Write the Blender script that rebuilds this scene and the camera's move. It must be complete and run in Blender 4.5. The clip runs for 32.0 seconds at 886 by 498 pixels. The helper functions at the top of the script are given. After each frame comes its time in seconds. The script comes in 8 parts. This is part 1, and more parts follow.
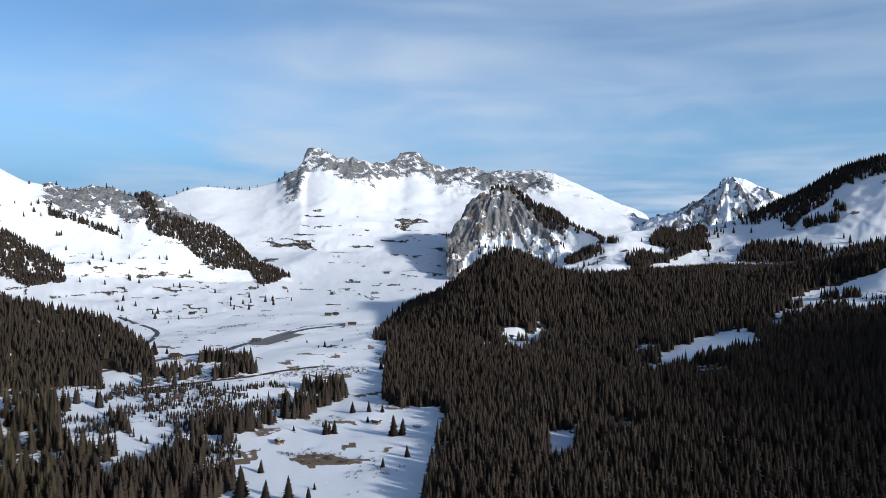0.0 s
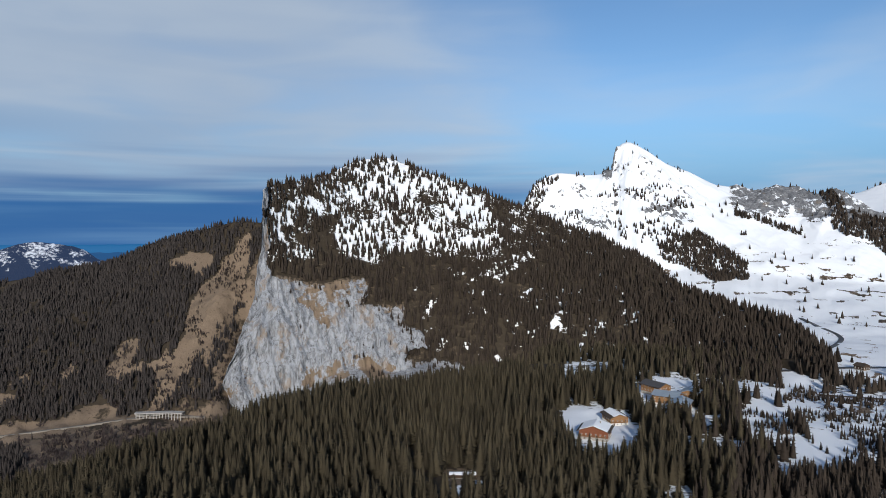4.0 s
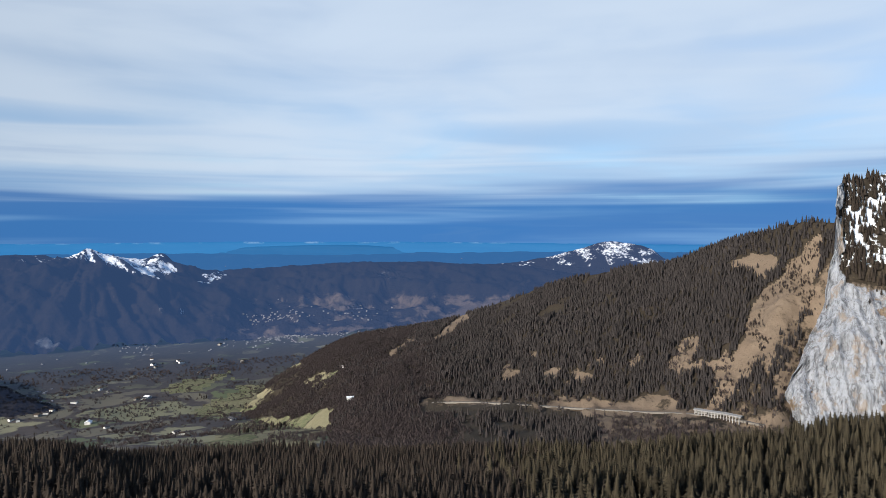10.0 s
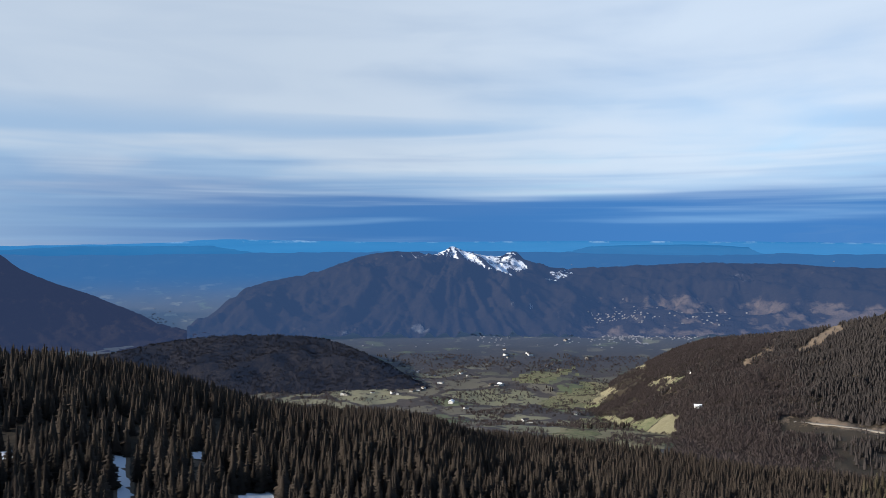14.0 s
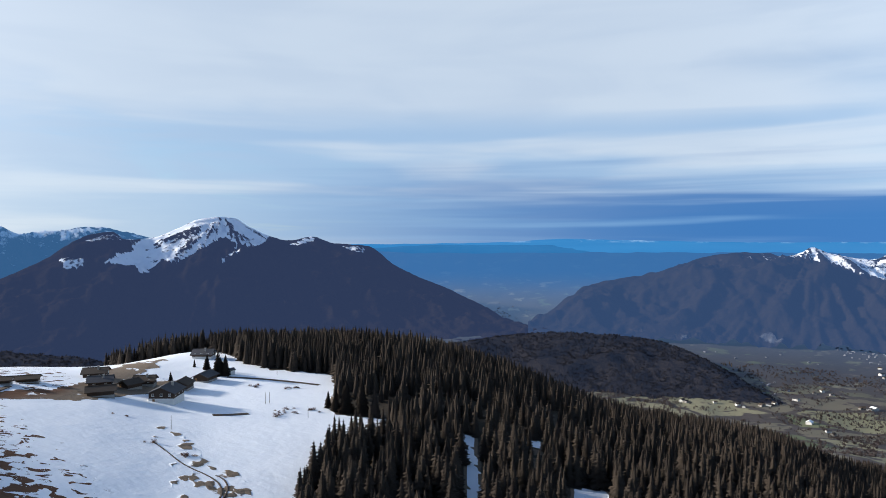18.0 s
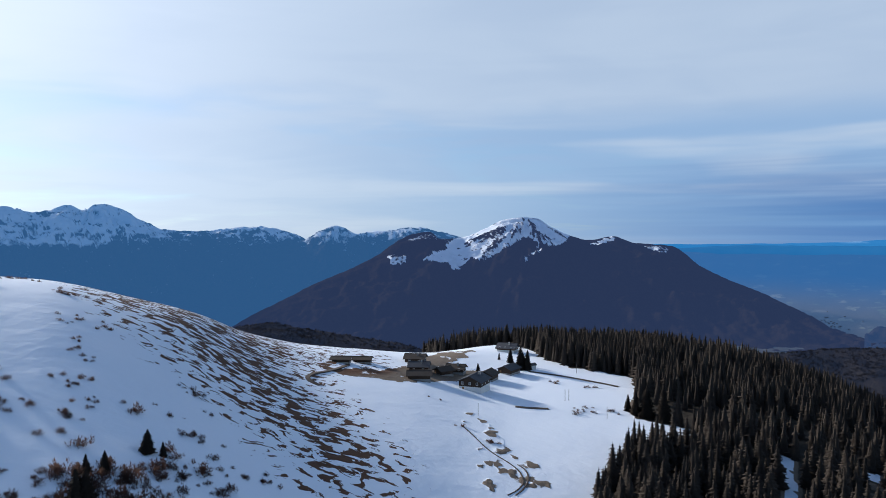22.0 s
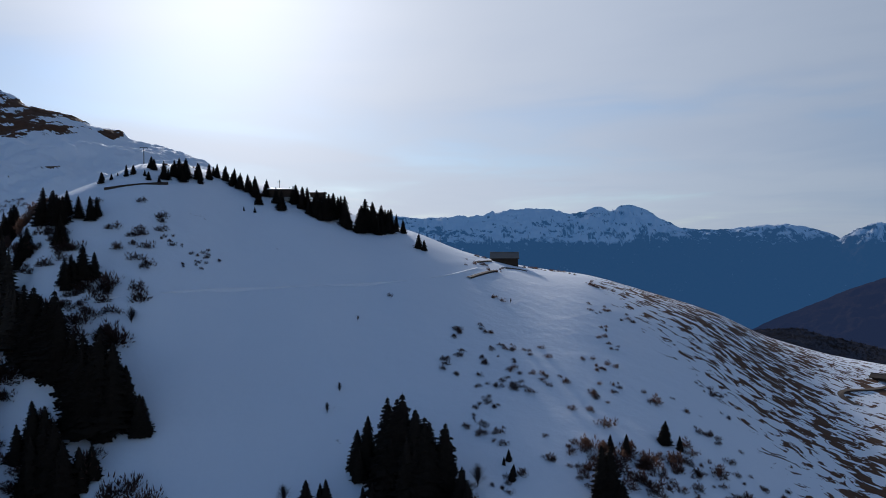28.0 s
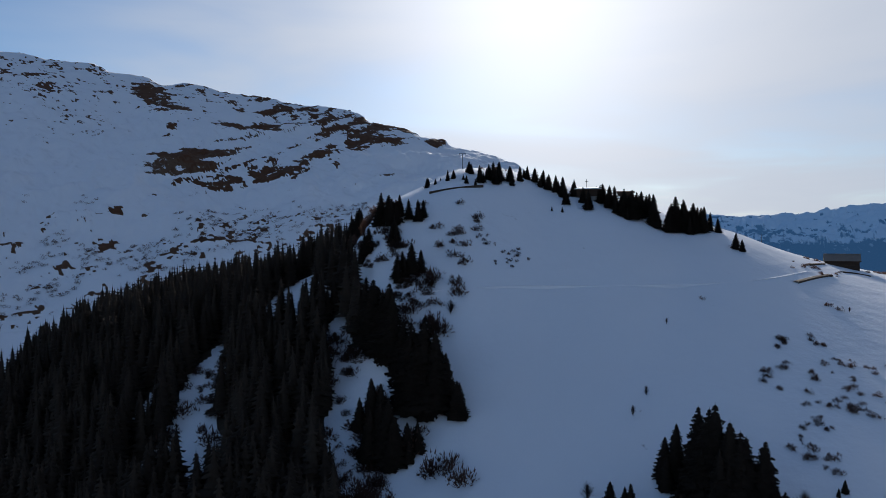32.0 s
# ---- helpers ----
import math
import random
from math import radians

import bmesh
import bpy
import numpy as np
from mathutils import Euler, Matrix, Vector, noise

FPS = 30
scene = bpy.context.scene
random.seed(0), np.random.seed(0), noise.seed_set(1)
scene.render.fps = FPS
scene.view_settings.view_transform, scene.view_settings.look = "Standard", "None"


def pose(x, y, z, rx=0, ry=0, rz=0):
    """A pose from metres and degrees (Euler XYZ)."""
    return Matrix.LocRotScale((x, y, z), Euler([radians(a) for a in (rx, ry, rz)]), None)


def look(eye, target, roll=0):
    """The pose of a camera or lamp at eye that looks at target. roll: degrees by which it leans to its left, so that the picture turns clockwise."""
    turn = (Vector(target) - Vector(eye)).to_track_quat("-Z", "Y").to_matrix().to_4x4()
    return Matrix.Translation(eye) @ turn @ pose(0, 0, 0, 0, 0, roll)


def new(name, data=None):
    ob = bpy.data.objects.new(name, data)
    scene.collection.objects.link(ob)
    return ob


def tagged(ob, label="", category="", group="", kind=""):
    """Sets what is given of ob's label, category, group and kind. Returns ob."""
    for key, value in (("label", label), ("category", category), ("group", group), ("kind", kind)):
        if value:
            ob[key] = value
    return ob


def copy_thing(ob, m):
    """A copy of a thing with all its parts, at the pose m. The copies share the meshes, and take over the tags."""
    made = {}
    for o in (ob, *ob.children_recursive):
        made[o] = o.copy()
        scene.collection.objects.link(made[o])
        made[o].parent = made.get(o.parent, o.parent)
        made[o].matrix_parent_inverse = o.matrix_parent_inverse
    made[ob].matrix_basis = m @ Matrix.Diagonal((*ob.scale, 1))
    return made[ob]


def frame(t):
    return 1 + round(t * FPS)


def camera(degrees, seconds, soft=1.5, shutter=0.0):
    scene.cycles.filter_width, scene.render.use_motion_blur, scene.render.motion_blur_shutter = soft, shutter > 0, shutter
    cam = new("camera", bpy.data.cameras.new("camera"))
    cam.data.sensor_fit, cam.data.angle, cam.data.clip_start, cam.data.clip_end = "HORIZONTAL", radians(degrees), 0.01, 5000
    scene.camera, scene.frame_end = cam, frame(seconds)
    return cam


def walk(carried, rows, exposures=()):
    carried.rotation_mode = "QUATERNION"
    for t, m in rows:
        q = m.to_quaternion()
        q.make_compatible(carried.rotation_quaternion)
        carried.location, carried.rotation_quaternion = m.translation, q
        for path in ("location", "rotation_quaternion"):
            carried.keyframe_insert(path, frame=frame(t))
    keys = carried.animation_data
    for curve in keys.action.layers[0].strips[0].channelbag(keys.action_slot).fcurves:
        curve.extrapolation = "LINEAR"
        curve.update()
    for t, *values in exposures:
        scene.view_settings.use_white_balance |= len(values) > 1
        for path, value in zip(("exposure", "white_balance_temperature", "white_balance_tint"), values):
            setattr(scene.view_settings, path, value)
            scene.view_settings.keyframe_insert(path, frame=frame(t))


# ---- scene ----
cam = camera(64.31, 32.0, soft=0.8)
PATH = [  # seconds, yaw, pitch, roll
    (0.0, 0.00, -1.57, 0.21), (0.5, 6.42, -1.54, 0.26), (1.0, 12.81, -1.50, 0.25), (1.5, 19.25, -1.50, 0.29),
    (2.0, 25.71, -1.47, 0.30), (2.5, 32.20, -1.42, 0.32), (3.0, 38.67, -1.38, 0.33), (3.5, 45.18, -1.37, 0.32),
    (4.0, 51.68, -1.33, 0.38), (4.5, 58.06, -1.26, 0.29), (6.5, 71.78, -1.16, 0.09), (7.0, 75.00, -1.14, 0.08),
    (7.5, 78.25, -1.13, 0.07), (8.0, 81.49, -1.12, 0.08), (8.5, 84.99, -1.10, 0.09), (9.0, 88.56, -1.12, 0.03),
    (9.5, 91.91, -1.11, 0.04), (10.0, 95.17, -1.11, 0.01), (10.5, 98.57, -1.10, 0.02), (11.0, 101.91, -1.10, -0.01),
    (11.5, 105.11, -1.11, 0.01), (12.0, 108.41, -1.12, 0.03), (12.5, 111.70, -1.13, 0.03), (13.0, 115.37, -1.12, -0.01),
    (13.5, 118.81, -1.12, 0.05), (14.0, 122.68, -1.16, 0.01), (14.5, 126.87, -1.19, 0.01), (15.0, 130.59, -1.19, 0.02),
    (15.5, 134.01, -1.19, 0.01), (17.5, 146.54, -1.16, 0.10), (18.0, 149.59, -1.17, 0.07), (18.5, 152.60, -1.17, 0.12),
    (19.0, 155.68, -1.16, 0.10), (19.5, 158.69, -1.16, 0.08), (20.0, 161.66, -1.16, 0.11), (20.5, 164.65, -1.17, 0.13),
    (21.0, 167.69, -1.17, 0.11), (21.5, 170.71, -1.17, 0.16), (22.0, 173.64, -1.16, 0.13), (22.5, 176.84, -1.16, 0.18),
    (23.0, 180.65, -1.16, 0.19), (23.5, 183.94, -1.15, 0.19), (24.0, 187.27, -1.17, 0.19), (24.5, 191.35, -1.14, 0.19),
    (25.0, 194.46, -1.15, 0.17), (25.5, 197.60, -1.14, 0.18), (27.5, 210.37, -1.14, 0.20), (28.0, 214.07, -1.15, 0.23),
    (28.5, 217.12, -1.13, 0.24), (29.0, 220.15, -1.11, 0.26), (29.5, 223.18, -1.11, 0.27), (30.0, 226.25, -1.12, 0.30),
    (30.5, 229.30, -1.11, 0.30), (31.0, 232.46, -1.11, 0.29), (31.5, 235.55, -1.10, 0.31), (32.0, 238.61, -1.11, 0.20),
]
EXPOSURE = [(0.0, -0.28, 6050, 10), (1.0, -0.46, 6050, 10), (2.5, -0.5, 6080, 10), (4.0, -0.42, 6150, 10), (8.0, 0.06, 6300, 10), (14.0, 0.28, 6380, 10), (19.0, 0.38, 6400, 10), (22.0, 0.14, 5950, 10), (25.0, -0.12, 5930, 12), (28.0, -0.56, 5980, 13), (32.0, -0.5, 6230, 13)]
walk(cam, [(t, pose(0, 0, 0, 90 + p, r, y)) for t, y, p, r in PATH], EXPOSURE)

# ---- light ----
SUN_BEARING, SUN_HEIGHT = 231.0, 18.8


def bearing(a, e=0.0):
    """The unit vector towards bearing a (degrees, counter-clockwise from +y) and height e."""
    a, e = radians(a), radians(e)
    return Vector((-math.sin(a) * math.cos(e), math.cos(a) * math.cos(e), math.sin(e)))


SUN_WAY = bearing(SUN_BEARING, SUN_HEIGHT)
sun_data = bpy.data.lights.new("sun", "SUN")
sun_data.energy, sun_data.angle, sun_data.color = 5.6, radians(4.0), (1.0, 0.93, 0.83)
sun = new("sun", sun_data)
sun.matrix_world = look(SUN_WAY * 1000, (0, 0, 0))


class Graph:
    """Short hand for node trees."""

    def __init__(self, tree):
        self.tree = tree
        tree.nodes.clear()

    def node(self, kind, inputs=(), operation="", clamp=False, attribute_name="", feature="", blend=""):
        n = self.tree.nodes.new(kind)
        if operation:
            n.operation = operation
        if clamp:
            n.use_clamp = True
        if attribute_name:
            n.attribute_name = attribute_name
        if feature:
            n.feature = feature
        if blend:
            n.data_type, n.blend_type = "RGBA", blend
        if kind == "ShaderNodeMapRange":
            n.interpolation_type = "SMOOTHSTEP"
        for key, value in dict(inputs).items():
            socket = n.inputs[key]
            if isinstance(value, bpy.types.NodeSocket):
                self.tree.links.new(value, socket)
            else:
                socket.default_value = value
        return n

    def math(self, op, a, b=0.0, clamp=False):
        return self.node("ShaderNodeMath", {0: a, 1: b}, operation=op, clamp=clamp).outputs[0]

    def ramp(self, value, low, high, out_low=0.0, out_high=1.0):
        return self.node("ShaderNodeMapRange", {0: value, 1: low, 2: high, 3: out_low, 4: out_high}).outputs[0]

    def mix(self, factor, a, b, blend="MIX"):
        return self.node("ShaderNodeMix", {0: factor, 6: a, 7: b}, blend=blend).outputs[2]

    def noise(self, vector, scale, detail=4.0, rough=0.55, distortion=0.0):
        return self.node("ShaderNodeTexNoise", {"Vector": vector, "Scale": scale, "Detail": detail, "Roughness": rough, "Distortion": distortion}).outputs[0]

    def scaled(self, vector, sx, sy, sz):
        return self.node("ShaderNodeMapping", {0: vector, 3: (sx, sy, sz)}).outputs[0]


def rgb(r, g, b):
    return (r, g, b, 1.0)


world = bpy.data.worlds.new("sky")
scene.world = world
world.use_nodes = True
g = Graph(world.node_tree)
way = g.node("ShaderNodeTexCoord").outputs["Generated"]
xyz = g.node("ShaderNodeSeparateXYZ", {0: way})
up = xyz.outputs[2]
air = g.node("ShaderNodeTexSky")
air.sky_type, air.sun_disc, air.sun_elevation, air.sun_rotation = "NISHITA", False, radians(SUN_HEIGHT), radians(360 - SUN_BEARING)
air.altitude, air.air_density, air.dust_density, air.ozone_density = 1600, 1.0, 0.6, 2.5
sky = g.mix(1.0, air.outputs[0], rgb(0.114, 0.126, 0.130), "MULTIPLY")


def facing(a):
    v = bearing(a)
    return g.node("ShaderNodeVectorMath", {0: way, 1: v}, operation="DOT_PRODUCT").outputs["Value"]


# blue air low over the snow mountains
sky = g.mix(g.math("MULTIPLY", g.math("MULTIPLY", g.ramp(up, 0.20, 0.02), g.ramp(facing(12), 0.35, 0.8)), 0.9), sky, rgb(0.155, 0.345, 0.60))
toward_sun = g.node("ShaderNodeVectorMath", {0: way, 1: SUN_WAY}, operation="DOT_PRODUCT").outputs["Value"]
# a flat deck of thin cloud, seen in perspective
height = g.math("ADD", g.math("MAXIMUM", up, 0.0), 0.07)
deck = g.node("ShaderNodeVectorMath", {0: way, 1: g.node("ShaderNodeCombineXYZ", {0: height, 1: height, 2: height}).outputs[0]}, operation="DIVIDE").outputs[0]
deck = g.scaled(deck, 1.0, 1.0, 0.0)
broad = g.noise(deck, 0.36, 3.0, 0.5, 0.9)
veil = g.noise(deck, 1.0, 4.0, 0.5, 1.2)
streak = g.noise(g.scaled(way, 1.2, 1.2, 15.0), 1.5, 3.0, 0.45, 0.6)
cover = g.math("ADD", g.math("MULTIPLY", facing(150), 0.30), g.math("ADD", broad, g.math("ADD", g.math("MULTIPLY", streak, 0.16), g.math("MULTIPLY", veil, 0.22))))
cover = g.math("ADD", cover, g.ramp(facing(-22), 0.55, 1.0, 0.0, 0.24))
cloud = g.ramp(cover, 0.42, 0.92)
thin = g.math("MULTIPLY", cloud, g.ramp(up, 0.36, 0.60, 0.92, 0.0))
near_sun = g.math("MAXIMUM", toward_sun, 0.0)
glow = g.math("POWER", near_sun, 46.0)
wide = g.math("MULTIPLY", g.math("POWER", near_sun, 5.0), g.math("ADD", g.math("MULTIPLY", cloud, 0.62), 0.22))
soft = g.math("ADD", g.math("MULTIPLY", streak, 0.5), g.math("MULTIPLY", veil, 0.5))
cloud_tone = g.mix(g.ramp(soft, 0.36, 0.64), rgb(0.51, 0.605, 0.73), rgb(0.56, 0.65, 0.76))
# a darker rim where the deck is seen edge-on
rim = g.math("MULTIPLY", g.math("MULTIPLY", g.ramp(up, 0.185, 0.135), g.ramp(facing(125), 0.3, 0.85)), g.ramp(streak, 0.66, 0.42))
cloud_tone = g.mix(g.math("MULTIPLY", rim, 0.7), cloud_tone, rgb(0.28, 0.45, 0.68))
sky = g.mix(thin, sky, cloud_tone)
sky = g.mix(wide, sky, rgb(0.98, 1.02, 1.07))
sky = g.mix(g.math("MULTIPLY", glow, 0.5), sky, rgb(2.1, 2.12, 2.12))
# clear deep-blue gap under the deck, broken by low streaks, away from the sun
low = g.noise(g.scaled(way, 1.0, 1.0, 30.0), 1.5, 3.0, 0.45, 0.3)
edge = g.math("ADD", up, g.math("MULTIPLY", g.math("SUBTRACT", low, 0.5), 0.12))
gap = g.math("MULTIPLY", g.ramp(edge, 0.105, 0.030), g.ramp(facing(98), 0.25, 0.9))
gap_tone = g.mix(g.ramp(low, 0.45, 0.72), rgb(0.026, 0.155, 0.43), rgb(0.15, 0.33, 0.60))
sky = g.mix(g.math("MULTIPLY", gap, 0.93), sky, gap_tone)
sky = g.mix(g.ramp(facing(0), 0.35, 0.9, 0.0, 1.0), sky, g.mix(1.0, sky, rgb(1.22, 1.22, 1.21), "MULTIPLY"))
sky = g.mix(g.ramp(facing(155), 0.6, 0.97, 0.0, 0.15), sky, rgb(0.0, 0.0, 0.0))
g.node("ShaderNodeOutputWorld", {0: g.node("ShaderNodeBackground", {0: sky, 1: 1.0}).outputs[0]})

# ---- numbers: noise, curves ----


def lattice(ix, iy, iz):
    h = (ix.astype(np.int64) * 374761393 + iy.astype(np.int64) * 668265263 + iz.astype(np.int64) * 2147483647) & 0xFFFFFFFF
    h = ((h ^ (h >> 13)) * 1274126177) & 0xFFFFFFFF
    return ((h ^ (h >> 16)) & 0xFFFF) / 65535.0


def value_noise(x, y, z):
    ix, iy, iz = np.floor(x), np.floor(y), np.floor(z)
    fx, fy, fz = x - ix, y - iy, z - iz
    fx, fy, fz = (f * f * (3 - 2 * f) for f in (fx, fy, fz))
    total = 0
    for dx in (0, 1):
        for dy in (0, 1):
            for dz in (0, 1):
                w = (fx if dx else 1 - fx) * (fy if dy else 1 - fy) * (fz if dz else 1 - fz)
                total = total + w * lattice(ix + dx, iy + dy, iz + dz)
    return total * 2 - 1


def fbm(x, y, z, size, octaves=5, gain=0.5, ridged=False):
    """Fractal noise in about -1..1; size: metres of the largest lumps."""
    total, amp, f, norm = 0, 1.0, 1.0 / size, 0
    for k in range(octaves):
        n = value_noise(x * f + 17.3 * k, y * f - 9.1 * k, z * f + 5.7 * k)
        total = total + amp * ((1 - 2 * np.abs(n)) if ridged else n)
        norm, amp, f = norm + amp, amp * gain, f * 2.03
    return total / norm * 1.4


def pchip(xk, yk, xs):
    """Monotone cubic through knots; xk, yk: (columns, knots), xs: (columns, samples)."""
    h = np.diff(xk, axis=1)
    s = np.diff(yk, axis=1) / h
    m = np.zeros_like(yk)
    a, b = s[:, :-1], s[:, 1:]
    w1, w2 = 2 * h[:, 1:] + h[:, :-1], h[:, 1:] + 2 * h[:, :-1]
    same = a * b > 0
    m[:, 1:-1] = np.where(same, (w1 + w2) / (w1 / np.where(same, a, 1) + w2 / np.where(same, b, 1)), 0)
    m[:, 0], m[:, -1] = s[:, 0], s[:, -1]
    out = np.empty_like(xs)
    cols = np.arange(len(xk))[:, None]
    k = np.clip((xs[:, :, None] >= xk[:, None, :]).sum(2) - 1, 0, xk.shape[1] - 2)
    x0, hh = xk[cols, k], h[cols, k]
    t = np.clip((xs - x0) / hh, 0, 1)
    out = ((1 + 2 * t) * (1 - t) ** 2 * yk[cols, k] + t * (1 - t) ** 2 * hh * m[cols, k]
           + t * t * (3 - 2 * t) * yk[cols, k + 1] + t * t * (t - 1) * hh * m[cols, k + 1])
    return out


def curve(points, column, az):
    """Smooth value of one column of a list of knots along the bearing."""
    p = np.array(points, float)
    keep = np.concatenate([[True], np.diff(p[:, 0]) > 1e-6])
    p = p[keep]
    return pchip(p[None, :, 0], p[None, :, column], np.clip(az, p[0, 0], p[-1, 0])[None])[0]


def inside(poly, az, el):
    """Whether the directions lie in a polygon of (bearing, height angle)."""
    p = np.array(poly)
    hit = np.zeros(np.shape(az), bool)
    j = len(p) - 1
    for i in range(len(p)):
        (xi, yi), (xj, yj) = p[i], p[j]
        with np.errstate(divide="ignore", invalid="ignore"):
            hit ^= ((yi > el) != (yj > el)) & (az < (xj - xi) * (el - yi) / (yj - yi) + xi)
        j = i
    return hit


def rough_inside(poly, s, size=45.0, sway=1.0):
    """As inside(), for a sheet, with a frayed outline."""
    n, m = fbm(s.x, s.y, s.x * 0 + 31, size, 4), fbm(s.x, s.y, s.x * 0 + 37, size, 4)
    return inside(poly, s.az + sway * n, s.el + 0.45 * sway * m)


def smooth(lo, hi, v):
    t = np.clip((v - lo) / (hi - lo), 0, 1)
    return t * t * (3 - 2 * t)


# ---- meshes ----


def mesh_arrays(name, verts, faces, material, attributes=None, shade=True):
    """A mesh out of arrays: verts (n, 3), faces (m, 3 or 4)."""
    me = bpy.data.meshes.new(name)
    nf, k = faces.shape
    me.vertices.add(len(verts))
    me.vertices.foreach_set("co", np.ascontiguousarray(verts, np.float32).ravel())
    me.loops.add(nf * k)
    me.loops.foreach_set("vertex_index", np.ascontiguousarray(faces, np.int32).ravel())
    me.polygons.add(nf)
    me.polygons.foreach_set("loop_start", np.arange(0, nf * k, k, dtype=np.int32))
    me.polygons.foreach_set("use_smooth", np.full(nf, shade))
    for key, value in (attributes or {}).items():
        if value.ndim == 1:
            me.attributes.new(key, "FLOAT", "POINT").data.foreach_set("value", np.ascontiguousarray(value, np.float32))
        else:
            me.attributes.new(key, "FLOAT_COLOR", "POINT").data.foreach_set("color", np.ascontiguousarray(value, np.float32).ravel())
    me.update(calc_edges=True)
    me.materials.append(material)
    return me


class Sheet:
    """Land laid out by bearing and distance: knots lines from near to far."""

    def __init__(self, az, d, z):
        self.az = np.repeat(az[:, None], d.shape[1], 1)
        self.d, self.z = d, z
        a = np.radians(self.az)
        self.x, self.y = -np.sin(a) * d, np.cos(a) * d
        self.refresh()

    def refresh(self):
        self.el = np.degrees(np.arctan2(self.z, np.hypot(self.x, self.y)))
        gz = np.gradient(self.z, axis=1) / np.maximum(np.gradient(self.d, axis=1), 1e-3)
        side = np.gradient(self.z, axis=0) / np.maximum(np.radians(np.gradient(self.az, axis=0)) * self.d, 1e-3)
        self.steep = np.hypot(gz, side)

    def build(self, name, material, cover):
        na, nv = self.d.shape
        verts = np.stack([self.x, self.y, self.z], -1).reshape(-1, 3)
        i = np.arange(na - 1)[:, None] * nv + np.arange(nv - 1)[None]
        i = i.ravel()
        faces = np.stack([i, i + 1, i + nv + 1, i + nv], -1)
        self.cover = cover
        col = np.stack([np.broadcast_to(c, self.d.shape) for c in cover], -1).reshape(-1, 4)
        return new(name, mesh_arrays(name, verts, faces, material, {"cover": col}))

    def scatter(self, density, seed):
        """Random places on the sheet; density: trees a square metre at each knot."""
        rng = np.random.default_rng(seed)
        area = np.radians(np.abs(np.diff(self.az, axis=0)))[:, :-1] * self.d[:-1, :-1] * np.abs(np.diff(self.d, axis=1))[:-1]
        n = rng.poisson(np.maximum(area * density[:-1, :-1], 0))
        i, j = np.nonzero(n)
        i, j = np.repeat(i, n[i, j]), np.repeat(j, n[i, j])
        u, v = rng.random(len(i)), rng.random(len(i))

        def mix(q):
            return (q[i, j] * (1 - u) + q[i + 1, j] * u) * (1 - v) + (q[i, j + 1] * (1 - u) + q[i + 1, j + 1] * u) * v
        return np.stack([mix(self.x), mix(self.y), mix(self.z)], -1)


def height_at(sheet, az, d):
    """Ground height of a sheet at a bearing and a distance."""
    i = int(np.clip(np.searchsorted(sheet.az[:, 0], az), 1, len(sheet.az) - 1))
    f = (az - sheet.az[i - 1, 0]) / (sheet.az[i, 0] - sheet.az[i - 1, 0])
    lo, hi = (np.interp(d, sheet.d[k], sheet.z[k]) for k in (i - 1, i))
    return float(lo * (1 - f) + hi * f)


def mountain_sheet(az, knots, segments):
    """knots: (d, z) arrays from the near foot over the ridge to the far foot; segments: (rows, bend) between them."""
    ds, zs = [], []
    for (d0, z0), (d1, z1), (rows, bend) in zip(knots, knots[1:], segments):
        s = np.linspace(0, 1, rows, endpoint=False)[None]
        w = s ** bend if bend > 0 else 1 - (1 - s) ** -bend
        ds.append(d0[:, None] + (d1 - d0)[:, None] * s)
        zs.append(z0[:, None] + (z1 - z0)[:, None] * w)
    ds.append(knots[-1][0][:, None])
    zs.append(knots[-1][1][:, None])
    return Sheet(az, np.concatenate(ds, 1), np.concatenate(zs, 1))


def on(d, el):
    return d * np.tan(np.radians(el))


# ---- materials ----


def material(name):
    m = bpy.data.materials.new(name)
    m.use_nodes = True
    return m, Graph(m.node_tree)


def finish(g, colour, rough, normal=None, metal=0.0, glow=None, specular=0.3):
    inputs = {"Base Color": colour, "Roughness": rough, "Metallic": metal, "Specular IOR Level": specular}
    if normal is not None:
        inputs["Normal"] = normal
    if glow is not None:
        inputs["Emission Color"], inputs["Emission Strength"] = glow
    g.node("ShaderNodeOutputMaterial", {0: g.node("ShaderNodeBsdfPrincipled", inputs).outputs[0]})


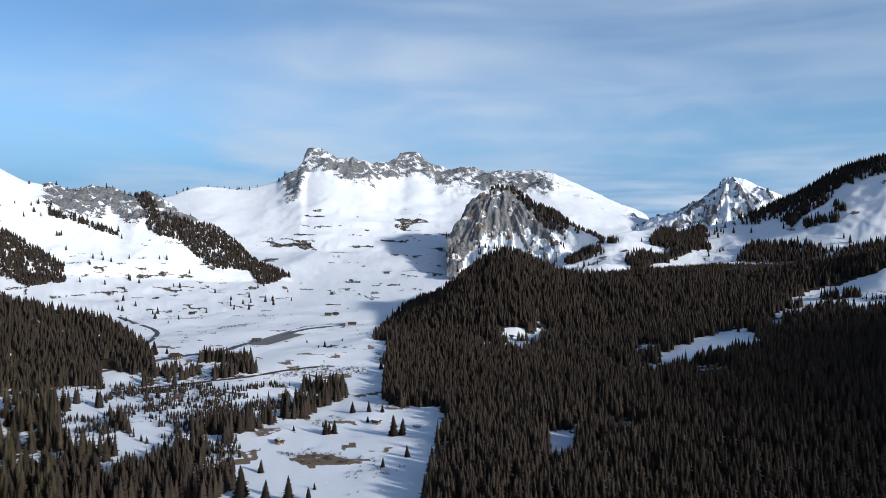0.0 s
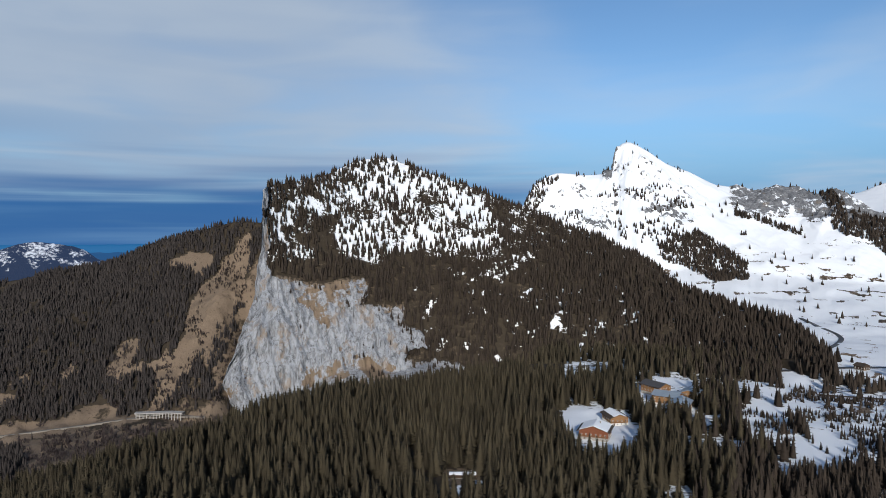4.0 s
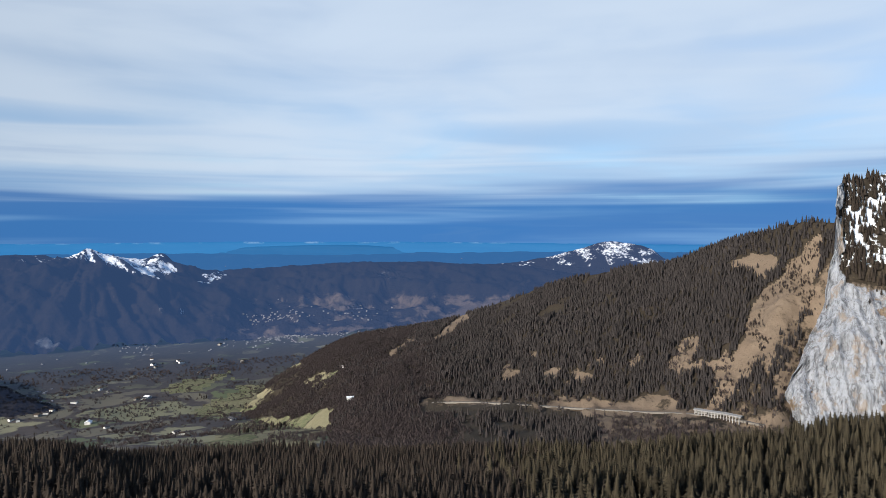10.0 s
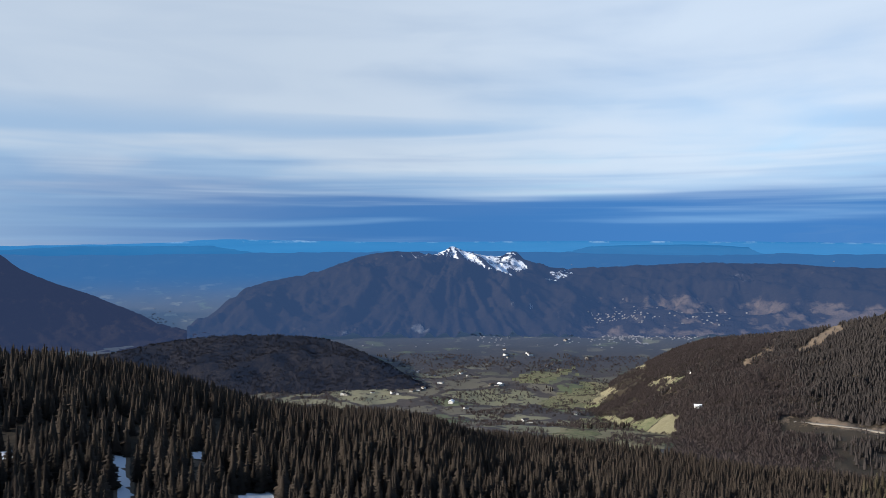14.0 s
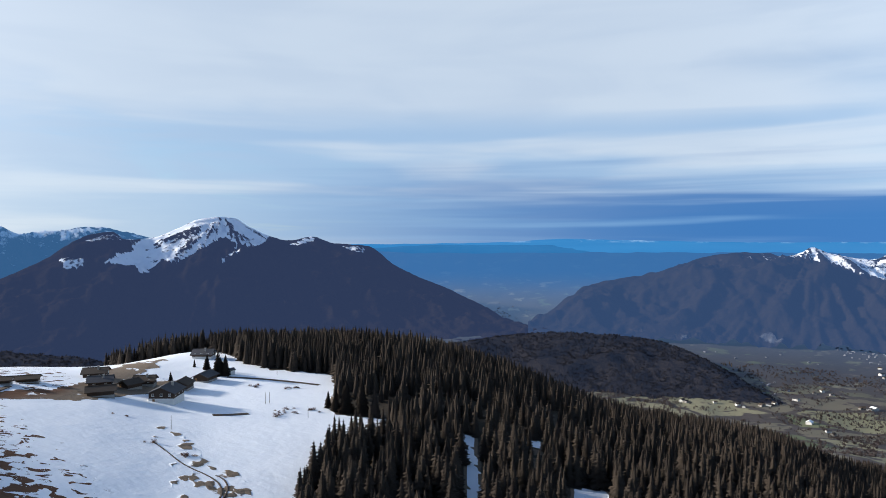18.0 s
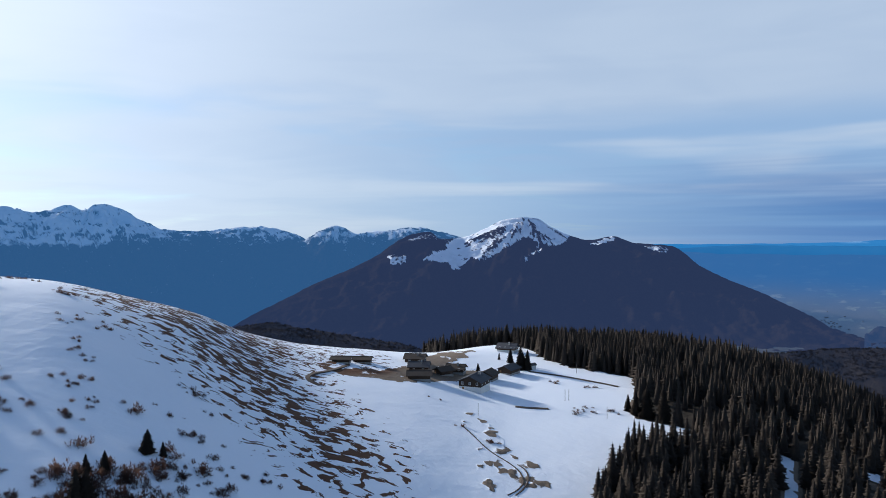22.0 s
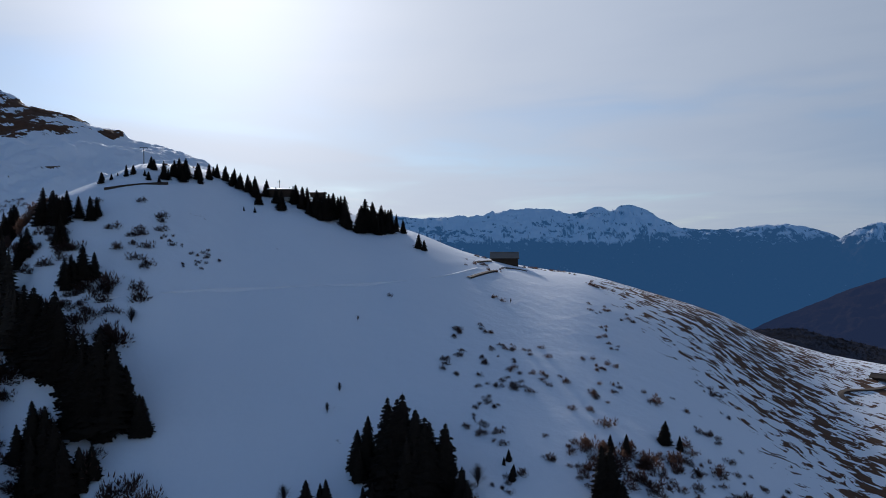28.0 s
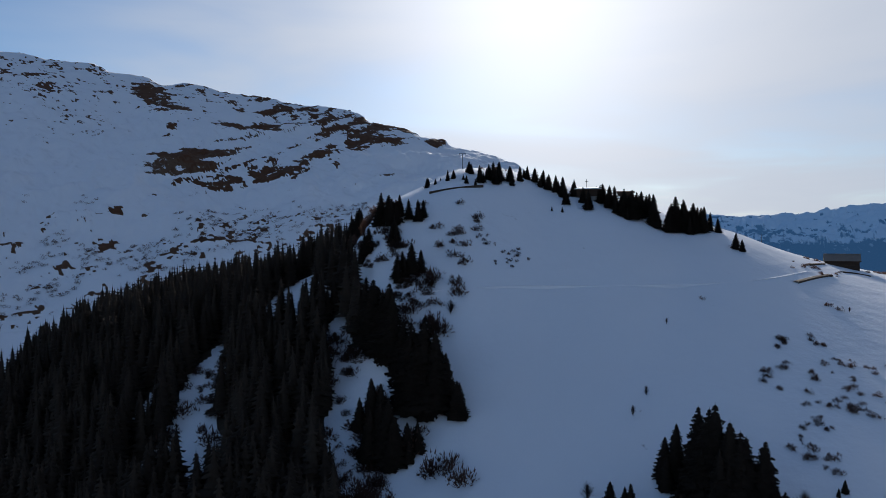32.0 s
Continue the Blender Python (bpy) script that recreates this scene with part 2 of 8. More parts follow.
def land_material(name, haze=None, fine=1.0, dim=1.0, clear=1.0, fray=1.0, snow_clear=1.0, blur=1.0, flutes=0.0):
    """Snow, rock, dry grass and forest floor by the share that each vertex carries. haze: glow painted on far land to
    imitate lit air; dim, clear, snow_clear: colours darkened to suit it.
    """
    m, g = material(name)
    here = g.node("ShaderNodeNewGeometry").outputs["Position"]
    cover = g.node("ShaderNodeAttribute", attribute_name="cover")
    parts = g.node("ShaderNodeSeparateColor", {0: cover.outputs["Color"]})
    snow, rock, grass = parts.outputs[0], parts.outputs[1], parts.outputs[2]
    n1 = g.noise(here, 0.035 * fine, 6.0, 0.62)
    n2 = g.noise(here, 0.22 * fine, 5.0, 0.6)
    n3 = g.noise(g.scaled(here, 1, 1, 0.3), 0.13 * fine, 7.0, 0.68, 0.5)
    crack = g.noise(g.scaled(here, 1, 1, 0.28), 0.22 * fine, 8.0, 0.72, 1.0)
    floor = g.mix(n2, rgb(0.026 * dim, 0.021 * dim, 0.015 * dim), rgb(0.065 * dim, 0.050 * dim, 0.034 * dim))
    dry = g.mix(n1, rgb(0.125, 0.091, 0.063), rgb(0.242, 0.182, 0.128))
    dry = g.mix(g.ramp(n2, 0.55, 0.8), dry, rgb(0.07, 0.05, 0.03))
    stone = g.mix(g.ramp(n3, 0.32, 0.68), rgb(0.105, 0.109, 0.117), rgb(0.275, 0.281, 0.293))
    bed = g.noise(g.scaled(here, 0.3, 0.3, 1.5), 0.16 * fine, 6.0, 0.65, 0.6)
    stone = g.mix(g.math("MULTIPLY", g.ramp(bed, 0.53, 0.62), 0.35), stone, rgb(0.10, 0.10, 0.105))
    streaks = g.noise(g.scaled(here, 1, 1, 0.10), 0.10 * fine, 5.0, 0.6)
    stone = g.mix(g.math("MULTIPLY", g.ramp(streaks, 0.52, 0.66), 0.55), stone, rgb(0.13, 0.125, 0.125))
    stone = g.mix(g.math("MULTIPLY", g.ramp(crack, 0.56, 0.63), 0.75), stone, rgb(0.05, 0.048, 0.05))
    stone = g.mix(g.math("MULTIPLY", g.ramp(n1, 0.58, 0.75), 0.5), stone, rgb(0.30, 0.21, 0.12))
    if flutes:
        pale = g.noise(g.scaled(here, 1, 1, 0.07), 0.20, 6.0, 0.68, 0.8)
        stone = g.mix(g.math("MULTIPLY", g.ramp(pale, 0.38, 0.58), flutes), stone, g.mix(n2, rgb(0.27, 0.287, 0.315), rgb(0.45, 0.468, 0.50)))
        stone = g.mix(g.math("MULTIPLY", g.ramp(g.noise(g.scaled(here, 1, 1, 0.05), 0.34, 5.0, 0.7), 0.58, 0.68), 0.8), stone, rgb(0.085, 0.083, 0.086))
        stone = g.mix(g.math("MULTIPLY", g.ramp(g.noise(g.scaled(here, 1, 1, 0.5), 0.05, 6.0, 0.7), 0.54, 0.64), 0.6), stone, rgb(0.25, 0.185, 0.125))
    white = g.mix(n1, rgb(0.79, 0.825, 0.87), rgb(0.865, 0.885, 0.91))
    edge = g.math("ADD", g.math("MULTIPLY", g.math("SUBTRACT", n2, 0.5), 0.85 * fray), g.math("MULTIPLY", g.math("SUBTRACT", n1, 0.5), 0.6 * fray))

    def share(v, width=0.06):
        return g.ramp(g.math("ADD", v, edge), 0.5 - width * blur, 0.5 + width * blur)
    lie = g.node("ShaderNodeMapping", {0: g.scaled(here, 1, 1, 0), 2: (0, 0, radians(-118.4)), 3: (0.20, 0.24, 0)}).outputs[0]
    terrace = g.ramp(g.math("ADD", g.noise(lie, 1.0, 4.0, 0.6, 0.7), g.math("MULTIPLY", cover.outputs["Alpha"], 0.13)), 0.600, 0.625)
    snow = g.math("SUBTRACT", snow, g.math("MULTIPLY", terrace, g.ramp(cover.outputs["Alpha"], 0.02, 0.25)))
    colour = g.mix(share(grass, 0.16), floor, dry)
    colour = g.mix(g.ramp(cover.outputs["Alpha"], 0.02, 0.2), colour, g.mix(n2, rgb(0.066, 0.029, 0.015), rgb(0.140, 0.066, 0.034)))
    colour = g.mix(share(rock, 0.10), colour, stone)
    # distance imitated in the colour: far land and snow are darkened
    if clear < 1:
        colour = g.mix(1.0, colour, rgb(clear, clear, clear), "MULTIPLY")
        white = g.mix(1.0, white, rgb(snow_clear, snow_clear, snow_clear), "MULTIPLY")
    colour = g.mix(share(snow), colour, white)
    bump = g.node("ShaderNodeBump", {"Strength": 0.5, "Distance": 2.5 / fine, "Height": g.math("ADD", g.math("MULTIPLY", n2, g.ramp(snow, 0.3, 0.7, 0.6, 0.22)), g.math("MULTIPLY", g.math("ADD", g.math("ADD", n3, crack), bed), g.math("MULTIPLY", rock, 1.6)))}).outputs[0]
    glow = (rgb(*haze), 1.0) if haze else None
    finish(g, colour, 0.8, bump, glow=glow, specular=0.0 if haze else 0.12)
    return m


LAND = land_material("land")
CLIFF_LAND = land_material("cliff_limestone", flutes=0.75)
# far land with haze painted in: a bluish glow over darkened colours
FAR_HAZE_LAND = land_material("far_haze_land", (0.020, 0.032, 0.074), 0.25, 0.7, 0.36, 1.0, 0.85, 2.0)
BLUE_HAZE_LAND = land_material("blue_haze_land", (0.026, 0.085, 0.195), 0.22, 0.6, 0.6, 1.5, 0.52, 5.0)
FOOT_HAZE_LAND = land_material("hazy_foothills", (0.010, 0.015, 0.030), 0.5, 0.7, 0.65, 1.2, 0.8, 2.0)
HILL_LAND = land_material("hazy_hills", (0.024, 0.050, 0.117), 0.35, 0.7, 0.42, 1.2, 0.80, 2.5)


def fields_material():
    """The inhabited valley: meadows, hedges and woods, with haze painted in by distance."""
    m, g = material("valley_fields")
    here = g.node("ShaderNodeNewGeometry").outputs["Position"]
    flat = g.scaled(here, 1, 1, 0)
    warp = g.noise(flat, 0.004, 3.0)
    warped = g.node("ShaderNodeVectorMath", {0: flat, 1: g.node("ShaderNodeVectorMath", {0: g.node("ShaderNodeCombineXYZ", {0: warp, 1: warp, 2: 0.0}).outputs[0], 1: (220, -160, 0)}, operation="MULTIPLY").outputs[0]}, operation="ADD").outputs[0]
    cell = g.node("ShaderNodeTexVoronoi", {"Vector": warped, "Scale": 0.0058})
    pick = g.node("ShaderNodeSeparateColor", {0: cell.outputs["Color"]}).outputs[0]
    hedge = g.node("ShaderNodeTexVoronoi", {"Vector": warped, "Scale": 0.0058}, feature="DISTANCE_TO_EDGE").outputs["Distance"]
    n1, n2 = g.noise(flat, 0.009, 6.0, 0.6), g.noise(flat, 0.06, 5.0, 0.65)
    meadow = g.mix(g.ramp(pick, 0.15, 0.45), rgb(0.150, 0.132, 0.092), rgb(0.118, 0.138, 0.062))
    meadow = g.mix(g.ramp(pick, 0.55, 0.95), meadow, rgb(0.270, 0.245, 0.150))
    meadow = g.mix(g.math("MULTIPLY", n2, 0.4), meadow, rgb(0.085, 0.075, 0.045))
    wood = g.mix(n2, rgb(0.036, 0.029, 0.025), rgb(0.088, 0.072, 0.060))
    mask = g.math("ADD", g.ramp(n1, 0.53, 0.58), g.ramp(g.math("ADD", hedge, g.math("MULTIPLY", n2, 0.16)), 0.17, 0.12), clamp=True)
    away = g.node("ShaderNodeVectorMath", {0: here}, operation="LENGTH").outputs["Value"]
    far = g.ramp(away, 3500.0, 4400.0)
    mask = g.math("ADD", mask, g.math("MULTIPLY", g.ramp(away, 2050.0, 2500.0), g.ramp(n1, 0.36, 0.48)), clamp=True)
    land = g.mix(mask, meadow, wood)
    # haze painted by distance: colours darken, then a blue glow is added
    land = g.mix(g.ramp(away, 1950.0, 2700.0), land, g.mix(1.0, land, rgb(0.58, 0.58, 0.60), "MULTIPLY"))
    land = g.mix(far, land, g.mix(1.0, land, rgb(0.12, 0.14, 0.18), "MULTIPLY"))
    haze_glow = g.mix(g.ramp(away, 2000.0, 4000.0), rgb(0.006, 0.009, 0.016), rgb(0.052, 0.100, 0.190))
    finish(g, land, 0.9, glow=(g.mix(far, haze_glow, rgb(0.024, 0.112, 0.285)), 1.0), specular=0.1)
    return m


FIELDS = fields_material()


def pasture_material():
    """Winter-yellow meadows on the slope: mown strips, paths and damp green hollows."""
    m, g = material("slope_meadows")
    here = g.node("ShaderNodeNewGeometry").outputs["Position"]
    flat = g.scaled(here, 1, 1, 0)
    bend = g.node("ShaderNodeTexNoise", {"Vector": flat, "Scale": 0.02, "Detail": 3.0}).outputs[1]
    flat = g.node("ShaderNodeVectorMath", {0: flat, 1: g.node("ShaderNodeVectorMath", {0: bend, 1: (150, 150, 0)}, operation="MULTIPLY").outputs[0]}, operation="ADD").outputs[0]
    cell = g.node("ShaderNodeSeparateColor", {0: g.node("ShaderNodeTexVoronoi", {"Vector": flat, "Scale": 0.009}).outputs["Color"]}).outputs[0]
    edge = g.node("ShaderNodeTexVoronoi", {"Vector": flat, "Scale": 0.009}, feature="DISTANCE_TO_EDGE").outputs["Distance"]
    n1, n2 = g.noise(flat, 0.012, 5.0, 0.6), g.noise(flat, 0.09, 5.0, 0.65)
    grass = g.mix(g.ramp(cell, 0.2, 0.8), rgb(0.112, 0.122, 0.060), rgb(0.215, 0.190, 0.112))
    grass = g.mix(g.math("MULTIPLY", g.ramp(n2, 0.42, 0.62), 0.45), grass, rgb(0.30, 0.265, 0.17))
    hedge = g.math("MAXIMUM", g.ramp(g.math("ADD", edge, g.math("MULTIPLY", n2, 0.12)), 0.10, 0.06), g.ramp(n1, 0.60, 0.66))
    finish(g, g.mix(hedge, grass, g.mix(n2, rgb(0.026, 0.020, 0.016), rgb(0.068, 0.050, 0.038))), 0.9, specular=0.08)
    return m


PASTURE = pasture_material()


def tree_material(name, dark, light, through_light=0.12, side_share=0.22, up_share=0.75):
    """Needles or twigs: partly lit from behind, shaded by the crown's round form where the mesh carries it."""
    m, g = material(name)
    tint = g.node("ShaderNodeAttribute", attribute_name="tint").outputs["Fac"]
    here = g.node("ShaderNodeNewGeometry").outputs["Position"]
    colour = g.mix(g.math("ADD", g.math("MULTIPLY", tint, 0.75), g.math("MULTIPLY", g.noise(here, 0.9, 3.0), 0.25)), rgb(*dark), rgb(*light))
    side = g.node("ShaderNodeVectorMath", {0: g.node("ShaderNodeNewGeometry").outputs["Normal"], 1: (side_share, side_share, side_share)}, operation="MULTIPLY").outputs[0]
    turned = g.node("ShaderNodeVectorTransform", {0: g.node("ShaderNodeAttribute", attribute_name="form").outputs["Vector"]})
    turned.vector_type, turned.convert_from, turned.convert_to = "VECTOR", "OBJECT", "WORLD"
    form = turned.outputs[0]
    side = g.node("ShaderNodeVectorMath", {0: side, 1: form}, operation="ADD").outputs[0]
    lean = g.node("ShaderNodeVectorMath", {0: g.node("ShaderNodeVectorMath", {0: side, 1: (0.0, 0.0, up_share)}, operation="ADD").outputs[0]}, operation="NORMALIZE").outputs[0]
    solid = g.node("ShaderNodeBsdfPrincipled", {"Base Color": colour, "Roughness": 0.9, "Specular IOR Level": 0.08, "Normal": lean}).outputs[0]
    thin = g.node("ShaderNodeBsdfTranslucent", {0: colour}).outputs[0]
    g.node("ShaderNodeOutputMaterial", {0: g.node("ShaderNodeMixShader", {0: through_light, 1: solid, 2: thin}).outputs[0]})
    return m


SPRUCE = tree_material("spruce_needles", (0.027, 0.021, 0.0175), (0.056, 0.044, 0.034), 0.05, 0.25, 0.10)
# lighter olive copy of SPRUCE: frontal sunlight put into the needle colour
SUNLIT_OLIVE = tree_material("sunlit_olive_needles", (0.023, 0.019, 0.013), (0.071, 0.059, 0.038), 0.05, 0.25, 0.10)
# spruce copy for the long ridge, greyed in base colour to imitate haze
HAZY_SPRUCE = tree_material("hazy_spruce_needles", (0.028, 0.0245, 0.0235), (0.055, 0.047, 0.044), 0.05, 0.25, 0.15)
SCRUB = tree_material("bush_twigs", (0.092, 0.052, 0.040), (0.190, 0.112, 0.084), 0.45)
# twigs for the foothills, darkened and blued to imitate haze
HAZY_BARE = tree_material("hazy_bare_woods", (0.020, 0.020, 0.026), (0.041, 0.039, 0.046), 0.2)
BARE = tree_material("bare_twigs", (0.070, 0.054, 0.050), (0.135, 0.106, 0.098), 0.3)

# ---- the land: plan by bearing, height angle and distance ----
BOWL_RIDGE = [(-20.5, -1.07, 2800), (-16.8, 0.24, 2800), (-15.9, 1.22, 2850), (-14.2, 1.95, 2900), (-12.5, 2.73, 2950), (-10.7, 3.65, 3000), (-8.9, 4.26, 3050), (-6.7, 4.74, 3100), (-5.5, 4.57, 3100), (-4, 4.41, 3100), (-2.1, 4.78, 3100), (-0.3, 4.66, 3150), (1.1, 5.34, 3200), (2.2, 6.25, 3200), (2.9, 6.16, 3200), (4.3, 5.25, 3100), (5.4, 4.97, 3000), (6.5, 5.55, 2950), (8.3, 5.67, 2950), (9.2, 5.97, 2950), (10.1, 6.4, 2950), (10.8, 6.26, 2950), (11.5, 4.74, 2900), (12.8, 4.01, 2900), (16.2, 3.22, 2900), (18.7, 3.4, 2900), (21.6, 2.5, 2900), (25.1, 2.04, 2900)]
FAR_PEAK = [(-29.2, 0.58, 2600), (-27, 1.62, 2600), (-25.5, 2.47, 2600), (-24, 3.22, 2600), (-22.8, 3.75, 2600), (-22.1, 3.82, 2600), (-21.3, 3.21, 2600), (-20.1, 2.16, 2600), (-18.4, 1.32, 2600), (-16.6, 0.82, 2600), (-15.1, -0.19, 2600)]
PASTURE_RIDGE = [(-32.1, 4.8, 1300), (-30.5, 4.42, 1350), (-29.1, 3.93, 1400), (-27.7, 3.02, 1450), (-26.3, 2.25, 1500), (-23.2, 0.93, 1550), (-20.1, 0.14, 1600), (-16.4, -0.06, 1600), (-14.2, -0.28, 1550), (-9.8, -2.66, 1500), (-7.1, -3.36, 1500)]
WOOD_HILL = [(-32.2, -1.79, 1100), (-28.1, -2.65, 1150), (-22.5, -3.61, 1150), (-16.4, -3.5, 1150), (-12.5, -3.77, 1150), (-9.8, -3.66, 1150), (-7.1, -2.54, 1150), (-4.9, -1.85, 1150), (-3.5, -2.45, 1150), (-0.7, -4.51, 1100), (2, -6.32, 1100), (4.4, -7.66, 1100), (5.7, -8.77, 1050)]
SPUR = [(-13.4, -1.3, 1800), (-12, -0.54, 1850), (-10.3, 0.28, 1900), (-8.9, 1.1, 1950), (-7.1, 2.02, 1980), (-5.8, 2.94, 2000), (-4.4, 3.13, 2000), (-3, 2.73, 2000), (-2.1, 1.91, 2000), (-1.2, 0.31, 2000), (-0.3, -1.06, 2000)]
HORN_RIDGE = [(12, -3.78, 1640), (13.3, -3.13, 1660), (15, -2.39, 1700), (16.3, -1.05, 1740), (17.9, 0.24, 1780), (20, 1.15, 1820), (21.6, 2.21, 1850), (22.6, 2.7, 1880), (23.7, 2.26, 1900), (25, 2.91, 1950), (26.5, 3.04, 1950), (27.7, 2.95, 1950), (29.2, 3.25, 1950), (30.4, 3.45, 1950), (32.4, 4.5, 1950), (34.1, 5.2, 1950), (35.7, 6.35, 1950), (37, 6.96, 1950), (37.9, 6.43, 1950), (38.3, 4.63, 1900), (40.1, 4.5, 1850), (42.3, 4.68, 1800), (44.1, 3.9, 1750), (45.2, 2.11, 1700), (47.3, 0.53, 1650)]
CLIFF_RIDGE = [(22.3, -10.05, 740), (22.8, -8.99, 800), (23.9, -7.99, 880), (26.1, -6.37, 960), (28, -5.86, 1020), (30.8, -5.1, 1060), (33.6, -3.96, 1100), (35.3, -2.44, 1130), (37.5, -1.33, 1160), (39.2, -0.44, 1180), (41.9, 0.39, 1200), (43.6, 1.23, 1220), (46.4, 2.34, 1240), (49.1, 3.56, 1250), (51.8, 4.49, 1250), (54.6, 5.5, 1250), (56.4, 6.04, 1250), (58.2, 5.9, 1230), (60, 5.13, 1180), (61.8, 4.49, 1120), (64.5, 3.93, 1060), (66.1, 3.38, 1020)]
CLIFF_TOP = [(52.4, -6.86, 975), (55.6, -5.83, 985), (57.4, -4.07, 1000), (60.1, -4.25, 990), (63.7, -4.09, 985), (65.6, -3.47, 980), (66.2, -0.25, 985)]
CLIFF_FOOT = [(46.4, -11.72, 920), (49.6, -11.29, 930), (52.9, -10.38, 935), (55.6, -10.88, 925), (59.3, -10.7, 925), (62, -11.57, 915), (64.6, -12.31, 900), (67.7, -12.47, 900), (68.9, -10.89, 905)]
FLANK_RIDGE = [(66.4, 0.86, 1150), (67.9, 0.95, 1170), (68.5, 0.84, 1180), (69.6, 0.65, 1200), (70.1, 0.37, 1220), (73.1, -0.42, 1300), (75.2, -1.32, 1360), (77.8, -2.23, 1430), (79.6, -2.42, 1480), (82.3, -2.94, 1550), (85.5, -3.64, 1640), (88.7, -4.79, 1740), (92.4, -6.1, 1850), (95.2, -6.97, 1930), (98.8, -7.53, 2020), (101.9, -7.93, 2100), (104, -8.64, 2150), (106.2, -9.79, 2180), (108.2, -10.86, 2200)]
ROAD = [(70.2, -13.9, 850), (73, -13.59, 870), (76, -13.5, 900), (79.1, -13.64, 930), (82.3, -13.65, 965), (85.5, -13.62, 1000), (89.7, -13.46, 1050), (93.4, -13.37, 1100), (96.3, -13.43, 1130)]
WOOLY_RIDGE = [(79.6, -3.78, 3700), (84.2, -3.13, 3700), (89.1, -2.44, 3700), (93.3, -2.27, 3700), (98.6, -2.12, 3700), (102.9, -2.17, 3700), (107.3, -2.43, 3700), (110.1, -2.67, 3650), (112.3, -2.81, 3600), (113.7, -2.68, 3550), (115.8, -2.22, 3500), (116.9, -1.39, 3500), (118.3, -1.76, 3500), (120.6, -1.39, 3500), (122, -0.93, 3500), (122.6, -1.29, 3500), (123.8, -1.74, 3500), (124.7, -1.42, 3500), (126.4, -1.37, 3500), (128.6, -1.58, 3500), (130.4, -2.15, 3450), (132.5, -3, 3400), (135.4, -3.47, 3400), (138.2, -4.17, 3350), (140.5, -6.37, 3300), (142.7, -7.95, 3300)]
WHITE_HILL = [(75.2, -2.61, 3900), (77.8, -1.73, 3900), (78.7, -1.06, 3900), (80.5, -0.61, 3900), (81.9, -0.47, 3900), (84.2, -1.07, 3900), (86.9, -1.76, 3900), (89.7, -2.22, 3900), (92.4, -2.44, 3900), (95.2, -2.66, 3900)]
SOLE_PEAK = [(143.6, -7.55, 3300), (145.2, -6.38, 3350), (147.2, -5.39, 3400), (149.2, -4.37, 3450), (151.3, -3.54, 3500), (153.5, -2.46, 3550), (155.7, -0.9, 3600), (157, -0.77, 3600), (158.5, -0.68, 3600), (160.1, -0.13, 3600), (161.9, -0.45, 3600), (163.7, 0.01, 3600), (165.1, 0.7, 3600), (166, 1.26, 3600), (167, 1.4, 3600), (168.8, 1.17, 3600), (170.2, 0.48, 3600), (172, -0.2, 3600), (173.8, -0.42, 3550), (174.7, 0.26, 3550), (176.1, 0.04, 3550), (177.9, -0.86, 3500), (178.8, -1.54, 3500), (181.4, -2.85, 3450), (184, -3.91, 3400), (186.5, -5.16, 3350), (189, -6.35, 3300), (191.7, -7.88, 3300)]
LIMESTONE = [(182.4, -1.56, 4450), (185.1, -0.12, 4450), (186.4, 0.34, 4450), (188.2, 0.71, 4450), (190.1, 0.63, 4450), (192.4, 0.36, 4450), (194.6, 0.37, 4450), (196.5, 0.97, 4450), (198.3, 2.03, 4450), (199.9, 2.3, 4450), (200.6, 1.8, 4450), (201.5, 2.21, 4450), (202.8, 1.89, 4450), (204, 1.57, 4450), (205.3, 2.02, 4450), (206.8, 2.1, 4450), (209, 1.87, 4450), (210.7, 1.55, 4450), (213.2, 1.4, 4500), (215.7, 1.39, 4500), (218, 1.5, 4500), (221.4, 0.94, 4500)]
NOTCH = [(168.8, -1.58, 4500), (172, -0.29, 4500), (174.3, 0.35, 4500), (176.1, 0.63, 4500), (177.9, 0.36, 4500), (179.6, 0.27, 4500), (180.5, 0.05, 4300), (182, 0.72, 4300), (183.5, 0.36, 4300), (184.8, -0.39, 4300), (187.3, -1.24, 4300)]
DARK_FOOT = [(172.5, -10.2, 2000), (177, -8.85, 2100), (180.6, -8.21, 2200), (184.9, -7.43, 2300), (187.3, -6.93, 2300), (189, -7.07, 2300), (192.9, -7.6, 2300)]
WOODED_FOOT = [(127.4, -10.41, 2200), (129.5, -9.32, 2300), (132.5, -8.28, 2400), (136.6, -7.91, 2400), (140.5, -7.85, 2400), (144.2, -8.16, 2400), (147.6, -8.65, 2300), (149.6, -8.83, 2300)]
BACK_MOUNTAIN = [(230.1, 3.9, 540), (232.8, 5.74, 600), (235.1, 6.58, 640), (237.9, 7.23, 680), (238.8, 7.82, 690), (240.1, 7.96, 700), (241.5, 8.49, 710), (244.2, 9, 740), (245.6, 9.78, 760), (247.8, 10.17, 780), (250.5, 10.31, 800), (252.2, 10.67, 820), (255.6, 11.02, 840), (258.5, 11.51, 860), (260.1, 11.28, 870), (261.3, 11.72, 880), (263.6, 11.88, 890), (265, 12.37, 900), (267.2, 12.33, 920), (269.3, 12.55, 940), (270.6, 12.49, 950)]
WOOD_A = [(34.3, -11.49), (28.6, -11.83), (27.9, -14.05), (24.9, -14.81), (24.7, -12.84), (21.4, -11.93), (17.7, -12.21), (18.1, -14.48), (16, -15.27), (16.9, -16.85), (16.7, -19.7), (18.2, -20.72), (34.4, -18.13)]
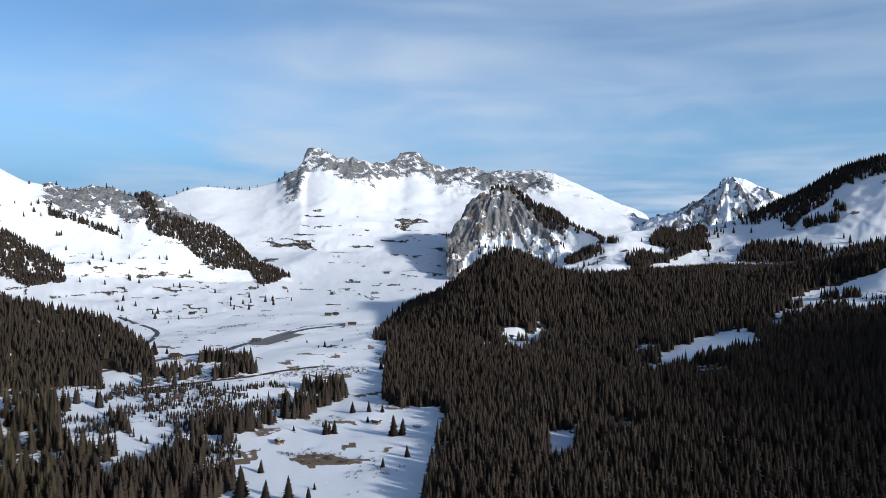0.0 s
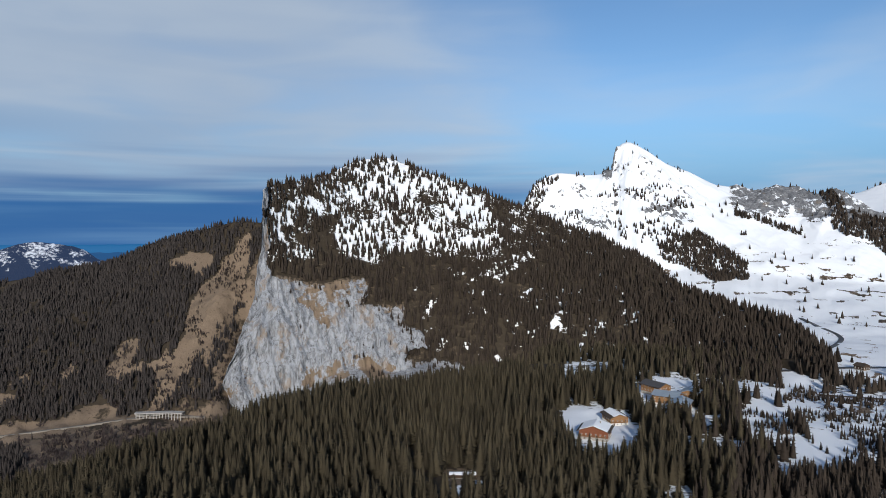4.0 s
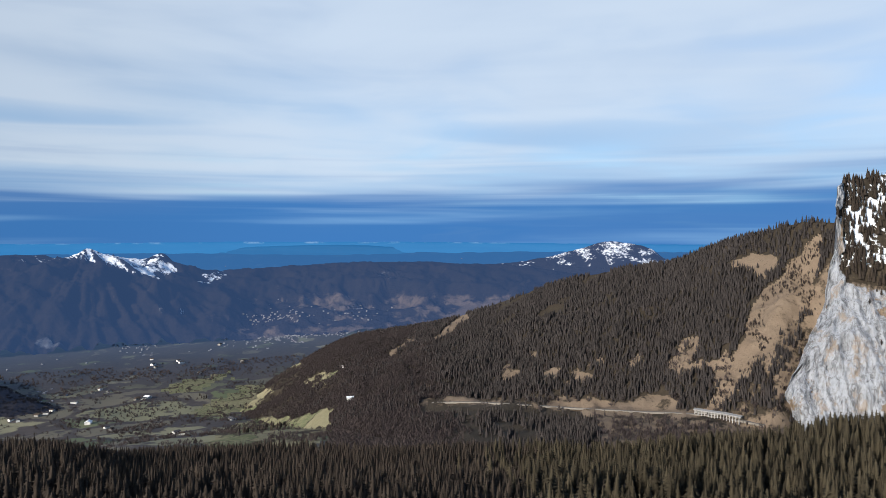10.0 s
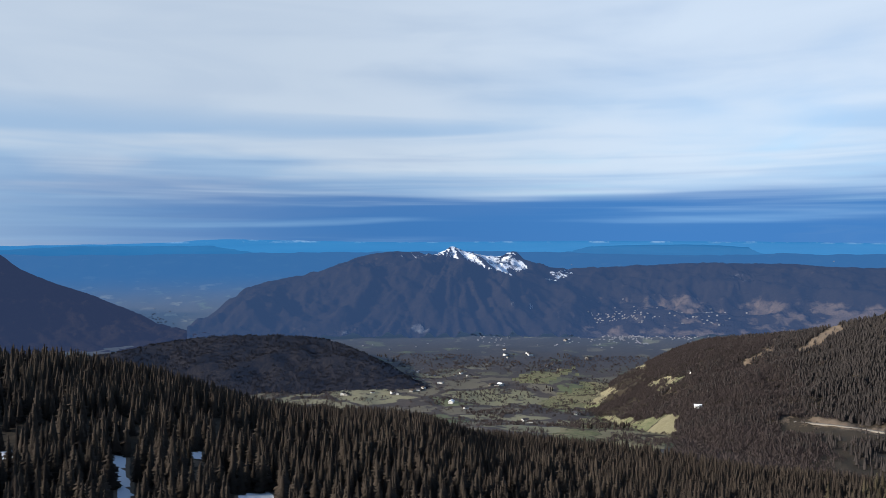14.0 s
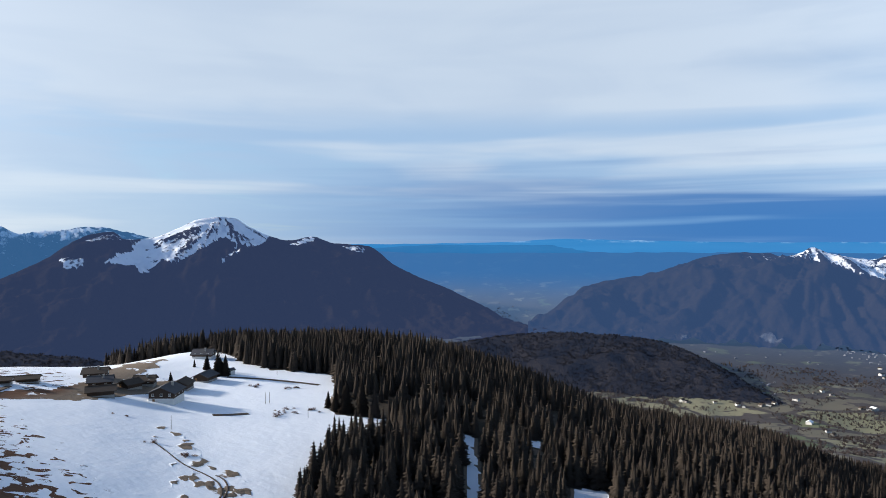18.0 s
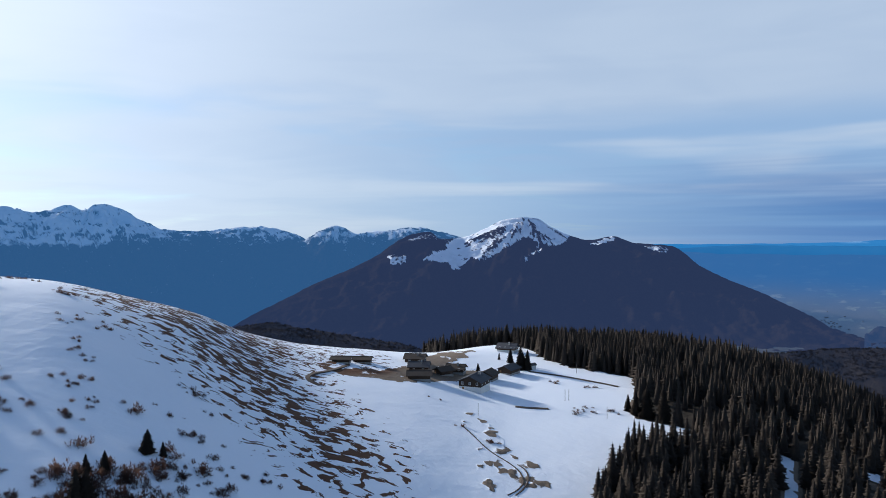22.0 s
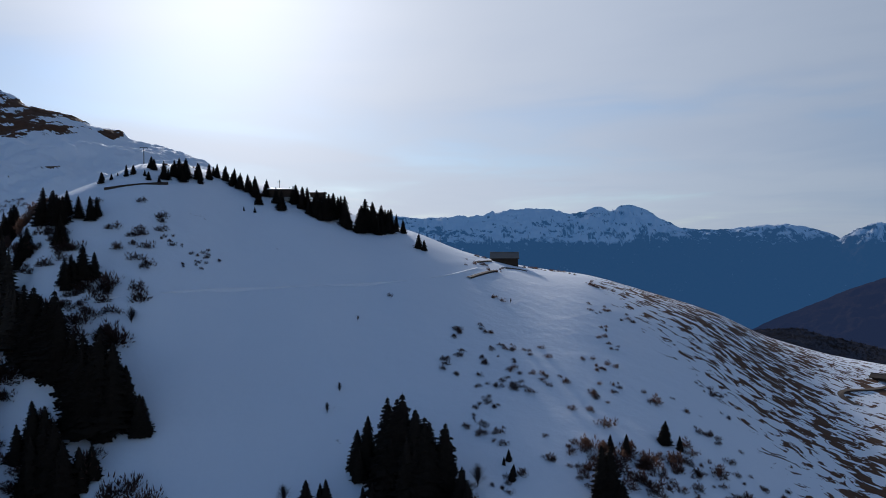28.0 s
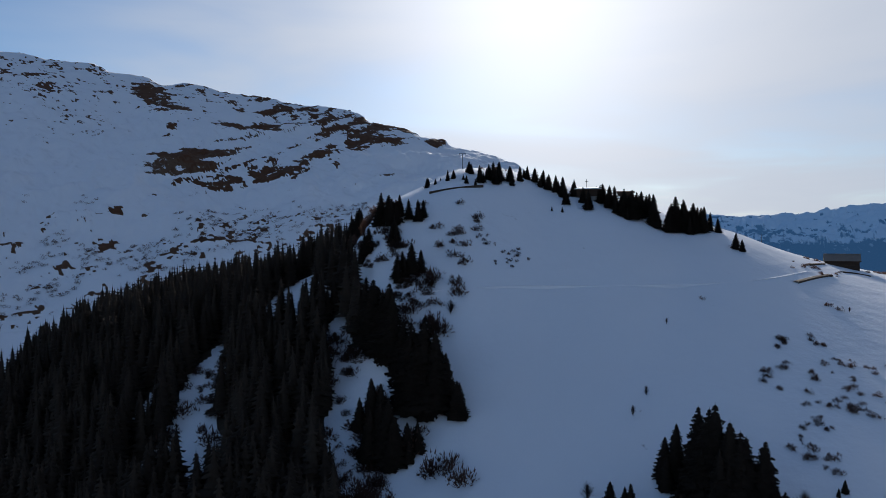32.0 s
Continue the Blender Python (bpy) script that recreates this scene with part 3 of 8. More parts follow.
WOOD_B = [(23.5, -10.72), (19.7, -10.38), (18.5, -9.69), (15.5, -9.98), (14.9, -10.88), (18.1, -11.67), (23.3, -11.51)]
WOOD_C = [(17.3, -14.55), (13.8, -14.5), (11.2, -13.23), (11, -12.59), (7.6, -12.72), (7.6, -13.68), (10.3, -14.44), (14.3, -15.27), (16.9, -15.54)]
WOOD_R = [(3.9, -6.99), (4.5, -11.03), (4.4, -14.12), (-0.2, -14.18), (-0.7, -15.92), (0.7, -17.62), (1, -21.77), (1.5, -36), (-36, -36), (-34.5, -1.75), (-5.3, -1.53)]
GAP_1 = [(-8.3, -6.58), (-7.9, -8.29), (-6.7, -9.08), (-5.2, -8.94), (-5.5, -8.32), (-6.8, -7.62)]
GAP_2 = [(-12.3, -9.6), (-14.7, -9.9), (-16.4, -8.4), (-19.1, -8.3), (-24.5, -7.1), (-24.3, -8.17), (-20.9, -8.86), (-18.1, -10.1), (-15.1, -11.1)]
GAP_3 = [(-25.0, -6.87), (-26.3, -5.16), (-28.8, -3.85), (-32.2, -2.2), (-36, -1.5), (-36, -4.2), (-32.2, -4.51), (-29.6, -5.22), (-27.1, -6.15), (-25.6, -7.17)]
GAP_4 = [(-8.4, -16.12), (-9.8, -15.78), (-11.0, -16.24), (-10.7, -17.13), (-8.8, -17.2)]
CLEAR_1 = [(42.8, -14.78), (40.6, -13.76), (37, -14.02), (35.7, -15.41), (37, -16.32), (39.2, -16.03)]
CLEAR_2 = [(36.2, -11.63), (33.6, -10.86), (31.2, -11.97), (33.2, -13.28), (35.3, -12.99)]
CLEAR_3 = [(28.4, -12.98), (26.1, -11.57), (23.9, -11.37), (25.3, -14.86), (28, -13.84)]
CLEAR_4 = [(30.3, -18.76), (28, -16.93), (23.9, -15.65), (21.7, -18.39), (30.7, -20.35)]
MEADOW = [(188, -8.01), (176.6, -9.71), (169.7, -8.33), (166.8, -9.12), (163.8, -10.56), (158, -11.35), (158, -12.32), (159.4, -13.36), (158, -14.27), (153.9, -14.69), (153.9, -15.13), (158, -15.77), (160.8, -18.97), (162.6, -22.82), (203.3, -14.29)]
PASTURE_WOOD_1 = [(-14.6, -1.75), (-17.2, -0.29), (-20.5, 0.0), (-20.6, -1.16), (-18.5, -2.47), (-15.1, -3.52)]
PASTURE_WOOD_2 = [(-22.9, -2.5), (-23.6, -1.14), (-26.3, -1.13), (-29.2, -1.43), (-36, 0.0), (-36, -1.6), (-28.8, -2.6)]
PASTURE_WOOD_3 = [(-25.7, 0.4), (-27.7, 2.41), (-29.1, 4.16), (-32.1, 5.1), (-36, 6.0), (-36, 4.3), (-32.1, 3.83), (-29.8, 2.95), (-28.1, 1.59), (-26.5, -0.02)]
PASTURE_WOOD_4 = [(-27.4, 0.26), (-28.8, 1.86), (-29.6, 1.37), (-29.2, 0.37), (-27.7, -0.31)]
PASTURE_WOOD_5 = [(-9.8, -1.76), (-12.5, -0.64), (-14.6, -1.08), (-12.5, -2.07), (-10.0, -2.89)]
SPUR_WOOD = [(-5.5, 2.94), (-7.6, 2.56), (-12, 0.27), (-12.5, -0.86), (-9.8, -0.85), (-7.6, 0.74)]
SNOW_TOP = [(64.5, 2.77), (61.8, 2.87), (59.5, 5.48), (57.3, 6.3), (54.6, 5.6), (50.9, 4.3), (48.6, 3.05), (47.3, 0.75), (46.4, -0.86), (48.7, -1.85), (51.9, -1.28), (55.5, -1.62), (58.3, -1.69), (60.1, -1.21), (60.7, 0.15), (60.1, 1.51), (61.8, 1.87), (63.6, 1.88)]
HAMLET_GRASS = [(183.8, -10.32), (178.5, -10.92), (176.6, -10.38), (174.8, -9.66), (172.1, -8.95), (169.7, -8.67), (169.1, -9), (170.9, -9.52), (172.9, -10.3), (169.7, -11.28), (172.5, -11.89), (175.9, -11.89), (181.9, -11.11)]
GULLY = [(66.8, 0.24), (67.9, -0.68), (68.8, -1.96), (69.6, -3.25), (70.7, -4.06), (71.4, -5.18), (71.6, -6.36), (72.0, -7.87), (72.8, -9.1), (73.5, -10.09), (74.1, -10.75), (73.6, -11.68), (74.9, -13.36), (73.5, -13.37), (72.4, -11.68), (71.6, -10.36), (70.9, -9.37), (69.8, -8.7), (69.6, -7.69), (68.7, -6.35), (67.9, -5.34), (67.6, -4.32), (67.2, -2.64), (66.9, -0.95)]
GULLY_STAND = [(67.9, -5.5), (69.4, -8.03), (71.5, -10.36), (72.3, -12.33), (69.1, -12.97), (69.8, -11.01), (69.1, -9.03), (68.1, -7.35)]
SCAR_1 = [(76.7, -7.98), (75.1, -7.61), (75.2, -8.75), (75.8, -9.94), (76.6, -10.99), (77.8, -10.65), (76.9, -9.15)]
SCAR_2 = [(80.1, -9.78), (79.2, -9.14), (78.9, -9.85), (79.6, -10.62), (80.1, -10.44)]
SCAR_3 = [(83.2, -14.18), (80.8, -14.02), (76.3, -14.06), (72.6, -14.35), (72.9, -14.79), (76.3, -16.2), (79.9, -17.3), (82.6, -15.9)]
SCAR_4 = [(71.4, -1.5), (70.0, -1.2), (69.9, -2.5), (70.9, -3.2), (72.0, -2.5), (73.3, -2.4), (72.4, -1.8)]
SCAR_5 = [(88.9, -13.3), (85.0, -12.68), (80.8, -13.16), (78.3, -12.26), (76.6, -12.55), (75.3, -13.26), (75.8, -13.59), (80.8, -13.88), (85.0, -13.71), (88.6, -13.65)]
SCAR_6 = [(74.0, -9.8), (73.1, -8.75), (72.4, -9.12), (72.7, -9.98), (73.7, -10.48)]
SCAR_7 = [(87.1, -10.84), (86.0, -10.5), (85.8, -11.24), (86.8, -11.58)]
CUT_1 = [(96.3, -8.58), (94.9, -7.33), (93.0, -6.38), (93.2, -7.06), (94.5, -8.1), (96.0, -8.83)]
CUT_2 = [(99.6, -9.51), (97.7, -8.12), (97.1, -8.34), (98.3, -9.36), (99.3, -9.98)]
CLIFF_WALL = [(66.2, 3.6), (65.6, 3.09), (66.0, 0.07), (66.5, -1.28), (65.1, -3.64), (62.4, -4.11), (59.8, -3.92), (58.0, -3.56), (57.7, -4.87), (58.5, -5.87), (56.9, -5.83), (55.0, -6.09), (54.9, -7.37), (53.5, -7.95), (52.9, -9.18), (54.2, -9.57), (54.4, -10.68), (52.3, -10.24), (50.5, -10.89), (48.5, -12.23), (58, -13.0), (67.1, -13.3), (68.6, -11.5), (69.4, -10.68), (69.3, -9.69), (68.3, -7.69), (67.6, -6.01), (67.4, -3.65), (67.1, -1.28), (66.7, 0.74), (66.7, 3.6)]
WALL_GRASS_1 = [(64.1, -4.97), (61.1, -4.1), (58.0, -3.89), (58.2, -4.88), (59.1, -6.21), (59.5, -7.85), (60.3, -9.83), (60.8, -8.87), (61.1, -7.57), (62.4, -6.28)]
WALL_GRASS_2 = [(62.7, -10.88), (61.1, -10.02), (60.1, -9.5), (58.5, -9.76), (56.6, -10.0), (55.3, -10.89), (56.6, -12.53), (62.4, -13.13)]
WALL_GRASS_3 = [(68.3, -10.01), (69.1, -10.52), (69.6, -12.0), (67.4, -13.27), (66.9, -11.64)]
SCREE = [(54.0, -10.4), (51.5, -10.3), (48.3, -11.5), (45.1, -12.3), (46.4, -12.9), (50.1, -12.1), (53.8, -11.9)]
CAP_1 = [(176.8, -0.67), (175.1, 0.2), (174.1, 0.15), (173.2, -0.4), (172.4, -0.22), (170.8, 0.68), (168.2, 1.56), (166.2, 1.54), (165.1, 0.73), (163.5, -0.03), (164.6, -1.04), (165.8, -0.73), (166.8, -0.24), (168.2, -0.77), (169, -1.36), (170.4, -2.22), (171.3, -1.81), (172.6, -2.95), (173.3, -2.27), (175.4, -2.09), (174.3, -1.45), (173.2, -1.18), (173.5, -0.45), (175.3, -0.4)]
CAP_2 = [(178.2, -1.67), (176.9, -1.54), (176.7, -2.32), (177.9, -2.46)]
CAP_3 = [(162, -0.73), (160.2, -0.08), (159.6, -0.34), (161.1, -0.86)]
CAP_4 = [(157.9, -0.85), (155.8, -1.01), (156.2, -1.47), (157.4, -1.19)]
CAP_5 = [(167.3, -2.07), (165.9, -0.86), (165.6, -0.99), (166.9, -2.11)]
TOP_1 = [(123.6, -1.57), (121.9, -0.83), (120.5, -1.25), (118.6, -1.7), (117.1, -1.34), (115.6, -2.74), (116.5, -3.02), (117.8, -2.57), (117, -3.39), (118.8, -2.76), (120.1, -2.35), (121.9, -1.89)]
TOP_2 = [(115.5, -3.38), (113.5, -3.64), (114.1, -3.1), (112.4, -2.77), (112, -3.17), (113.3, -3.54), (113.4, -3.77)]
TOP_3 = [(116, -4.52), (115.5, -4.84), (115.2, -6.1), (115.5, -6.2), (115.8, -5.2)]
TOP_4 = [(128.8, -1.6), (126.5, -1.34), (124.7, -1.38), (123.6, -1.66), (124.9, -1.89), (127, -1.66)]
THAW = [(172.2, -14.21), (170.9, -14.21), (168.6, -16.42), (165.7, -18.13), (164.7, -19.55), (170, -20.15), (171.9, -18.73), (170.2, -17.86), (171.3, -16.24)]
LEDGE_1 = [(254.0, 4.67), (252.9, 5.28), (250.4, 5.63), (249.6, 5.51), (250.5, 4.61), (252.9, 4.07), (253.9, 4.16)]
LEDGE_2 = [(251.0, 6.05), (248.7, 6.85), (246.7, 7.19), (246.4, 6.02), (247.0, 5.27), (248.2, 5.98), (250.4, 5.63)]
LEDGE_3 = [(259.9, 3.95), (258.4, 5.09), (256.1, 5.32), (254.5, 4.37), (254.8, 3.52), (256.4, 3.48), (258.4, 4.13), (259.5, 3.55)]
LEDGE_4 = [(246.7, 7.63), (245.8, 9.56), (244.4, 9.46), (243.5, 8.75), (241.4, 8.65), (240.5, 7.92), (243.5, 7.42), (245.3, 6.64), (246.1, 6.91)]
LEDGE_5 = [(240.2, 7.77), (239.0, 8.17), (237.9, 7.34), (239.3, 7.18)]
LEDGE_6 = [(253.1, 9.52), (251.5, 10.4), (250.5, 10.22), (250.8, 9.78), (252.6, 9.21)]
LEDGE_7 = [(262.2, 10.71), (261.2, 11.32), (260.3, 11.15), (259.2, 10.72), (259.5, 9.64), (261.0, 9.51)]
LEDGE_8 = [(258.2, 10.81), (257.6, 11.4), (256.9, 10.64), (257.5, 9.93), (258.1, 10.15)]
LEDGE_9 = [(260.5, 7.17), (259.6, 8.43), (259.1, 8.65), (259.2, 8.1), (260.1, 7.24)]
LEDGE_10 = [(264.4, 11.98), (263.8, 11.94), (263.8, 11.31), (264.4, 11.1)]
LEDGE_11 = [(264.4, 2.23), (263.2, 2.39), (263.0, 1.72), (264.1, 1.71)]
LEDGE_12 = [(264.6, -0.52), (263.5, -0.4), (263.4, -1.2), (264.6, -1.44)]
LEDGE_13 = [(249.3, 8.57), (247.7, 9.93), (247.3, 9.51), (247.9, 8.04), (248.7, 7.28)]
LEDGE_14 = [(254.3, 5.38), (252.1, 6.16), (251.3, 5.9), (253.7, 4.91)]
BUSH_SPOTS = [(209.4, -9.22), (208.3, -9.75), (206.8, -9.39), (210.2, -10.07), (213.6, -10), (209, -11.08), (210.3, -11.83), (208.3, -12.45), (206.3, -11.48), (205.4, -11.34), (210.9, -13.35), (213.8, -11.1), (209.9, -16.06), (210.5, -15.35), (204.3, -16.62), (204.6, -17.94), (202.7, -18.55), (201.2, -10.64), (201.9, -9.86), (199, -11.99), (202.4, -14.07), (194.9, -17.02), (193.9, -15.18), (193.2, -15.21), (197.4, -16.9), (196.4, -17.87), (194.4, -19.08), (190.9, -17.61), (190.9, -19.65), (193, -19.59), (209.1, -5.31), (210.5, -7.77), (197.9, -18), (212.8, -8.08)]
OPEN_1 = [(29.3, -11.16), (21.4, -11.51), (15.6, -13.62), (16.1, -18.56), (23.5, -18.9), (28.7, -16.24)]
OPEN_2 = [(22.8, -11.6), (12.1, -12.32), (11.2, -14.74), (22.2, -14.51)]
FINGER_1 = [(256.1, -7.9), (257.2, -9.14), (258.9, -10.62), (259.2, -12.18), (259.7, -13.89), (260.3, -15.34), (262.1, -16.95), (262.9, -18.11), (255.7, -19.25), (256.2, -16.47), (256.7, -14.25), (256.1, -11.28), (255.8, -9.25)]
FINGER_2 = [(246.6, -4.52), (248, -7.57), (248.6, -8.84), (247.6, -10.2), (247.4, -12.36), (248, -14.85), (248.7, -17.68), (248.5, -20.1), (243.5, -20.51), (244.1, -17.62), (245, -15.47), (243.4, -13.43), (242.7, -11.29), (244.5, -9.9), (245.8, -8.09)]
FIELD_1 = [(103.3, -13.46), (105.0, -13.74), (107.2, -14.31), (109.4, -14.19), (111.6, -14.61), (112.8, -15.23), (113.9, -16.11), (110.1, -16.58), (105.3, -16.71), (104.0, -15.25), (104.2, -14.35)]
FIELD_2 = [(103.6, -10.71), (105.0, -11.16), (106.3, -11.76), (105.3, -12.29), (103.7, -11.33)]
FIELD_3 = [(106.6, -9.82), (108.8, -10.18), (110.0, -10.52), (108.5, -10.71), (106.7, -10.37)]
FIELD_4 = [(109.7, -11.68), (111.9, -12.07), (113.7, -12.89), (115.0, -13.72), (112.5, -13.89), (110.4, -13.47), (108.5, -12.17)]
FIELD_5 = [(111.6, -10.63), (114.3, -10.92), (116.7, -11.56), (116.2, -12.03), (113.7, -11.7), (111.7, -11.02)]
VALLEY_THAW = [[(12.8, -17.57), (10.1, -17.34), (8.2, -17.94), (5.7, -18.11), (5.9, -18.45), (8.7, -18.5), (10.9, -18.44)], [(11.0, -11.47), (9.3, -11.44), (7.4, -11.48), (7.5, -11.7), (9.6, -11.86)], [(7.4, -13.19), (4.6, -12.86), (4.6, -13.1), (6.8, -13.4)], [(17.2, -17.5), (15.7, -17.24), (14.5, -17.43), (15.7, -17.96), (16.9, -17.91)], [(8.2, -17.06), (7.1, -16.79), (7.2, -17.08), (8.7, -17.27)]]
STREAM_SCRUB = [(14.2, -11.38), (12.1, -11.4), (9.6, -10.64), (9.8, -11.39), (6.6, -10.7), (6.0, -11.37), (8.2, -11.7), (11.5, -11.81)]
SHED_CLEARING = [(51.7, -18.7), (48.9, -18.7), (48.7, -20.36), (49.7, -20.81), (50.8, -20.9), (51.4, -19.6)]
MEADOW_BUSHES = [(164.5, -11.9), (161.9, -12.02), (161.3, -12.12), (161.6, -13.82), (162.3, -13.93), (162.9, -14), (160, -13.81), (172.1, -15.3), (174.1, -13.15), (169.9, -16.28)]
LANE = [(148.1, -15.88), (147.3, -15.95), (146.7, -18.64), (146.3, -24.49), (147.7, -24.34), (147.7, -18.55)]
HOLE_1 = [(138.9, -19.65), (136.5, -19.66), (136, -21.71), (139.2, -21.58)]
HOLE_2 = [(142.6, -16.26), (141.7, -16.31), (141.6, -16.82), (142.4, -16.78)]
CLIFF_RIDGE += [(66.3, 0.0, 1000), (66.6, -3.5, 985), (67.3, -6.0, 960), (68.2, -9.0, 930), (69.2, -12.5, 905), (70.2, -17.0, 890)]
CLIFF_TOP = [(22.3, -10.15, 738), (30, -7.5, 930), (38, -6.5, 960), (46, -7.0, 965)] + CLIFF_TOP[:-1] + [(66.3, -3.4, 982), (66.6, -5.0, 968), (67.3, -7.4, 943), (68.2, -9.9, 915), (70.2, -17.2, 885)]
CLIFF_FOOT = [(22.3, -10.3, 735), (30, -9.5, 850), (38, -9.8, 900)] + CLIFF_FOOT[:-2] + [(67.7, -12.6, 895), (70.2, -17.5, 880)]
ROAD_LINE = [(62, -14.3, 930), (67.2, -14.1, 905)] + [q for q in ROAD if q[0] > 69.5] + [(102, -13.4, 1250), (106, -13.2, 1500), (110, -13.6, 1750), (113, -14.6, 1850)]
MEADOW = MEADOW[:-2] + [(162.0, -30), (162.0, -80), (210, -80)] + MEADOW[-1:]
PASTURE_RIDGE = [(a, e, d * (1 + 0.016 * max(0, -7 - a))) for a, e, d in PASTURE_RIDGE]
SOLE_PEAK = [(136, -8.6, 2880), (139.5, -8.3, 2900)] + SOLE_PEAK
WOODED_FOOT = [(120, -13.5, 1990), (124, -12.2, 2080)] + WOODED_FOOT
DARK_FOOT = [(166, -13.0, 1780), (169.5, -11.6, 1900)] + DARK_FOOT + [(200, -9.5, 2200)]
FLANK_RIDGE += [(110.5, -12.6, 2100), (113, -14.2, 1950)]
BACK_MOUNTAIN += [(282, 10.5, 1000), (290, 4.5, 1050), (300, -1, 1100), (315, -3.5, 1200), (328, -4, 1280)]

# near ground: bearing, distance, height; the line where the view's lower edge falls, and the next crest
GROUND_NEAR = [(-36, 330, -125), (0, 350, -135), (14, 370, -140), (60, 360, -138), (80, 330, -128), (95, 280, -112), (107, 260, -103), (127, 230, -91), (150, 220, -84), (160, 205, -79), (170, 190, -73), (180, 165, -64), (190, 140, -54), (200, 125, -48), (210, 120, -46), (220, 125, -48), (240, 140, -54), (260, 160, -62), (272, 180, -70), (290, 220, -85), (324, 330, -125)]
GROUND_CREST = [(-36, 600, -95), (-20, 700, -125), (-10, 850, -135), (0, 900, -140), (25, 900, -141), (45, 700, -143), (58.6, 600, -142), (65, 600, -152), (71, 580, -167), (82.6, 500, -169), (92, 440, -154.5), (101, 400, -143.5), (110, 380, -130.5), (118.5, 380, -126.5), (125, 400, -117.5), (134.5, 420, -113), (145.6, 450, -91), (153.5, 470, -78), (162, 460, -75), (169, 430, -72), (176, 350, -65)]
GROUND_CREST += [(180, 340, -61), (184.6, 330, -56), (189, 320, -47), (193.7, 310, -33), (198.3, 300, -24), (202.9, 295, -17), (207.3, 290, -13.6), (212, 285, -7.8), (216.4, 290, 1.0), (221, 300, 8), (225.5, 300, 17), (230, 300, 22), (234.6, 290, 27), (237, 280, 26), (240, 270, 19), (243.3, 260, 11), (247, 260, -10), (253.6, 270, -23), (260, 280, -30), (265.6, 290, -40), (270, 300, -54), (290, 350, -60), (310, 450, -70), (324, 600, -95)]
GROUND_DIP = [(-36, 1300, -60), (-10, 1400, -100), (0, 1300, -140), (20, 1300, -141), (38, 1200, -150), (46, 950, -180), (58, 850, -205), (66, 800, -240), (75, 900, -260), (170, 1000, -280), (200, 900, -250), (214, 700, -140), (228, 500, -20), (240, 420, 0), (250, 430, -22), (260, 440, -36), (270, 450, -50), (290, 600, -60), (324, 1300, -60)]
GROUND_VALLEY = [(-36, 2000, -80), (0, 2000, -160), (20, 2000, -165), (55, 2000, -200), (70, 1900, -440), (150, 1900, -440), (172, 1900, -480), (200, 1900, -470), (230, 1500, -300), (324, 2000, -100)]
GROUND_FAR = [(-36, 2900, -150), (40, 2900, -200), (75, 2900, -345), (98, 2900, -385), (112, 2900, -418), (135, 2900, -425), (150, 2900, -420), (162, 2900, -455), (180, 2900, -480), (200, 2900, -470), (230, 2900, -400), (324, 2900, -150)]
GROUND_PLAIN = [(-36, 4000, -200), (60, 4000, -290), (200, 4000, -290), (324, 4000, -200)]


def knots(points, az, angle=True):
    """Distance and height along the bearings, of (bearing, height angle, distance) or (bearing, distance, height)."""
    if angle:
        d = curve(points, 2, az)
        return d, on(d, curve(points, 1, az))
    return curve(points, 1, az), curve(points, 2, az)


def level(az, d, z):
    return np.full(len(az), float(d)), np.full(len(az), float(z))


az = np.concatenate([np.linspace(-36, 277, 1050), np.linspace(279, 324, 24)])
lines = [level(az, 0.02, -74)] + [knots(p, az, False) for p in (GROUND_NEAR, GROUND_CREST, GROUND_DIP, GROUND_VALLEY, GROUND_FAR, GROUND_PLAIN)] + [level(az, 4950, -85)]
dk, zk = np.stack([l[0] for l in lines], 1), np.stack([l[1] for l in lines], 1)
steps = [16, 96, 70, 26, 22, 18, 10]
ds = np.concatenate([dk[:, k:k + 1] + (dk[:, k + 1:k + 2] - dk[:, k:k + 1]) * np.linspace(0, 1, n, endpoint=False)[None] for k, n in enumerate(steps)] + [dk[:, -1:]], 1)
ground = Sheet(az, ds, pchip(dk, zk, ds))
G = ground
wob = fbm(G.x, G.y, G.x * 0, 90, 4) * np.clip(G.d * 0.006, 0.3, 5.0) + fbm(G.x, G.y, G.x * 0 + 7, 14, 3) * 0.5
G.z = G.z + wob * smooth(30, 150, G.d) * (1 - 0.7 * smooth(152, 158, G.az) * smooth(236, 228, G.az))
G.refresh()

snowy = ((G.az < 62) & (G.d < 2200) & ~((G.az > 42) & (G.d > 620))) | (G.az > 172) & (G.d < 900) | (G.az > 276) | (G.d < 145)
meadow = rough_inside(MEADOW, G, 24, 0.9) & (G.d < 480)
wood = np.zeros(G.d.shape)
near_side = G.d < 1500
for p in (WOOD_A, WOOD_B, WOOD_C, WOOD_R):
    wood = np.maximum(wood, rough_inside(p, G, 40, 0.8) & near_side)
wood = np.maximum(wood, (G.az > 27) & (G.az < 175) & (G.d < np.where((G.az > 42) & (G.az < 66), 810, 640)) & (G.d > 150) & ~meadow)
wood = np.maximum(wood, (G.az > 26) & (G.az <= 44) & (G.d < 1000) & (G.el > -13) & (G.el < -9.5))


def cleared(polys, s):
    """Open ground, and the strip in front of it where trees would hide it."""
    n, m = fbm(s.x, s.y, s.x * 0 + 61, 40, 4), fbm(s.x, s.y, s.x * 0 + 67, 40, 4)
    hit = sum(inside(p, s.az + 0.9 * n, s.el + 0.35 * m + lift) for p in polys for lift in (0.0, 0.45, 0.9)) > 0
    return hit & (fbm(s.x, s.y, s.x * 0 + 71, 26, 3) > -0.22)


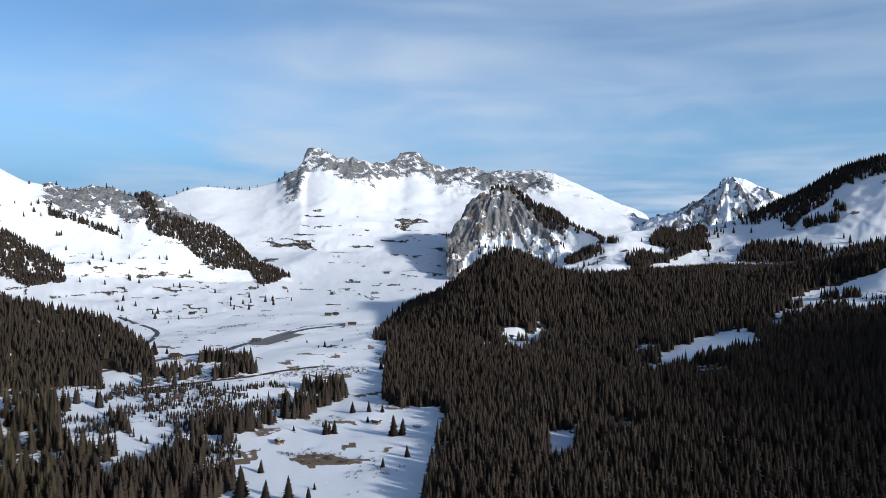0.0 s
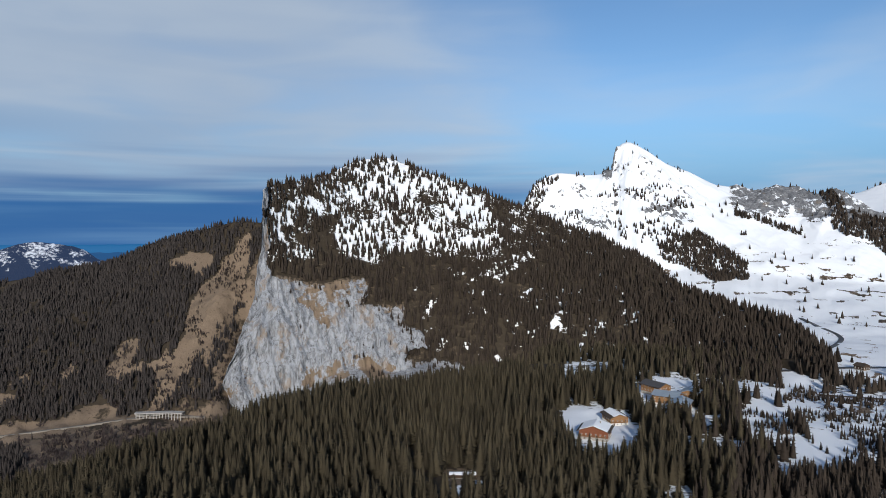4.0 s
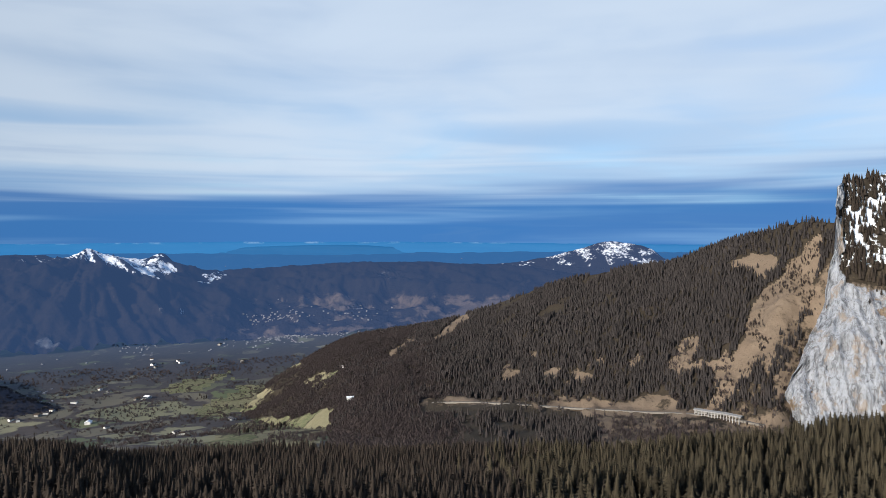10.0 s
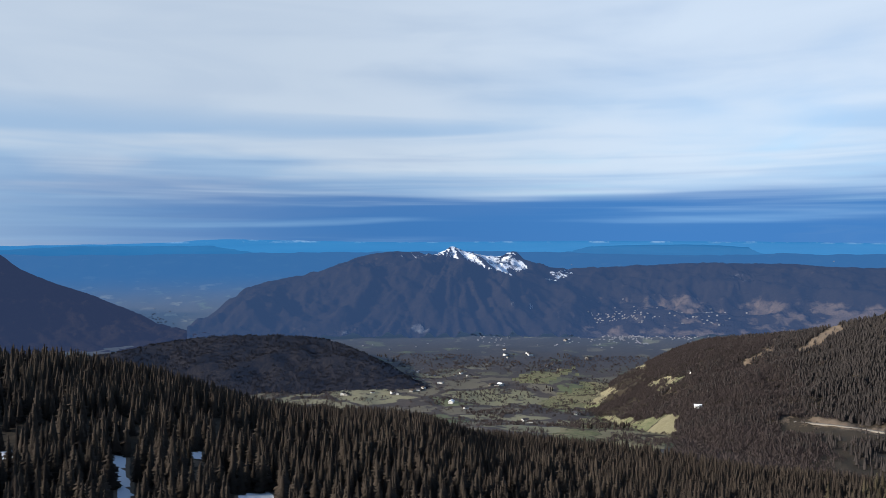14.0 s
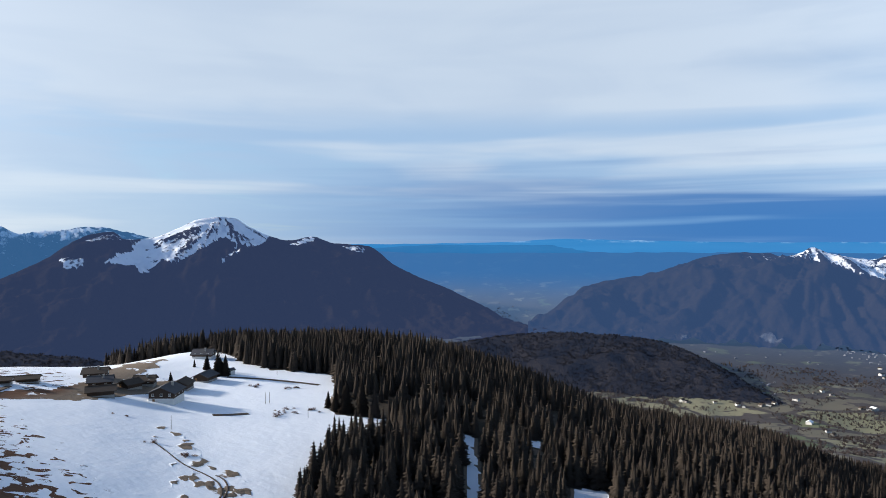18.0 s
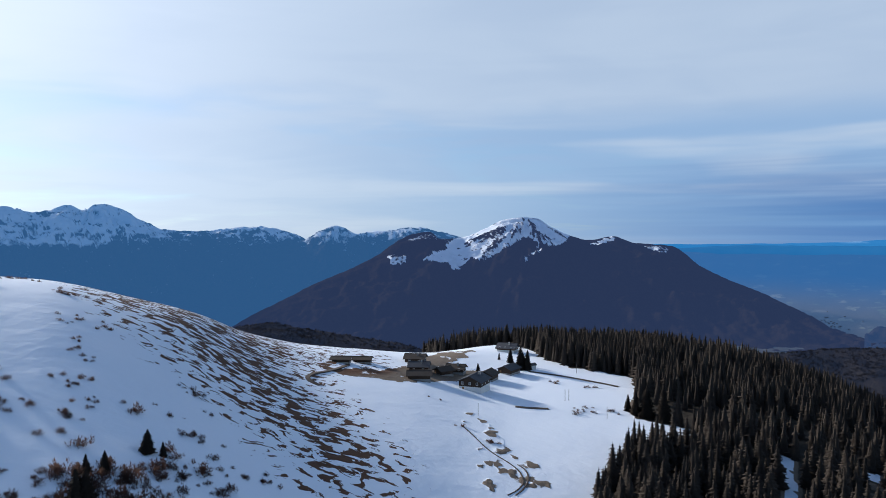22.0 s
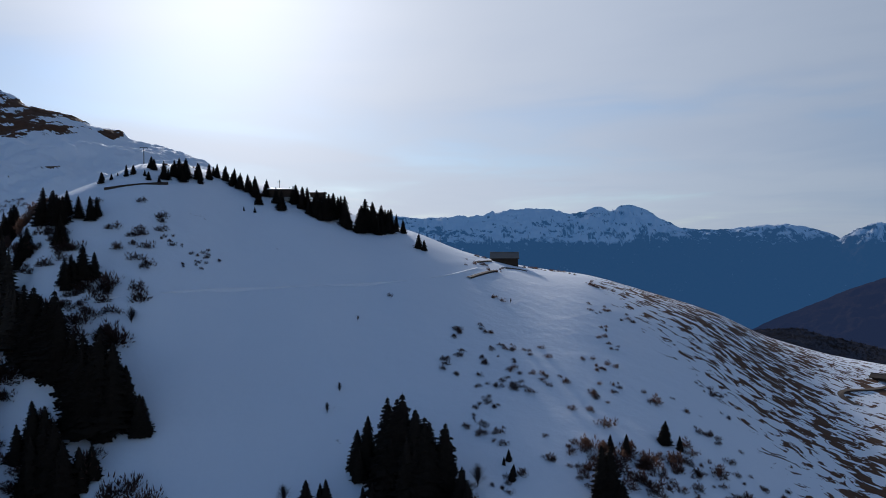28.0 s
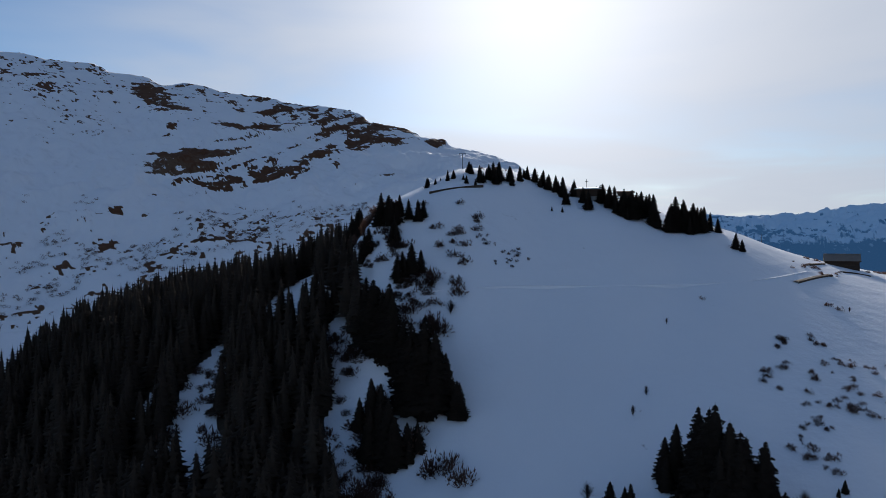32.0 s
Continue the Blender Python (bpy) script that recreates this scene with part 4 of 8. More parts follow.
in_front = sum(inside(MEADOW, G.az, G.el + k) for k in (0.5, 1.0)) > 0
wood = np.where(in_front & (G.az > 150) & (G.d < 480), 0, wood)
wood = np.where(cleared((GAP_2, GAP_3, CLEAR_1, CLEAR_2, CLEAR_3), G), 0, wood)
wood = np.where(sum(inside(q, G.az, G.el + k) for q, top in ((GAP_1, 0.8), (GAP_4, 1.4)) for k in (0.0, 0.5 * top, top)) > 0, 0, wood)
wood = np.where((sum(inside(CLEAR_1, G.az, G.el + k) for k in (0.45, 0.9, 1.3, 1.7)) > 0) & (G.az > 36.6) & (G.az < 41.5), 0, wood)
wood = np.where(sum(rough_inside(SHED_CLEARING, G, 9, 0.45) | inside(SHED_CLEARING, G.az, G.el + k) for k in (0.5, 1.0)) > 0, 0, wood)
HOLES = (HOLE_1, HOLE_2)
lanes = (inside(LANE, G.az + 0.25 * fbm(G.x, G.y, G.x * 0 + 81, 9, 3), G.el) | (sum(inside(q, G.az, G.el) for q in HOLES) > 0)) & (G.d < 700)
opened = sum(inside(LANE, G.az + o, G.el) for o in (-0.35, 0, 0.35)) + sum(inside(q, G.az + o, G.el + k) for q in HOLES for o in (-0.4, 0, 0.4) for k in (0, 0.6, 1.2, 1.8, 2.4, 3.0)) > 0
wood = np.where(opened & (G.d < 700), 0, wood)
sparse = inside(CLEAR_4, G.az, G.el)
wood = np.where(sparse, 0.92, wood)
young = (rough_inside(OPEN_1, G, 30, 0.8) | rough_inside(OPEN_2, G, 30, 0.8)) & (G.d < 900) & (fbm(G.x, G.y, G.x * 0 + 90, 38, 3) > -0.14)
wood = np.where(young, 0.03, wood)
# the dark wood on the hillside that climbs past the knoll
gullies = fbm(G.az * 3.0, G.d * 0.30, G.az * 0, 16, 4)
side_wood = (G.az > 246.5 + 3.5 * gullies) & (G.az < 290) & (G.d < 330) & (G.d > 110)
fingers = rough_inside(FINGER_1, G, 16, 1.0) | rough_inside(FINGER_2, G, 16, 1.0)
wood = np.maximum(wood, side_wood & ~fingers & (gullies > -0.42))
tuft = fbm(G.x, G.y, G.z * 0 + 2, 9, 4)
ridge_el = np.degrees(np.arctan2(curve(GROUND_CREST, 2, G.az[:, 0]), curve(GROUND_CREST, 1, G.az[:, 0])))[:, None]
stripes = np.exp(-((G.az - 190 - (G.el + 9.5) * 1.0) / 4.3) ** 2) * (G.d < 420) + 0.55 * np.exp(-((ridge_el - G.el) / 0.8) ** 2) * smooth(176, 180, G.az) * smooth(203, 196, G.az) * (G.d < 420)
stripes = np.clip(stripes, 0, 1) * smooth(-22, -18, G.el)
snow = np.where(snowy, 1.0, 0.0)
snow = np.where(meadow, 1.0, snow)
snow = snow * (1 - np.where(G.az < 42, np.where(G.az > 4, 0.46, 0.52), 0.85) * (wood > 0.3)) - 0.5 * smooth(0.5, 0.8, tuft) * (G.d < 500) * (G.az < 150)
snow = snow - 0.6 * smooth(0.32, 0.52, fbm(G.x, G.y, G.x * 0 + 5, 17, 4)) * smooth(27, 22, G.az) * smooth(380, 420, G.d) * smooth(1500, 900, G.d)
fine_tuft = fbm(G.x, G.y, G.z * 0 + 3, 4.5, 4)
thaw = rough_inside(THAW, G, 10, 0.5) * 1.0 + 0.6 * np.exp(-((G.az - 183.5) / 2.0) ** 2 - ((G.el + 17.2) / 0.8) ** 2)
snow = np.where((thaw > 0.1) & (G.d < 350) & (G.az > 150), snow - thaw * (0.28 + 0.6 * fine_tuft), snow)
snow = snow - 0.3 * smooth(0.25, 0.6, fine_tuft + 0.5 * tuft) * (G.d < 400) * (G.az > 150) * (G.az < 250)
snow = np.where(rough_inside(HAMLET_GRASS, G, 14, 0.5) & (G.d < 430), 0.30 + 0.55 * tuft, snow)
for q in VALLEY_THAW:
    snow = np.where(rough_inside(q, G, 22, 0.5), 0.22 + 0.6 * fbm(G.x, G.y, G.x * 0 + 44, 12, 3), snow)
snow = np.where(rough_inside(SHED_CLEARING, G, 9, 0.6), np.where(G.el + 0.5 * (G.az - 50) * 0.5 < -19.7, 0.8, 0.1), snow)
snow = np.where(lanes, 1.0, snow)
grass = np.where((G.d > 200) & (wood < 0.3), 0.8, 0.1)
brown = (G.az > 158 + 4 * fbm(G.x, G.y, G.x * 0, 300, 3)) & (G.az < 236) & (G.d > 800)
# from here out the ground wears the painted blue haze glow
hazy = brown & (G.d > 2890)
snow, grass = np.where(brown, -1.0, snow), np.where(brown, -0.35 + 0.4 * tuft, grass)
snow, grass = np.where(hazy, -1.0, snow), np.where(hazy, -1.0, grass)
ground_ob = tagged(ground.build("ground", LAND, (snow, np.where(hazy, -1.0, 0.0), grass, stripes)), "snow-covered alpine ground falling to a green inhabited valley", "ground", kind="structure")
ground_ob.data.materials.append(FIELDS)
ground_ob.data.materials.append(BLUE_HAZE_LAND)
ground_ob.data.materials.append(FOOT_HAZE_LAND)
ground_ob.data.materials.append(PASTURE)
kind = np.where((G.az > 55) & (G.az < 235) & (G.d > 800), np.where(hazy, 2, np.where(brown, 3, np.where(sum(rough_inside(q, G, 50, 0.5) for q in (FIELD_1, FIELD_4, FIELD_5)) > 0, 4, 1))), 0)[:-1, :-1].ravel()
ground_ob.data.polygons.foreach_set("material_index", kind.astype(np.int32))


def mountain(name, label, points, na, feet, back, rows, bends, rough, material, rocky, extent=None, top_noise=2.0, lumps=160.0, crags=0.0, ribs=0.0):
    """One mountain: feet (list of (bearing, distance, height) lines, nearest first), a ridge, a far foot `back` metres behind."""
    lo, hi = extent or (points[0][0], points[-1][0])
    az = np.linspace(lo, hi, na)
    rd, rz = knots(points, az)
    ks = [knots(f, az, False) for f in feet] + [(rd, rz), (rd + back[0], rz - back[1])]
    w = np.exp(-np.linspace(-2.2, 2.2, max(5, int(na * 0.16) | 1)) ** 2)
    base = np.convolve(np.pad(rz, len(w) // 2, mode="edge"), w / w.sum(), mode="valid")
    ks[-2] = (rd, base)
    s = mountain_sheet(az, ks, list(zip(rows, bends)))
    s.z = s.z + (rz - base)[:, None] * np.exp(-np.abs(rd[:, None] - s.d) / np.maximum(np.abs(rz - base)[:, None] * 1.1, 18))
    crest = np.repeat(rd[:, None], s.d.shape[1], 1)
    span = np.maximum(crest - s.d[:, :1], 30)
    fade = np.clip(np.abs(crest - s.d) / span * 3.0, 0, 1)
    fade = fade * smooth(0.0, 0.45, (s.d - s.d[:, :1]) / span)
    n = fbm(s.x, s.y, s.x * 0, lumps, 5, 0.5, True) * rough + fbm(s.x, s.y, s.x * 0 + 9, lumps * 0.3, 4) * rough * 0.4
    s.z = s.z + n * fade + fbm(s.x, s.y, s.x * 0 + 4, lumps * 0.16, 4, 0.55) * top_noise
    if ribs:
        top = int(np.argmax(rz / rd))
        fall = np.maximum(np.degrees(np.arctan2(rz, rd))[top] - np.degrees(np.arctan2(s.z, s.d)), 0.0)
        fan = np.arctan2(s.az - az[top], fall + 0.5) * 6.0
        s.rib = fbm(fan, fall * 0.25, fan * 0, 1.0, 4, 0.6, True)
        inner = smooth(0, 45, np.abs(crest - s.d))
        s.z = s.z + inner * ribs * smooth(0.05, 0.8, fall) * (s.rib - 0.3) + inner * 0.5 * ribs * smooth(0.05, 0.5, fall) * fbm(s.x, s.y, s.z, 90, 5, 0.6, True)
    s.refresh()
    s.below = np.degrees(np.arctan2(rz, rd))[:, None] - s.el
    s.front = s.d <= crest
    cover = rocky(s)
    if crags:
        s.z = s.z + cover[1] * (fbm(s.x, s.y, s.z * 0.2, crags * 5.0, 5, 0.55, True) * crags * 1.2 + fbm(s.x, s.y, s.z * 0.3, crags * 1.6, 4, 0.55) * crags * 0.4)
        s.refresh()
    ob = s.build(name, material, cover)
    tagged(ob, label, "mountain", kind="structure")
    return s


def bowl_cover(s):
    n, m = fbm(s.x, s.y, s.z * 1.5, 60, 5), fbm(s.x, s.y, s.z, 200, 4)
    band = smooth(-10.5, -8, s.az) * smooth(13.4, 12.3, s.az) * smooth(2.3, 1.0, s.below + 0.9 * m - 0.5 * smooth(10.5, 11.5, s.az))
    streaks = smooth(-9, -11, s.az) * smooth(0.2, 0.6, n) * 0.8 * smooth(2, 0.5, s.below)
    rock = np.clip(band * (0.85 + 0.5 * n) + streaks, 0, 1)
    patch = smooth(0.42, 0.6, fbm(s.x, s.y, s.z * 0 + 2, 70, 4)) * smooth(3, 5, s.below) * 0.6
    lines = smooth(0.34, 0.55, fbm(s.az * 0.9, s.el * 7.0, s.az * 0, 1.3, 4, 0.6)) * smooth(3.4, 5.0, s.below) * 0.62
    patch = np.maximum(patch, lines)
    return 1.0 - rock * (0.76 + 0.6 * fbm(s.x, s.y, s.z * 1.2, 18, 4)) - patch, rock, 0.3, 0


bowl = mountain("snow_mountain", "wide snow bowl under grey rock summits", BOWL_RIDGE, 420,
                [[(-21, 1200, -140), (26, 1200, -146)], [(-21, 2150, -60), (8, 2150, -66), (26, 2200, -70)]], (500, 260), (34, 90, 12), (1.7, 1.15, 1.0), 9, LAND, bowl_cover, top_noise=1.6, lumps=260, crags=17.0)


def peak_cover(s):
    rock = smooth(0.30, 0.55, 0.6 * fbm(s.x, s.y, s.z * 1.5, 30, 5) + 0.55 * (s.rib - 0.1)) * smooth(4.5, 2.0, s.below)
    return 1.0 - rock, rock, 0.1, 0


mountain("snow_peak", "pointed snowy peak with dark rock ribs", FAR_PEAK, 160, [[(-30, 2100, -80), (-15, 2100, -80)]], (400, 250), (40, 10), (1.2, 1.0), 26, LAND, peak_cover, top_noise=4.0, lumps=130, crags=8.0, ribs=16.0)
pasture = mountain("pasture_ridge", "snowy pasture ridge with dark spruce along its crest", PASTURE_RIDGE, 260, [[(-36, 1480, -100), (-7, 1100, -120)]], (400, 150), (60, 10), (1.1, 1.0), 9, LAND, lambda s: (1.0 - 0.6 * smooth(0.4, 0.7, fbm(s.x, s.y, s.z, 30, 4)), 0.0, 0.6, 0), extent=(-36, -7.1), top_noise=1.5)
wood_hill = mountain("wooded_hill", "low hill under dense dark spruce forest", WOOD_HILL, 260, [[(-36, 820, -135), (6, 880, -140)]], (300, 60), (60, 10), (0.9, 1.0), 6, LAND, lambda s: (np.where(cleared((GAP_1, GAP_2, GAP_3), s), 1.0, 0.1), 0.0, 0.0, 0), extent=(-36, 5.7), top_noise=1.5)


def spur_cover(s):
    n = fbm(s.x, s.y, s.z * 1.4, 40, 5)
    rock = smooth(-10.5, -8.5, s.az) * (0.8 + 0.5 * n) * smooth(4.6, 3.4, s.below)
    couloir = 0.55 * smooth(0.3, 0.05, s.rib + 0.35 * n) * smooth(0.4, 1.2, s.below)
    rock = rock - 0.45 * smooth(0.05, 0.4, fbm(s.x, s.y, s.z * 0.4, 22, 5))
    return 1.0 - (rock + 0.45 * smooth(-10.5, -8.5, s.az) * smooth(4.6, 3.4, s.below)) * (0.80 + 0.6 * fbm(s.x, s.y, s.z * 1.2, 16, 4)) + couloir, np.clip(rock, 0, 1), 0.75, 0


spur = mountain("rock_spur", "brown-grey rock spur with spruces on its flank", SPUR, 180, [[(-14, 1600, -110), (0, 1650, -115)], [(-14, 1850, -70), (0, 1900, -60)]], (300, 130), (12, 50, 8), (1.0, 0.9, 1.0), 20, LAND, spur_cover, top_noise=4.0, lumps=70, crags=11.0, ribs=16.0)

HORN_WOODS = [[(23.5, 2.68), (22.4, 2.7), (22.2, 1.43), (19.2, 0.58), (17.7, 0.36), (15.4, -1.63), (14.2, -2.32), (12.8, -2.6), (12.2, -3.69), (14.4, -4.45), (15.9, -2.96), (18.4, -2.78), (20.2, -0.93), (22.0, -0.48), (22.7, 0.79)],
              [(34.7, -0.99), (31.8, 0.05), (29.8, -1.33), (28.2, -2.59), (28.0, -3.68), (30.6, -4.03), (32.2, -2.98), (34.1, -2.3)],
              [(45.4, 2.51), (44.3, 3.68), (42.5, 4.46), (43.0, 3.2), (44.3, 1.18)],
              [(29.5, 1.57), (24.7, -0.1), (24.9, -0.45), (29.4, 1.2)]]
HORN_STAND = [(38.3, 0.81), (36.2, 1.09), (33.4, 0.41), (31.4, -0.47), (33.7, -1.34), (37.5, -0.67)]


def horn_cover(s):
    n = fbm(s.x, s.y, s.z * 1.4, 45, 5)
    band = smooth(18, 20, s.az) * smooth(30.5, 28.5, s.az) * smooth(2.6, 1.4, s.below + 0.7 * n)
    ledges = smooth(0.2, 0.5, fbm(s.x * 0.4, s.y * 0.4, s.z * 3, 30, 4)) * smooth(31, 34, s.az) * smooth(2.2, 3.2, s.below) * smooth(6, 5, s.below)
    wall = smooth(37.6, 38.0, s.az) * smooth(39.2, 38.5, s.az) * smooth(1.0, 0.2, s.below)
    speck = smooth(0.22, 0.42, 0.7 * fbm(s.x, s.y, s.z * 3, 9, 4) + 0.5 * fbm(s.x, s.y, s.z * 2.5, 50, 3)) * smooth(30.5, 33, s.az) * smooth(0.3, 1.0, s.below) * smooth(6, 4, s.below) * 0.8
    rock = np.clip(band * (0.9 + 0.5 * n) + 0.7 * ledges + wall + speck, 0, 1)
    patch = smooth(0.35, 0.6, fbm(s.x, s.y, s.z * 0 + 6, 28, 4)) * smooth(-1.5, -3, s.el) * 0.62
    patch = np.maximum(patch, smooth(0.34, 0.55, fbm(s.az * 0.9, s.el * 7.0, s.az * 0, 1.3, 4, 0.6)) * smooth(0.5, -1.5, s.el) * 0.62)
    return 1.0 - rock * (0.85 + 0.7 * fbm(s.x, s.y, s.z * 2, 12, 4)) - patch, rock, 0.5, 0


horn = mountain("horn_mountain", "snowy mountain with a horn-shaped summit and grey cliff bands", HORN_RIDGE, 380, [[(12, 1150, -146), (48, 1150, -150)], [(12, 1600, -118), (20, 1560, -104), (48, 1550, -70)]], (350, 240), (26, 70, 12), (1.8, 1.0, 1.0), 4, LAND, horn_cover, top_noise=0.7, lumps=150, crags=9.0, ribs=5.0)


# the cliff mountain: forest slope, pale rock wall, wooded snowy top
az = np.concatenate([np.linspace(22.3, 46, 190), np.linspace(46.1, 70.2, 300)])
rd, rz = knots(CLIFF_RIDGE, az)
td, tz = knots(CLIFF_TOP, az)
fd, fz = knots(CLIFF_FOOT, az)
k0 = (np.minimum(fd - 12, 800), np.minimum(fz - 2, -150 - smooth(44, 66, az) * 80))
cliff = mountain_sheet(az, [k0, (fd, fz), (td, tz), (np.maximum(rd, td + 6), rz), (rd + 300, rz - 190)], [(24, 1.0), (56, 0.85), (66, 1.0), (10, 1.0)])
C = cliff
fray = fbm(C.az * 1.6, C.az * 0, C.az * 0, 1.0, 4)[:, :1] * 9 + fbm(C.x, C.y, C.z, 22, 4) * 7
wall = np.maximum(rough_inside(CLIFF_WALL, C, 20, 0.7), rough_inside(SCREE, C, 14, 0.7)) * (C.d < td[:, None] + 20)
rim = wall * (1 - inside(CLIFF_WALL, C.az, C.el + 0.55)) * (C.az < 65)
wall = np.maximum(wall, (C.az > 65.75 + 0.35 * fbm(C.x, C.y, C.z, 20, 3)) * 1.0)
push = wall * (fbm(C.x, C.y, C.z * 0.2, 75, 4, 0.5, True) * 11.0 + fbm(C.x, C.y, C.z * 0.08, 17, 5, 0.62, True) * 8.5 + fbm(C.x, C.y, C.z * 0.5, 7, 4, 0.6, True) * 2.2)
jag = 0.55 * fbm(C.z, C.z * 0, C.d * 0.05, 45, 5, 0.6) * smooth(65.2, 66.4, C.az)
a = np.radians(C.az + jag)
C.x, C.y = -np.sin(a) * C.d, np.cos(a) * C.d
C.x, C.y = C.x - np.sin(a) * -push, C.y - np.cos(a) * push
C.z = C.z + (1 - wall) * (fbm(C.x, C.y, C.x * 0, 120, 5, 0.5, True) * 6 * smooth(0, 40, np.abs(rd[:, None] - C.d)) + fbm(C.x, C.y, C.x * 0 + 3, 22, 3) * 1.5)
C.refresh()
C.wall = wall
C.front = C.d <= rd[:, None] + 5
funnel = sum(rough_inside(q, C, 16, 0.9) * 0.55 + rough_inside(q, C, 6, 0.5) * 0.45 for q in (WALL_GRASS_1, WALL_GRASS_2, WALL_GRASS_3))
tan = wall * np.clip((funnel + 0.6 * rim) * (0.48 + 0.85 * fbm(C.x, C.y, C.z * 0.3, 18, 5)) + smooth(0.42, 0.7, fbm(C.x, C.y, C.z * 0.4, 26, 5)) * 0.6, 0, 0.9)
high = smooth(-4.5, -0.5, C.el) * smooth(38, 46, C.az)
high = np.maximum(0.6 * high, 0.95 * rough_inside(SNOW_TOP, C, 60, 1.6))
high = high * (1 - 0.45 * smooth(61.5, 64, C.az))
patchy = fbm(C.x, C.y, C.z, 55, 4)
c_snow = (1 - wall) * np.clip(np.maximum(high * (0.80 + 0.5 * patchy), (0.15 + 0.35 * patchy + 0.7 * fbm(C.x, C.y, C.z, 12, 4)) * smooth(60, 50, C.az)) * smooth(-11.5, -9, C.el + 2 * smooth(50, 40, C.az)), 0, 1)
dark_side = smooth(59, 62.5, C.az + 3.5 * patchy) * smooth(-3.5, -1.5, C.el) * (wall < 0.5)
c_snow = c_snow * (1 - dark_side) + dark_side * (0.36 + 0.75 * fbm(C.x, C.y, C.z, 28, 4))
tagged(cliff.build("cliff_mountain", CLIFF_LAND, (c_snow, np.clip(wall - tan, 0, 1), np.clip(tan + 0.3, 0, 1), 0)), "wooded mountain with a pale limestone cliff and snowy top", "mountain", kind="structure")



def flank_cover(s):
    n = fbm(s.x, s.y, s.z, 60, 5)
    fine = fbm(s.x, s.y, s.z, 18, 4)
    scar = rough_inside(GULLY, s, 20, 0.35) * 1.15 * (0.72 + 0.5 * n + 0.45 * fine)
    for q in (SCAR_1, SCAR_2, SCAR_3, SCAR_4, SCAR_5, SCAR_6, SCAR_7):
        scar = np.maximum(scar, rough_inside(q, s, 22, 0.7) * (0.72 + 0.45 * n + 0.75 * fine))
    scar = np.maximum(scar, (0.42 + 0.5 * n + 0.5 * fine) * smooth(71.2, 70.5, s.az + (s.el + 10) * 0.55) * (s.el < -1) * smooth(-15.5, -14, s.el))
    scar = np.maximum(scar, smooth(0.42, 0.62, n + 0.5 * fine) * smooth(-15.8, -14.5, s.el) * smooth(-8, -10, s.el) * smooth(93, 86, s.az))
    scar = np.maximum(scar, (0.36 + 0.6 * fine + 0.3 * n) * smooth(0.6, 0.2, np.abs(s.el - curve(ROAD, 1, s.az[:, 0])[:, None] - 0.15)) * (s.az < 97))
    for q in (CUT_1, CUT_2):
        scar = np.maximum(scar, 0.5 * rough_inside(q, s, 40, 0.4))
    return 0.0, 0.25 * smooth(0.4, 0.6, n), np.clip(scar + 0.2 + 0.24 * (s.az < 83 + 3 * n) * (s.el < -13.9), 0, 1), 0


flank = mountain("forest_ridge", "long forested ridge with tan grass gullies above a road", FLANK_RIDGE, 420,
                 [[(62, 890, -242), (67.5, 872, -234), (70, 770, -222), (74, 640, -214), (85, 650, -218), (100, 900, -258), (105, 1150, -320), (110, 1600, -420), (113, 1750, -470)], [(a, d, d * math.tan(radians(e))) for a, e, d in ROAD_LINE]],
                 (300, 160), (30, 90, 10), (1.0, 1.0, 1.0), 12, LAND, flank_cover, extent=(65.8, 113), top_noise=2.0, lumps=130)
flank.fields = sum(rough_inside(q, flank, 50, 0.6) for q in (FIELD_1, FIELD_2, FIELD_3, FIELD_4)) > 0
flank_ob = bpy.data.objects["forest_ridge"]
flank_ob.data.materials.append(PASTURE)
flank_ob.data.polygons.foreach_set("material_index", flank.fields[:-1, :-1].ravel().astype(np.int32))


